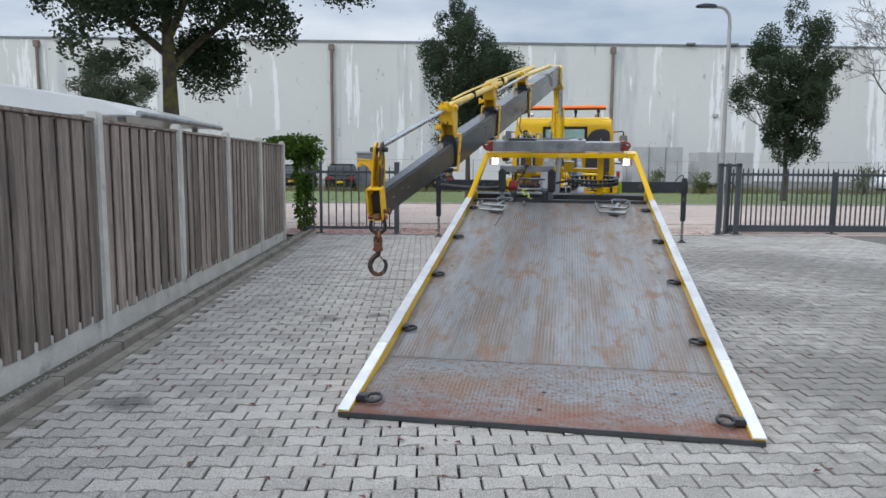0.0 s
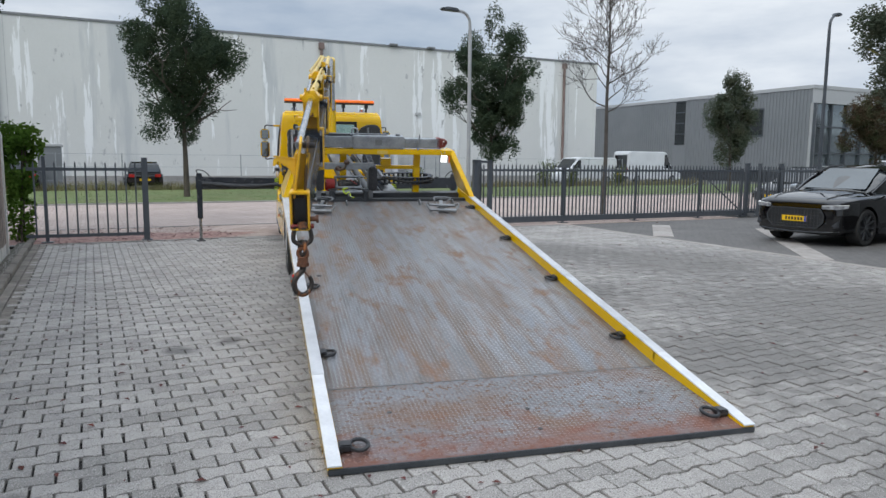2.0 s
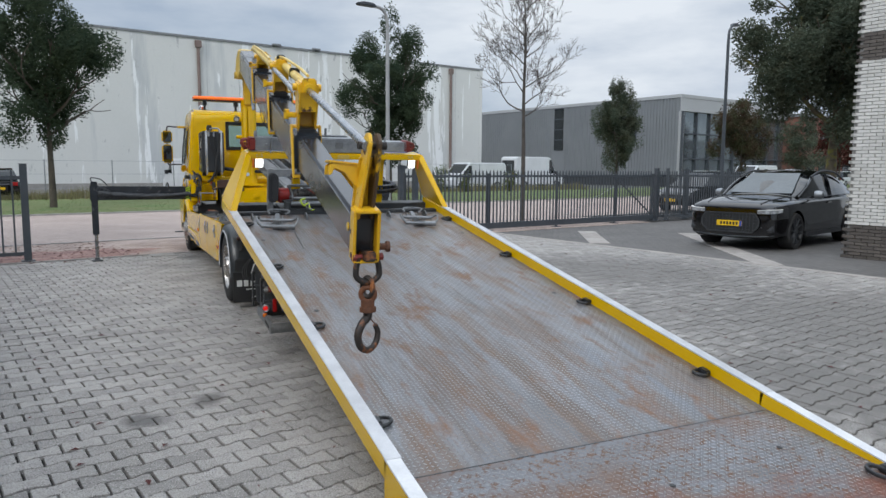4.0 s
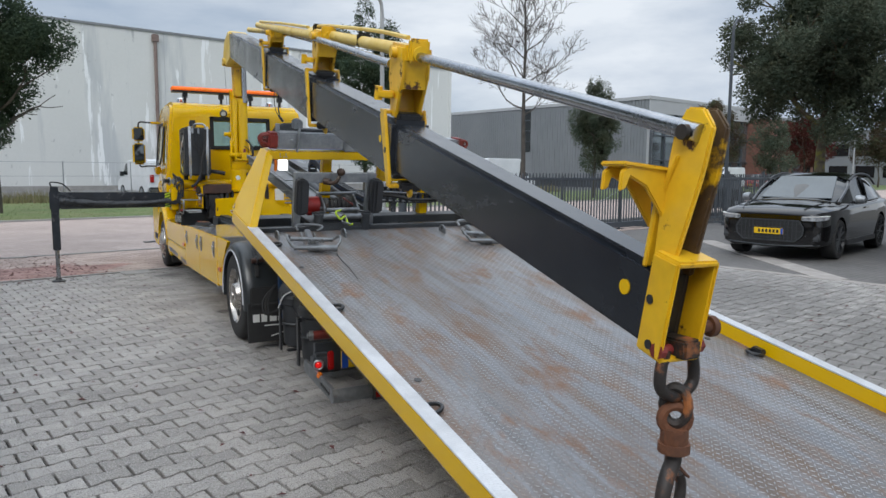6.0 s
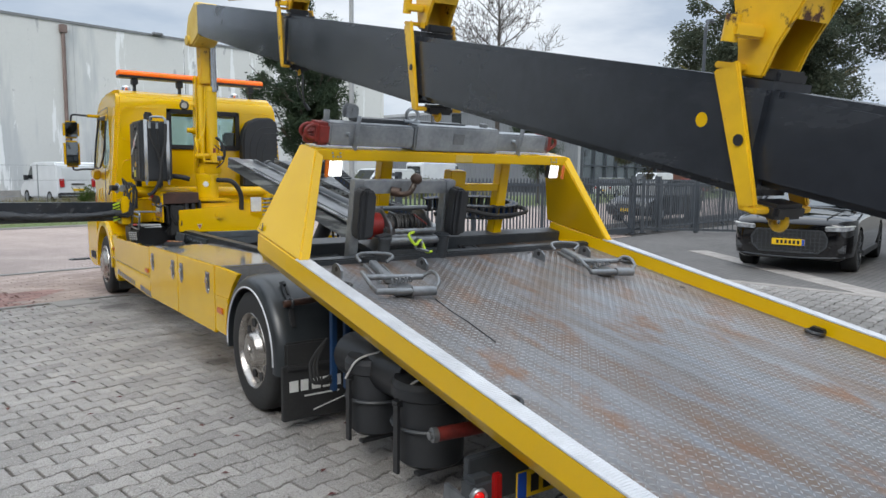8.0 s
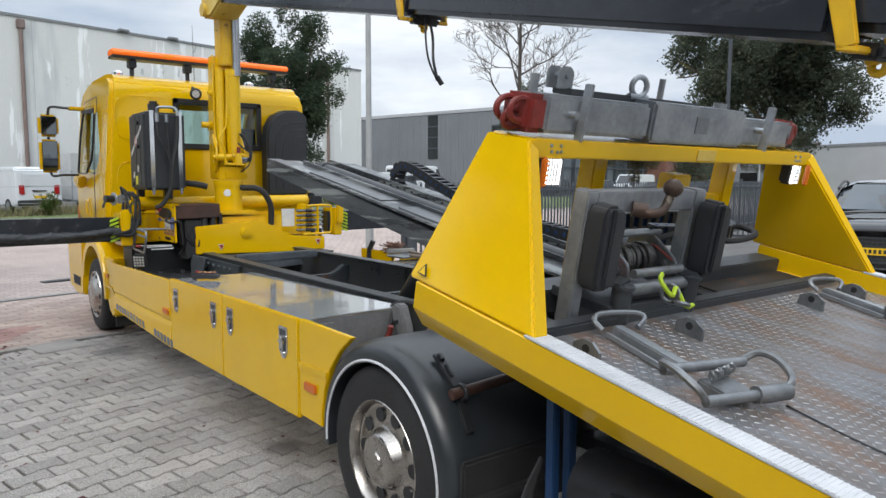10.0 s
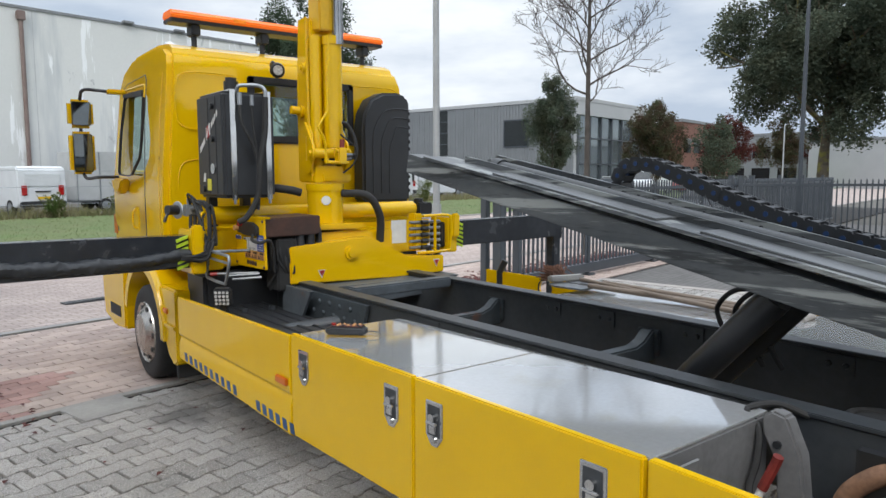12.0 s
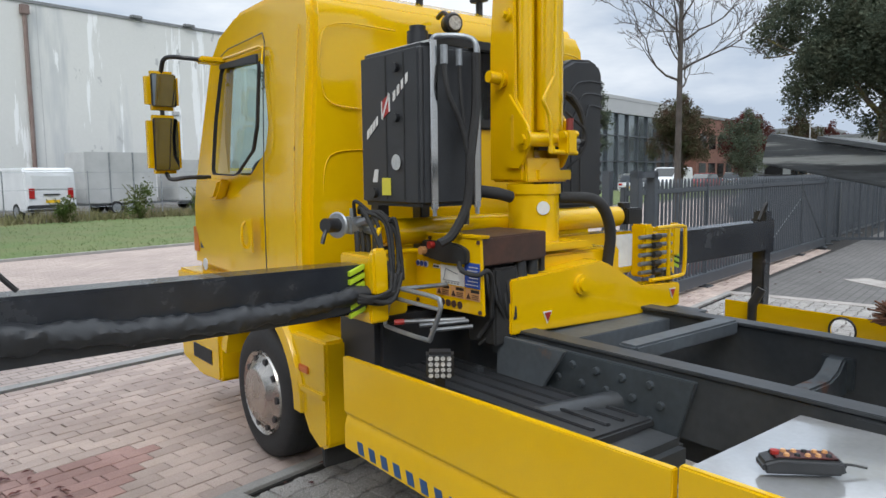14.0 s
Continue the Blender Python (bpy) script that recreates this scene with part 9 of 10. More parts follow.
def collar(y, w, h, top):
    """A yellow collar round the boom, raked forwards below, with a funnel-shaped upright that carries the cylinders."""
    t = 0.015
    sd = BD.cross(Vector((0, 0, 1))).normalized()
    n_ = sd.cross(BD).normalized()
    p_top, p_bot = bc(y) + BD * 0.05 + n_ * (h / 2 + 0.03), bc(y) - BD * 0.115 - n_ * (h / 2 + 0.015)
    bms = [beam(p_top + sd * s * (w / 2 + t / 2), p_bot + sd * s * (w / 2 + t / 2), t, 0.075, 0.004, h1=0.05, up=BD) for s in (-1, 1)]
    bms.append(beam(p_bot - sd * (w / 2 + t), p_bot + sd * (w / 2 + t), 0.055, 0.018, 0.004, up=n_))
    bms.append(beam(p_top - sd * (w / 2 + t), p_top + sd * (w / 2 + t), 0.07, 0.018, 0.004, up=n_))
    c = part("collar", merge(*bms), M_YELLOW_OLD, boom, "worn yellow boom collar")
    base_, tip = bc(y) + n_ * (h / 2), bc(y) + n_ * (h / 2 + top)
    shape = [(-0.035, 0.01), (0.045, 0.01), (0.06, top * 0.22), (0.105, top * 0.55), (0.11, top), (-0.095, top), (-0.11, top * 0.62), (-0.055, top * 0.25)]
    for s in (-1, 1):
        part("upright", plate(shape, base_ + sd * s * 0.06, BD, n_, sd, 0.016), M_YELLOW_OLD, c)
    part("upright_web", beam(base_ + BD * 0.045 + n_ * 0.02, tip + BD * 0.105, 0.112, 0.012, up=BD), M_YELLOW_OLD, c)
    part("upright_web", beam(tip - BD * 0.095 - n_ * 0.005, tip - BD * 0.085 - n_ * top * 0.55, 0.112, 0.012, up=BD), M_YELLOW_OLD, c)
    part("upright_head", merge(beam(tip - n_ * 0.03 - BD * 0.11, tip - n_ * 0.03 + BD * 0.12, 0.145, 0.085, 0.015, up=n_), beam(tip - n_ * 0.01 - BD * 0.135, tip - n_ * 0.01 - BD * 0.10, 0.10, 0.11, 0.01, up=n_)), M_YELLOW_OLD, c)
    part("rod_gland", cyl(tip - n_ * 0.025 - BD * 0.15, tip - n_ * 0.025 - BD * 0.11, 0.036, seg=16), M_YELLOW_OLD, c)
    part("slide_block", beam(base_ - BD * 0.075 + n_ * 0.018, base_ + BD * 0.03 + n_ * 0.018, w * 0.62, 0.035, 0.008, up=n_), M_BLACK, c)
    part("slide_block", beam(p_bot - BD * 0.05 + n_ * 0.0, p_bot + BD * 0.03 + n_ * 0.0, w * 0.62, 0.04, 0.010, up=n_), M_BLACK, c)
    lug = base_ + n_ * top * 0.34 - sd * 0.068
    part("lug", merge(beam(lug, lug - sd * 0.075 + BD * 0.03, 0.05, 0.035, 0.006, up=n_), cyl(lug - sd * 0.07 + BD * 0.03 - n_ * 0.03, lug - sd * 0.07 + BD * 0.03 + n_ * 0.035, 0.02, seg=12)), M_YELLOW_OLD, c)
    part("pin", cyl(tip - n_ * 0.03 - sd * 0.10, tip - n_ * 0.03 + sd * 0.10, 0.026, seg=14), M_YELLOW_OLD, c)
    for s in (-1, 1):
        q = bc(y) - BD * 0.045 + sd * s * (w / 2 + t)
        part("bolt_hole", cyl(q + sd * s * 0.001, q + sd * s * 0.004, 0.015, seg=12), M_BLACK, c)
    part("tail_eye", merge(loop(p_bot - BD * 0.02 - n_ * 0.03, sd, 0.018, 0.011, 16, 8), beam(p_bot, p_bot - BD * 0.015 - n_ * 0.02, 0.04, 0.04, up=BD)), M_YELLOW_OLD, c)
    return n_, sd


NN, SD = collar(11.35, 0.235, 0.36, 0.20)
collar(9.15, 0.215, 0.335, 0.30)
collar(7.3, 0.19, 0.29, 0.345)


def over(y, up_, side=0.0):
    return bc(y) + NN * up_ + SD * side


# extension cylinders above the boom
part("ram", cyl(over(7.38, 0.47), over(9.9, 0.44, 0.05), 0.034, seg=18), M_CREAM, boom, "pale yellow extension cylinder")
part("ram_rod", cyl(over(5.31, 0.435), over(7.3, 0.455), 0.023, seg=16), M_ROD, boom, "bright chromed rod")
part("ram", cyl(over(9.2, 0.44, -0.07), over(12.5, 0.38, -0.02), 0.034, seg=18), M_CREAM, boom, "pale yellow extension cylinder")
part("ram_rod", cyl(over(7.4, 0.40, -0.06), over(9.25, 0.42, -0.06), 0.022, seg=16), M_ROD, boom, "bright chromed rod")
part("ram", cyl(over(11.4, 0.36, 0.06), over(13.9, 0.27, 0.05), 0.032, seg=18), M_CREAM, boom, "pale yellow extension cylinder")
part("ram_rod", cyl(over(9.2, 0.38, 0.07), over(11.4, 0.36, 0.06), 0.02, seg=16), M_ROD, boom, "bright chromed rod")
part("oil_line", merge(tube([over(7.4, 0.53, 0.02), over(8.0, 0.535, 0.03), over(9.3, 0.51, 0.04), over(9.8, 0.475, 0.05)], 0.012, 7), tube([over(9.3, 0.49, -0.09), over(10.5, 0.47, -0.06), over(12.2, 0.43, -0.04)], 0.012, 7)), M_CREAM, boom)
for y, sd_ in ((8.2, 0.02), (9.6, 0.05)):
    part("cable_clip", beam(over(y - 0.01, 0.47, sd_), over(y + 0.01, 0.47, sd_), 0.085, 0.085, 0.01, up=NN), M_BLACK, boom)
part("hanging_cord", merge(tube([(-0.66, 11.2, 2.45), (-0.63, 11.19, 2.32), (-0.64, 11.17, 2.2), (-0.62, 11.16, 2.10)], 0.007, 6), tube([(-0.66, 11.2, 2.45), (-0.68, 11.18, 2.32), (-0.67, 11.17, 2.2), (-0.625, 11.16, 2.10)], 0.005, 6), cyl((-0.625, 11.16, 2.12), (-0.60, 11.15, 2.08), 0.013, seg=8)), M_BLACK, boom, "black cord hanging below the boom")
for y, dz, w in ((5.40, 0.028, 0.11), (7.39, 0.03, 0.185)):
    part("yellow_spot", cyl(bc(y, 0, dz) - SD * (w / 2 - 0.002), bc(y, 0, dz) - SD * (w / 2 + 0.003), 0.02, seg=14), M_YELLOW, boom)
# hook head at the end of the boom: open box, upright and bracket
nz = []
pA, pB = bc(5.225, 0, 0.028), bc(5.315, 0, 0.028)
for s in (-1, 1):
    nz.append(beam(pA + SD * s * 0.056, pB + SD * s * 0.056, 0.014, 0.25, 0.006, up=NN))
nz.append(beam(pA - NN * 0.12, pB - NN * 0.12, 0.118, 0.016, 0.005, up=NN))
nz.append(beam(pA + NN * 0.12, pB + NN * 0.12, 0.118, 0.016, 0.005, up=NN))
nose = part("boom_nose", nz[0], M_YELLOW_OLD, boom, "chipped yellow open boom nose")
for bm in nz[1:]:
    part("nose_wall", bm, M_YELLOW_OLD, nose)
# shallow back plate; its near-black colour stands in for the dark, deep hollow
part("nose_plate", beam(bc(5.30, 0, 0.028), bc(5.31, 0, 0.028), 0.10, 0.225, up=NN), M_NOSEIN, nose, "rusty plate, near black for the dark hollow of the nose")
UX = bc(5.24).x
for s in (-1, 1):
    # cheek plates of the upright, leaning out over the nose towards the top
    bm = prism([(5.255, 1.36), (5.315, 1.375), (5.315, 1.54), (5.30, 1.71), (5.27, 1.76), (5.22, 1.755), (5.185, 1.71), (5.20, 1.60)], "x", UX + s * 0.034 - 0.008, UX + s * 0.034 + 0.008, 0.005)
    for v_ in bm.verts:
        v_.co.x += 0.035 * (v_.co.z - 1.36) / 0.38 - s * 0.012 * (v_.co.z - 1.36) / 0.38
    part("upright", bm, M_YELLOW_OLD if s < 0 else M_CHEEK, nose, "chipped yellow cheek plate" if s < 0 else "cheek plate stained black with rust and grease")
bm = prism([(5.33, 1.38), (5.345, 1.38), (5.33, 1.53), (5.28, 1.65), (5.268, 1.645), (5.315, 1.52)], "x", UX - 0.045, UX + 0.045, 0.003)
for v_ in bm.verts:
    v_.co.x += 0.035 * (v_.co.z - 1.36) / 0.38
part("upright_web", bm, M_YELLOW_OLD, nose)
part("upright_pin", cyl((bc(5.24).x - 0.035, 5.245, 1.70), (bc(5.24).x + 0.10, 5.245, 1.70), 0.018, seg=14), M_NOSEIN, nose)
BX = bc(5.24).x
part("rope_bracket", merge(
    prism([(BX + 0.0, 1.47), (BX + 0.0, 1.61), (BX - 0.13, 1.625), (BX - 0.155, 1.61), (BX - 0.16, 1.565), (BX - 0.142, 1.57), (BX - 0.13, 1.598), (BX - 0.08, 1.575)], "y", 5.30, 5.312, 0.003),
    prism([(BX + 0.0, 1.47), (BX + 0.0, 1.61), (BX - 0.13, 1.625), (BX - 0.155, 1.61), (BX - 0.16, 1.565), (BX - 0.142, 1.57), (BX - 0.13, 1.598), (BX - 0.08, 1.575)], "y", 5.36, 5.372, 0.003),
    beam((BX + 0.0, 5.336, 1.612), (BX - 0.155, 5.336, 1.628), 0.085, 0.012, 0.004)), M_YELLOW_OLD, nose)
part("side_pin", merge(cyl(bc(5.27, 0, -0.03) + SD * 0.06, bc(5.27, 0, -0.03) + SD * 0.10, 0.016, seg=12), cyl(bc(5.27, 0, -0.03) + SD * 0.10, bc(5.27, 0, -0.03) + SD * 0.116, 0.026, seg=14)), M_RUST, nose)
for dz in (-0.07, 0.04):
    part("bolt_hole", cyl(bc(5.29, 0, dz) - SD * 0.062, bc(5.29, 0, dz) - SD * 0.066, 0.012, seg=10), M_BLACK, nose)

# ---- things on and at the truck ----
hx, hy = -1.325, 5.29
hk = thing("crane_hook", TRUCK @ pose(hx + 0.01, hy - 0.02, 0.035), "rusty swivel hook hanging on a dark shackle", "hook")
part("lug", merge(box(-0.03, 0.03, -0.05, 0.05, 1.035, 1.085, 0.006)), M_HOOKSTEEL, hk)
sh = part("shackle", tube([(-0.045, 0, 1.055), (-0.06, 0, 1.0), (-0.055, 0, 0.95), (0, 0, 0.925), (0.055, 0, 0.95), (0.06, 0, 1.0), (0.045, 0, 1.055)], 0.016, 10, 5), M_HOOKSTEEL, hk, "dark forged bow shackle")
part("shackle_pin", merge(cyl((-0.075, 0, 1.055), (0.075, 0, 1.055), 0.014, seg=10), cyl((-0.08, 0, 1.055), (-0.06, 0, 1.055), 0.022, seg=8), cyl((0.06, 0, 1.055), (0.08, 0, 1.055), 0.02, seg=6)), M_DULLRED, sh)
part("chain_link", loop((0, 0, 0.90), (0.8, 0.6, 0), 0.05, 0.014, 22, 8, 0.62), M_HOOKSTEEL, hk)
part("swivel", merge(cyl((0, 0, 0.80), (0, 0, 0.84), 0.036, seg=8), cyl((0, 0, 0.775), (0, 0, 0.80), 0.042, seg=16), loop((0, 0, 0.865), (0.5, 0.8, 0), 0.035, 0.015, 16, 8)), M_RUST, hk, "rusty swivel")
hpts = [(0, 0, 0.78), (0.004, 0, 0.745), (0.038, 0, 0.715), (0.062, 0, 0.66), (0.045, 0, 0.60), (0.0, 0, 0.575), (-0.045, 0, 0.60), (-0.062, 0, 0.655), (-0.045, 0, 0.70)]
part("hook", tube([(-p[0], -p[0] * 0.42, p[2]) for p in hpts], 0.024, 10, 5, r1=0.014), M_HOOKSTEEL, hk, "worn hook with bare rusty flank")
part("safety_latch", beam((0.0, 0, 0.75), (0.045, -0.01, 0.70), 0.02, 0.006), M_RUST, hk)
for ob in hk.children_recursive:
    ob.data.transform(Matrix.Translation((0, 0, 1.15)) @ Matrix.Scale(0.93, 4) @ Matrix.Translation((0, 0, -1.055)))

# lifting beam on the headboard
LB = TRUCK @ BED @ pose(-0.065, 5.32, 0.662)
lbm = thing("lifting_beam", LB, "galvanised telescopic lifting beam lying on the headboard", "lifting beam")
part("outer_tube", merge(box(-0.28, 0.42, -0.10, 0.10, 0.0, 0.165, 0.012), box(-0.38, 0.32, 0.06, 0.18, 0.02, 0.14, 0.01)), M_GALV, lbm)
part("arm", box(-0.88, -0.28, -0.085, 0.085, 0.012, 0.15, 0.012), M_GALV, lbm)
part("arm", box(0.42, 0.92, -0.075, 0.075, 0.012, 0.135, 0.012), M_GALV, lbm)
part("cross_plate", box(-0.66, 0.2, 0.02, 0.12, 0.15, 0.175, 0.004), M_CHASSIS, lbm)
for s in (-1, 1):
    e = part("end_hook", merge(box(min(s * 0.86, s * 0.96), max(s * 0.86, s * 0.96), -0.075, 0.075, 0.008, 0.145, 0.02), loop((s * 0.968, -0.04, 0.085), (0, 1, 0.1), 0.040, 0.012, 18, 8, 1.25), loop((s * 0.968, 0.03, 0.085), (0, 1, 0.1), 0.040, 0.012, 18, 8, 1.25), loop((s * 0.972, -0.005, 0.05), (0.2, 1, 0.3), 0.034, 0.011, 18, 8)), M_DULLRED, lbm, "worn red end block with hooks")
for x in (-0.66, 0.66):
    part("keeper", merge(beam((x - 0.06, -0.106, -0.01), (x - 0.04, -0.106, 0.20), 0.01, 0.045, 0.004, up=(0, 1, 0))), M_GALV, lbm)
    part("pin", cyl((x - 0.1, -0.12, 0.085), (x - 0.1, 0.1, 0.085), 0.014, seg=10), M_GALV, lbm)
part("lug", merge(prism([(-0.71, 0.17), (-0.63, 0.17), (-0.63, 0.235), (-0.65, 0.255), (-0.69, 0.255), (-0.71, 0.235)], "y", 0.04, 0.055, 0.004), prism([(-0.71, 0.17), (-0.63, 0.17), (-0.63, 0.235), (-0.65, 0.255), (-0.69, 0.255), (-0.71, 0.235)], "y", 0.10, 0.115, 0.004), cyl((-0.67, 0.03, 0.22), (-0.67, 0.125, 0.22), 0.012, seg=10)), M_GALV, lbm)
part("lug", beam((-0.86, 0.02, 0.14), (-0.86, 0.02, 0.215), 0.035, 0.012), M_GALV, lbm)
part("shackle", loop((-0.24, 0.03, 0.215), (0.2, 1, 0), 0.04, 0.012, 20, 8), M_GALV, lbm)
part("shackle_pin", cyl((-0.30, 0.03, 0.172), (-0.18, 0.03, 0.172), 0.014, seg=10), M_GALV, lbm)
part("stud", merge(cyl((-0.06, 0.05, 0.165), (-0.06, 0.05, 0.26), 0.014, seg=8), cyl((0.34, 0.0, 0.165), (0.34, 0.0, 0.19), 0.03, seg=12)), M_STEEL, lbm)
part("type_plate", box(0.02, 0.11, -0.104, -0.1005, 0.05, 0.12), M_STEEL, lbm)

# wheel lift frames stowed on the deck
def wheel_grip(x, y, rz, label):
    g = thing("wheel_grip", TRUCK @ BED @ pose(x, y, 0.008, 0, 0, rz) @ Matrix.Diagonal((0.8, 0.8, 0.85, 1)), label, "wheel grip", "wheel grips")
    part("slide_bar", merge(box(-0.03, 0.03, 0.0, 0.42, 0.0, 0.04, 0.006), box(-0.075, -0.06, 0.0, 0.4, 0.0, 0.018), box(0.06, 0.075, 0.0, 0.4, 0.0, 0.018)), M_GALV, g)
    part("front_bar", cyl((-0.22, -0.10, 0.075), (0.2, -0.10, 0.075), 0.02, seg=14), M_STEEL, g)
    part("rear_bar", cyl((-0.20, -0.30, 0.045), (0.2, -0.30, 0.045), 0.02, seg=14), M_STEEL, g)
    part("sleeve", cyl((0.05, -0.30, 0.045), (0.22, -0.30, 0.045), 0.032, seg=14), M_STEEL, g)
    for s in (-1, 1):
        part("hoop", tube([(s * 0.21, -0.09, 0.08), (s * 0.25, -0.12, 0.115), (s * 0.26, -0.2, 0.12), (s * 0.24, -0.29, 0.09), (s * 0.2, -0.30, 0.05)], 0.014, 8, 4), M_STEEL, g)
    part("pad", box(-0.06, 0.1, -0.26, -0.12, 0.0, 0.04, 0.008), M_STEEL, g)
    part("chain", merge(*[loop((-0.05 + 0.03 * i, -0.18 + 0.01 * i, 0.07), (1, i % 2, 0.3), 0.018, 0.006, 12, 5, 0.7) for i in range(6)]), M_STEEL, g)
    part("handle", tube([(-0.1, 0.40, 0.03), (-0.12, 0.44, 0.06), (-0.06, 0.47, 0.075), (0.12, 0.46, 0.075), (0.16, 0.43, 0.06), (0.1, 0.40, 0.03)], 0.013, 8, 4), M_STEEL, g)
    return g


wheel_grip(-0.83, 4.58, -12, "grey steel wheel lift grip stowed on the deck")
wheel_grip(0.74, 4.55, -12, "grey steel wheel lift grip stowed beside the far rail")

# remote control
rc = thing("remote_control", TRUCK @ pose(-1.02, 13.40, 0.889, 0, 0, -45) @ Matrix.Scale(0.84, 4), "black and red radio remote control with yellow buttons", "remote control")
part("case", prism([(-0.115, 0.0), (0.115, 0.0), (0.125, 0.02), (0.11, 0.045), (-0.07, 0.05), (-0.12, 0.035)], "y", -0.042, 0.042, 0.01, 3), M_PLASTIC, rc)
part("keypad", box(-0.085, 0.10, -0.034, 0.034, 0.044, 0.052, 0.004), M_KEYPAD, rc)
for i in range(5):
    for j in (-1, 1):
        part("button", lathe([(0, 0.009), (0.007, 0.007), (0.0095, 0), (0.0095, -0.004)], (-0.045 + i * 0.03, j * 0.016, 0.052), (0, 0, 1), 10), M_PEACH if (i + j) % 3 else M_BLACK, rc)
part("stop_button", cyl((-0.075, 0, 0.05), (-0.075, 0, 0.062), 0.013, seg=12), M_RED, rc)
part("aerial", tube([(0.12, 0.02, 0.015), (0.16, 0.025, 0.012), (0.20, 0.02, 0.006)], 0.004, 6), M_BLACK, rc)

# tools on the far tool box
bt_ = thing("tool_tray", TRUCK @ pose(0, 0, 0), "yellow tray side with an oval hole on the tool box", "tray")
part("board", carve(box(1.20, 1.22, 13.66, 14.88, 0.60, 0.865, 0.003), [cyl((1.1, 14.2, 0.785), (1.3, 14.2, 0.785), 0.066, seg=24)]), M_YELLOW, bt_)
part("hole_rim", loop((1.198, 14.2, 0.785), (1, 0, 0), 0.068, 0.006, 28, 6), M_BLACK, bt_)
part("clamp", merge(cyl((1.19, 14.70, 0.70), (1.19, 14.70, 0.87), 0.026, seg=10), cyl((1.19, 14.70, 0.86), (1.215, 14.66, 0.955), 0.028, seg=10)), M_BLACK, bt_)
br = thing("broom", TRUCK @ pose(0.92, 13.75, 0.94, 0, 0, 0), "wooden broom with brown bristles on the tool box", "broom")
part("handle", cyl((0.05, -0.1, 0.0), (-0.1, -1.5, -0.03), 0.015, seg=10), M_HANDLE, br)
part("head", beam((-0.1, 0.05, 0.0), (0.16, -0.02, 0.0), 0.06, 0.04, 0.008), M_SLAB, br)
rb = random.Random(2)
part("bristles", merge(*[cyl((-0.09 + rb.random() * 0.24, 0.05 + rb.uniform(-.03, .03), 0.0), (-0.1 + rb.random() * 0.27, 0.16 + rb.uniform(-.05, .04), 0.02 + rb.uniform(-0.05, 0.06)), 0.004, seg=4) for _ in range(110)]), M_RUST, br)
for k, (dx, dz) in enumerate(((0.1, 0.0), (0.2, 0.004))):
    sv = thing("shovel", TRUCK @ pose(0.82 + dx, 12.9, 0.91 + dz, 0, 0, 4 - 5 * k), "shovel with a pale wooden handle on the tool box", "shovel", "shovels")
    part("handle", cyl((0, -0.75, 0.0), (0, 0.6, 0.015), 0.017, seg=10), M_HANDLE, sv)
    part("grip", cyl((-0.05, -0.76, 0.0), (0.05, -0.76, 0.0), 0.018, seg=10), M_LINE, sv)
    part("blade", prism([(-0.10, 0.58), (0.10, 0.58), (0.11, 0.80), (0.05, 0.90), (-0.05, 0.90), (-0.11, 0.80)], "z", -0.008, 0.004, 0.002), M_STEEL, sv)

# ---- black parked car ----
CAR = Matrix.Translation((8.86, 12.66, 0)) @ pose(0, 0, 0, 0, 0, math.degrees(math.atan2(-0.297, -0.955)))
suv = thing("parked_car", CAR, "glossy black coupe SUV parked on the dark bay", "car")


def hull(stations, names=None):
    """A skin over cross-sections; each is (x, [(half width, z), ...]) from bottom to top, mirrored."""
    bm = bmesh.new()
    rings = []
    for x, half in stations:
        ring = [bm.verts.new((x, -y, z)) for y, z in half] + [bm.verts.new((x, y, z)) for y, z in reversed(half)]
        rings.append(ring)
    n = len(rings[0])
    for a, b in zip(rings, rings[1:]):
        for i in range(n):
            bm.faces.new((a[i], a[(i + 1) % n], b[(i + 1) % n], b[i]))
    bm.faces.new(rings[0])
    bm.faces.new(rings[-1][::-1])
    bmesh.ops.recalc_face_normals(bm, faces=bm.faces)
    return bm


def sect(x, w, zb, zs, ztop, crown=0.03):
    return (x, [(w * 0.82, zb), (w * 0.97, zb + 0.08), (w, (zb + zs) / 2), (w * 0.985, zs), (w * 0.94, (zs * 0.4 + ztop * 0.6)), (w * 0.75, ztop), (w * 0.3, ztop + crown), (0.0 + 0.02, ztop + crown)])


# x runs back from the nose (0 = nose, negative = towards the tail) so that +x is ahead
body = hull([sect(-0.02, 0.74, 0.26, 0.72, 0.83, 0.0), sect(-0.06, 0.84, 0.24, 0.76, 0.88, 0.006), sect(-0.16, 0.91, 0.22, 0.80, 0.93, 0.012), sect(-0.32, 0.95, 0.22, 0.83, 0.965, 0.02), sect(-0.6, 0.968, 0.22, 0.87, 1.0, 0.03), sect(-1.0, 0.97, 0.22, 0.90, 1.03, 0.035), sect(-1.45, 0.965, 0.22, 0.90, 1.05, 0.03), sect(-2.4, 0.965, 0.22, 0.93, 1.06, 0.02), sect(-3.4, 0.965, 0.22, 0.96, 1.08, 0.02), sect(-4.2, 0.96, 0.24, 0.98, 1.10, 0.02), sect(-4.65, 0.90, 0.28, 0.98, 1.08, 0.02), sect(-4.88, 0.78, 0.36, 0.9, 1.02, 0.0)])
body = carve(body, [cyl((-0.93, -1.2, 0.38), (-0.93, 1.2, 0.38), 0.41, seg=28), cyl((-3.86, -1.2, 0.38), (-3.86, 1.2, 0.38), 0.41, seg=28)])
part("body", body, M_CARPAINT, suv, smooth=50)
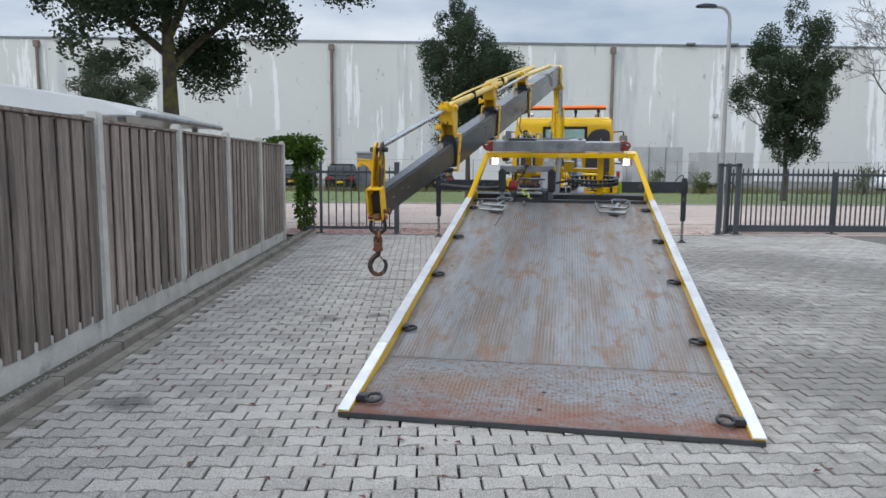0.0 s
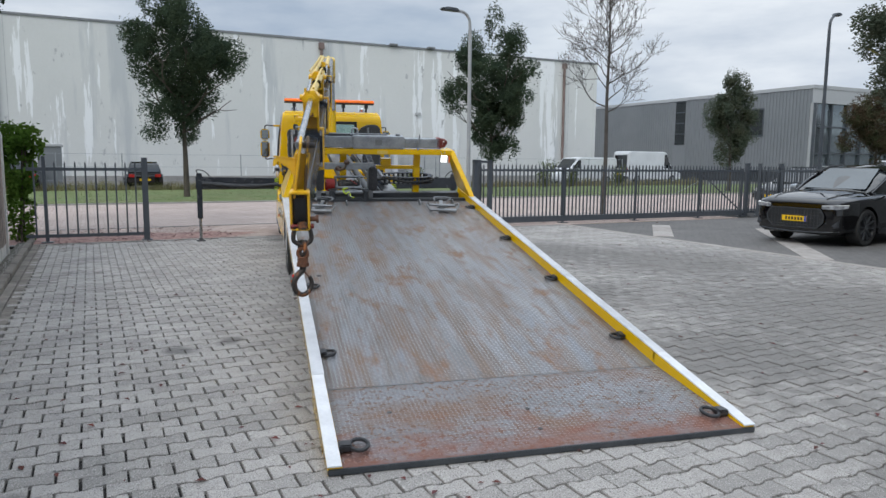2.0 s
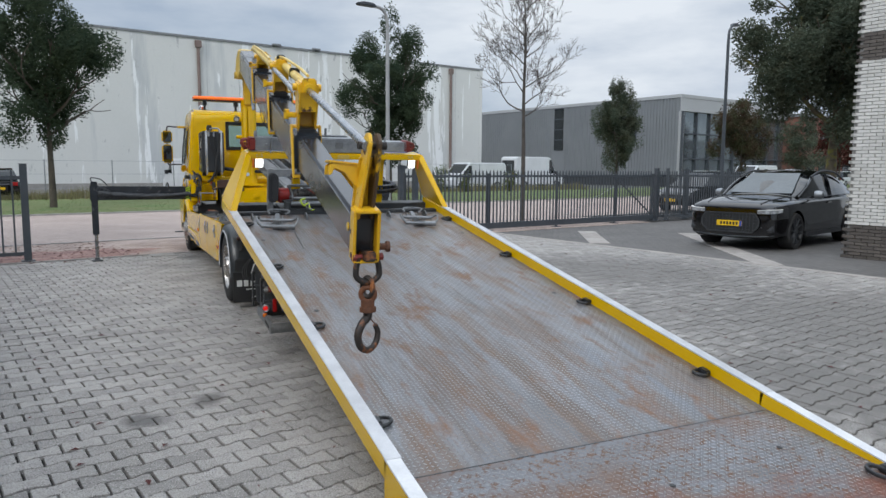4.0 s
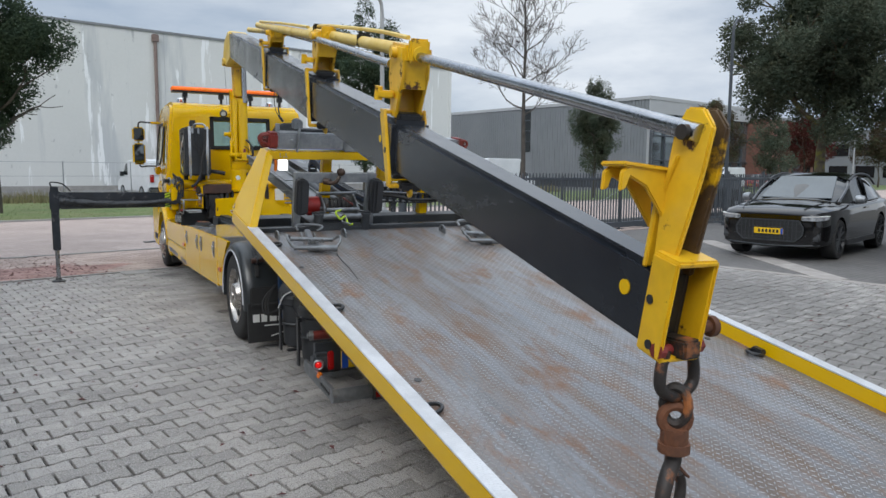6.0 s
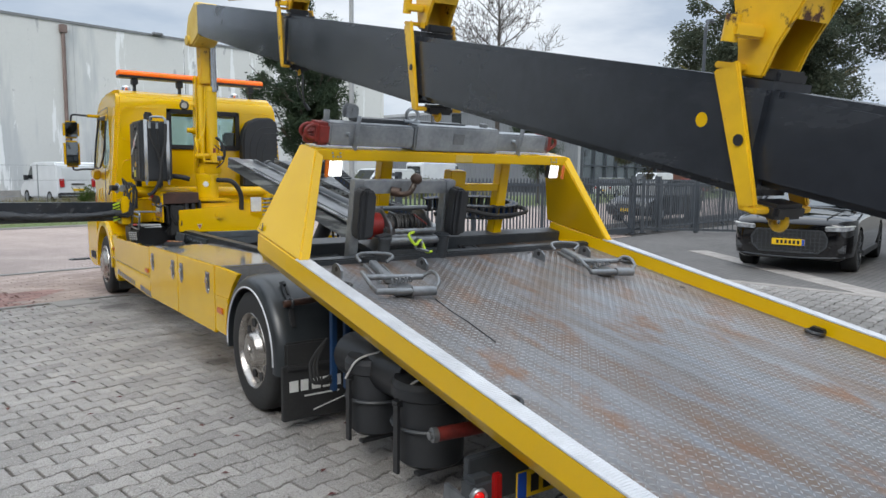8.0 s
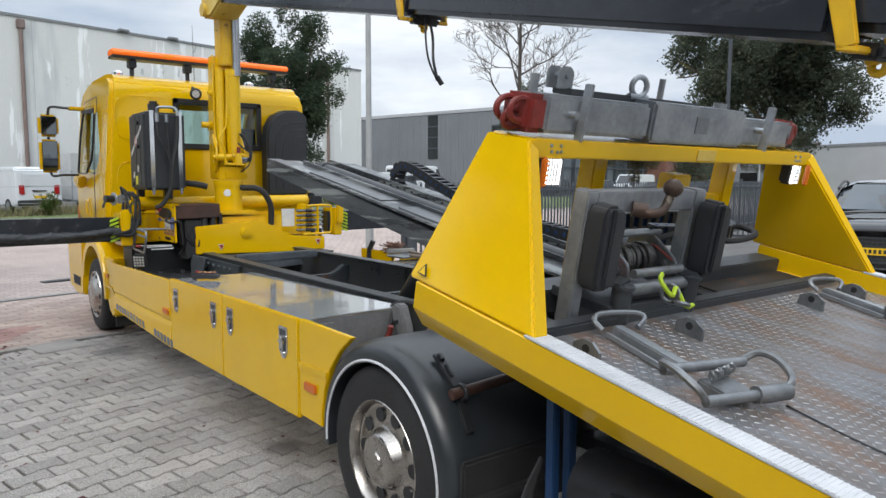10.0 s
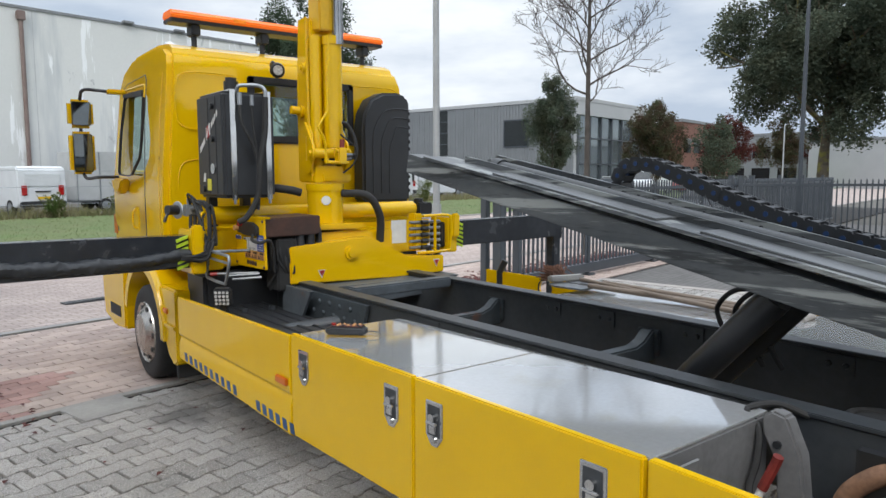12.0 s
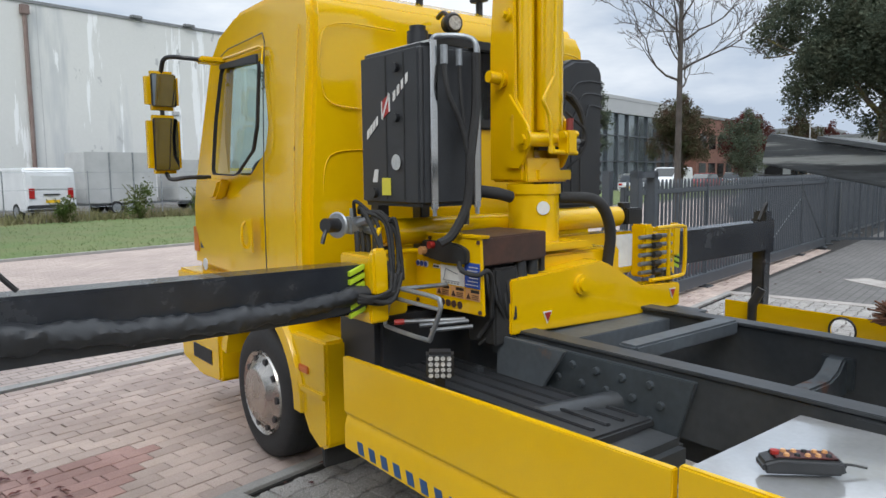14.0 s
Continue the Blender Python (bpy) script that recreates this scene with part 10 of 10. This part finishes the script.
part("greenhouse", hull([(-1.28, [(0.78, 1.0), (0.74, 1.05), (0.4, 1.08), (0.02, 1.09)]), (-1.75, [(0.86, 1.02), (0.80, 1.25), (0.55, 1.34), (0.02, 1.36)]), (-2.15, [(0.88, 1.02), (0.74, 1.44), (0.5, 1.53), (0.02, 1.55)]), (-2.7, [(0.89, 1.03), (0.70, 1.52), (0.5, 1.59), (0.02, 1.61)]), (-3.3, [(0.89, 1.04), (0.70, 1.50), (0.5, 1.57), (0.02, 1.59)]), (-4.0, [(0.86, 1.06), (0.68, 1.36), (0.5, 1.43), (0.02, 1.45)]), (-4.6, [(0.78, 1.06), (0.6, 1.12), (0.4, 1.14), (0.02, 1.15)])]), M_DARKGLASS, suv, "dark tinted windows", smooth=50)
part("roof", hull([(-2.1, [(0.70, 1.47), (0.5, 1.545), (0.02, 1.56)]), (-2.7, [(0.69, 1.535), (0.5, 1.60), (0.02, 1.622)]), (-3.3, [(0.69, 1.515), (0.5, 1.58), (0.02, 1.602)]), (-4.0, [(0.67, 1.375), (0.5, 1.44), (0.02, 1.462)])]), M_CARPAINT, suv, smooth=50)
for s in (-1, 1):
    part("pillar", tube([(-1.3, s * 0.80, 1.03), (-1.75, s * 0.80, 1.27), (-2.15, s * 0.735, 1.465)], 0.035, 8, 4), M_CARPAINT, suv)
    part("pillar", tube([(-2.85, s * 0.90, 1.03), (-2.88, s * 0.80, 1.35), (-2.9, s * 0.71, 1.52)], 0.03, 8, 4), M_CARPAINT, suv)
    part("roof_rail", tube([(-2.0, s * 0.76, 1.46), (-2.6, s * 0.74, 1.58), (-3.4, s * 0.74, 1.56), (-4.1, s * 0.72, 1.38)], 0.022, 8, 5), M_BLACK, suv)
    part("headlight", merge(beam((0.002, s * 0.55, 0.775), (-0.052, s * 0.835, 0.785), 0.07, 0.075, 0.012, h1=0.085), beam((-0.05, s * 0.825, 0.785), (-0.235, s * 0.935, 0.80), 0.06, 0.085, 0.012, h1=0.07)), M_HEADLAMP, suv, "slim clear headlight")
    part("air_scoop", merge(prism([(-0.06, 0.36), (-0.02, 0.40), (-0.08, 0.58), (-0.2, 0.56), (-0.2, 0.38)], "y", min(s * 0.62, s * 0.86), max(s * 0.62, s * 0.86), 0.02)), M_PLASTIC, suv)
    part("door_mirror", merge(lathe([(0, 0.12), (0.07, 0.09), (0.085, 0.0), (0.075, -0.06), (0, -0.08)], (-1.68, s * 1.05, 1.10), (-0.2, s, 0), 14)), M_GALV, suv, "silver door mirror cap")
    part("mirror_stalk", beam((-1.7, s * 0.9, 1.04), (-1.68, s * 1.0, 1.06), 0.06, 0.03), M_BLACK, suv)
    part("sill_trim", box(-3.4, -1.4, min(s * 0.93, s * 0.975), max(s * 0.93, s * 0.975), 0.24, 0.34, 0.01), M_PLASTIC, suv)
    part("window_trim", tube([(-1.45, s * 0.925, 1.045), (-2.6, s * 0.925, 1.055), (-3.8, s * 0.90, 1.075)], 0.008, 6, 4), M_CHASSIS, suv)
    part("door_handle", beam((-2.5, s * 0.972, 0.92), (-2.68, s * 0.972, 0.925), 0.02, 0.03, 0.006), M_CHROME, suv)
    for wx in (-0.93, -3.86):
        r = 0.37
        w_ = part("wheel", lathe([(r * 0.74, 0.0), (r * 0.78, 0.01), (r * 0.94, 0.005), (r, -0.03), (r, -0.24), (r * 0.7, -0.25)], (wx, s * 0.955, r), (0, s, 0), 36), M_RUBBER, suv, "black tyre on a dark multi-spoke rim")
        part("rim", lathe([(r * 0.76, 0.0), (r * 0.73, 0.004), (r * 0.70, -0.05), (r * 0.2, -0.06), (0, -0.06)], (wx, s * 0.955, r), (0, s, 0), 36), M_BLACK, w_)
        for i in range(10):
            a = 2 * math.pi * i / 10
            part("spoke", beam((wx + 0.05 * math.cos(a), s * 0.93, r + 0.05 * math.sin(a)), (wx + r * 0.72 * math.cos(a + 0.12), s * 0.95, r + r * 0.72 * math.sin(a + 0.12)), 0.03, 0.03, 0.006, up=(0, 1, 0)), M_CHASSIS, w_)
        part("hub", cyl((wx, s * 0.92, r), (wx, s * 0.95, r), 0.06, seg=14), M_CHASSIS, w_)
gpts = [(-0.46, 0.36), (0.46, 0.36), (0.58, 0.47), (0.60, 0.60), (0.52, 0.735), (-0.52, 0.735), (-0.60, 0.60), (-0.58, 0.47)]
gr = part("grille", prism(gpts, "x", -0.12, 0.006, 0.012), M_BLACK, suv, "large dark framed grille with fine mesh")
for (y0, z0), (y1, z1) in zip(gpts, gpts[1:] + gpts[:1]):
    part("frame_bar", beam((0.012, y0, z0), (0.012, y1, z1), 0.024, 0.026, 0.006), M_CHASSIS, gr)
for i in range(15):
    part("mesh_bar", box(0.004, 0.013, -0.505 + i * 0.07, -0.495 + i * 0.07, 0.38, 0.72), M_CHASSIS, gr)
for i in range(5):
    part("slat", box(0.004, 0.015, -0.55, 0.55, 0.41 + i * 0.065, 0.418 + i * 0.065), M_CHASSIS, gr)
for q in (-1, 1):
    part("bumper_blade", beam((-0.02, q * 0.62, 0.47), (-0.17, q * 0.90, 0.42), 0.02, 0.035, 0.008), M_CHASSIS, suv)
    part("running_light", merge(beam((0.010, q * 0.56, 0.808), (-0.046, q * 0.845, 0.823), 0.075, 0.012, 0.003), beam((-0.044, q * 0.835, 0.823), (-0.23, q * 0.945, 0.832), 0.06, 0.012, 0.003)), M_STICKER, suv)
part("lower_trim", tube([(-0.12, -0.85, 0.31), (0.0, -0.6, 0.29), (0.02, 0, 0.27), (0.0, 0.6, 0.29), (-0.12, 0.85, 0.31)], 0.014, 8, 5), M_CHASSIS, suv)
np_ = part("number_plate", box(0.016, 0.03, -0.26, 0.26, 0.475, 0.585, 0.003), M_PLATE, gr, "yellow number plate")
part("blue_band", box(0.0305, 0.033, 0.215, 0.258, 0.478, 0.582), M_BLUE, np_)
for i in range(6):
    part("dark_bar", box(0.0305, 0.033, 0.14 - i * 0.065, 0.18 - i * 0.065, 0.50, 0.56), M_BLACK, np_)
part("windscreen", beam((-1.33, 0, 1.112), (-2.08, 0, 1.535), 1.32, 0.012, 0.004, w1=1.06), M_WINDSCREEN, suv, "windscreen reflecting the pale sky")
for q in (-1, 1):
    part("bonnet_crease", tube([(-0.14, q * 0.55, 0.94), (-0.5, q * 0.62, 1.007), (-1.2, q * 0.66, 1.05)], 0.009, 6, 4), M_CARPAINT, suv)
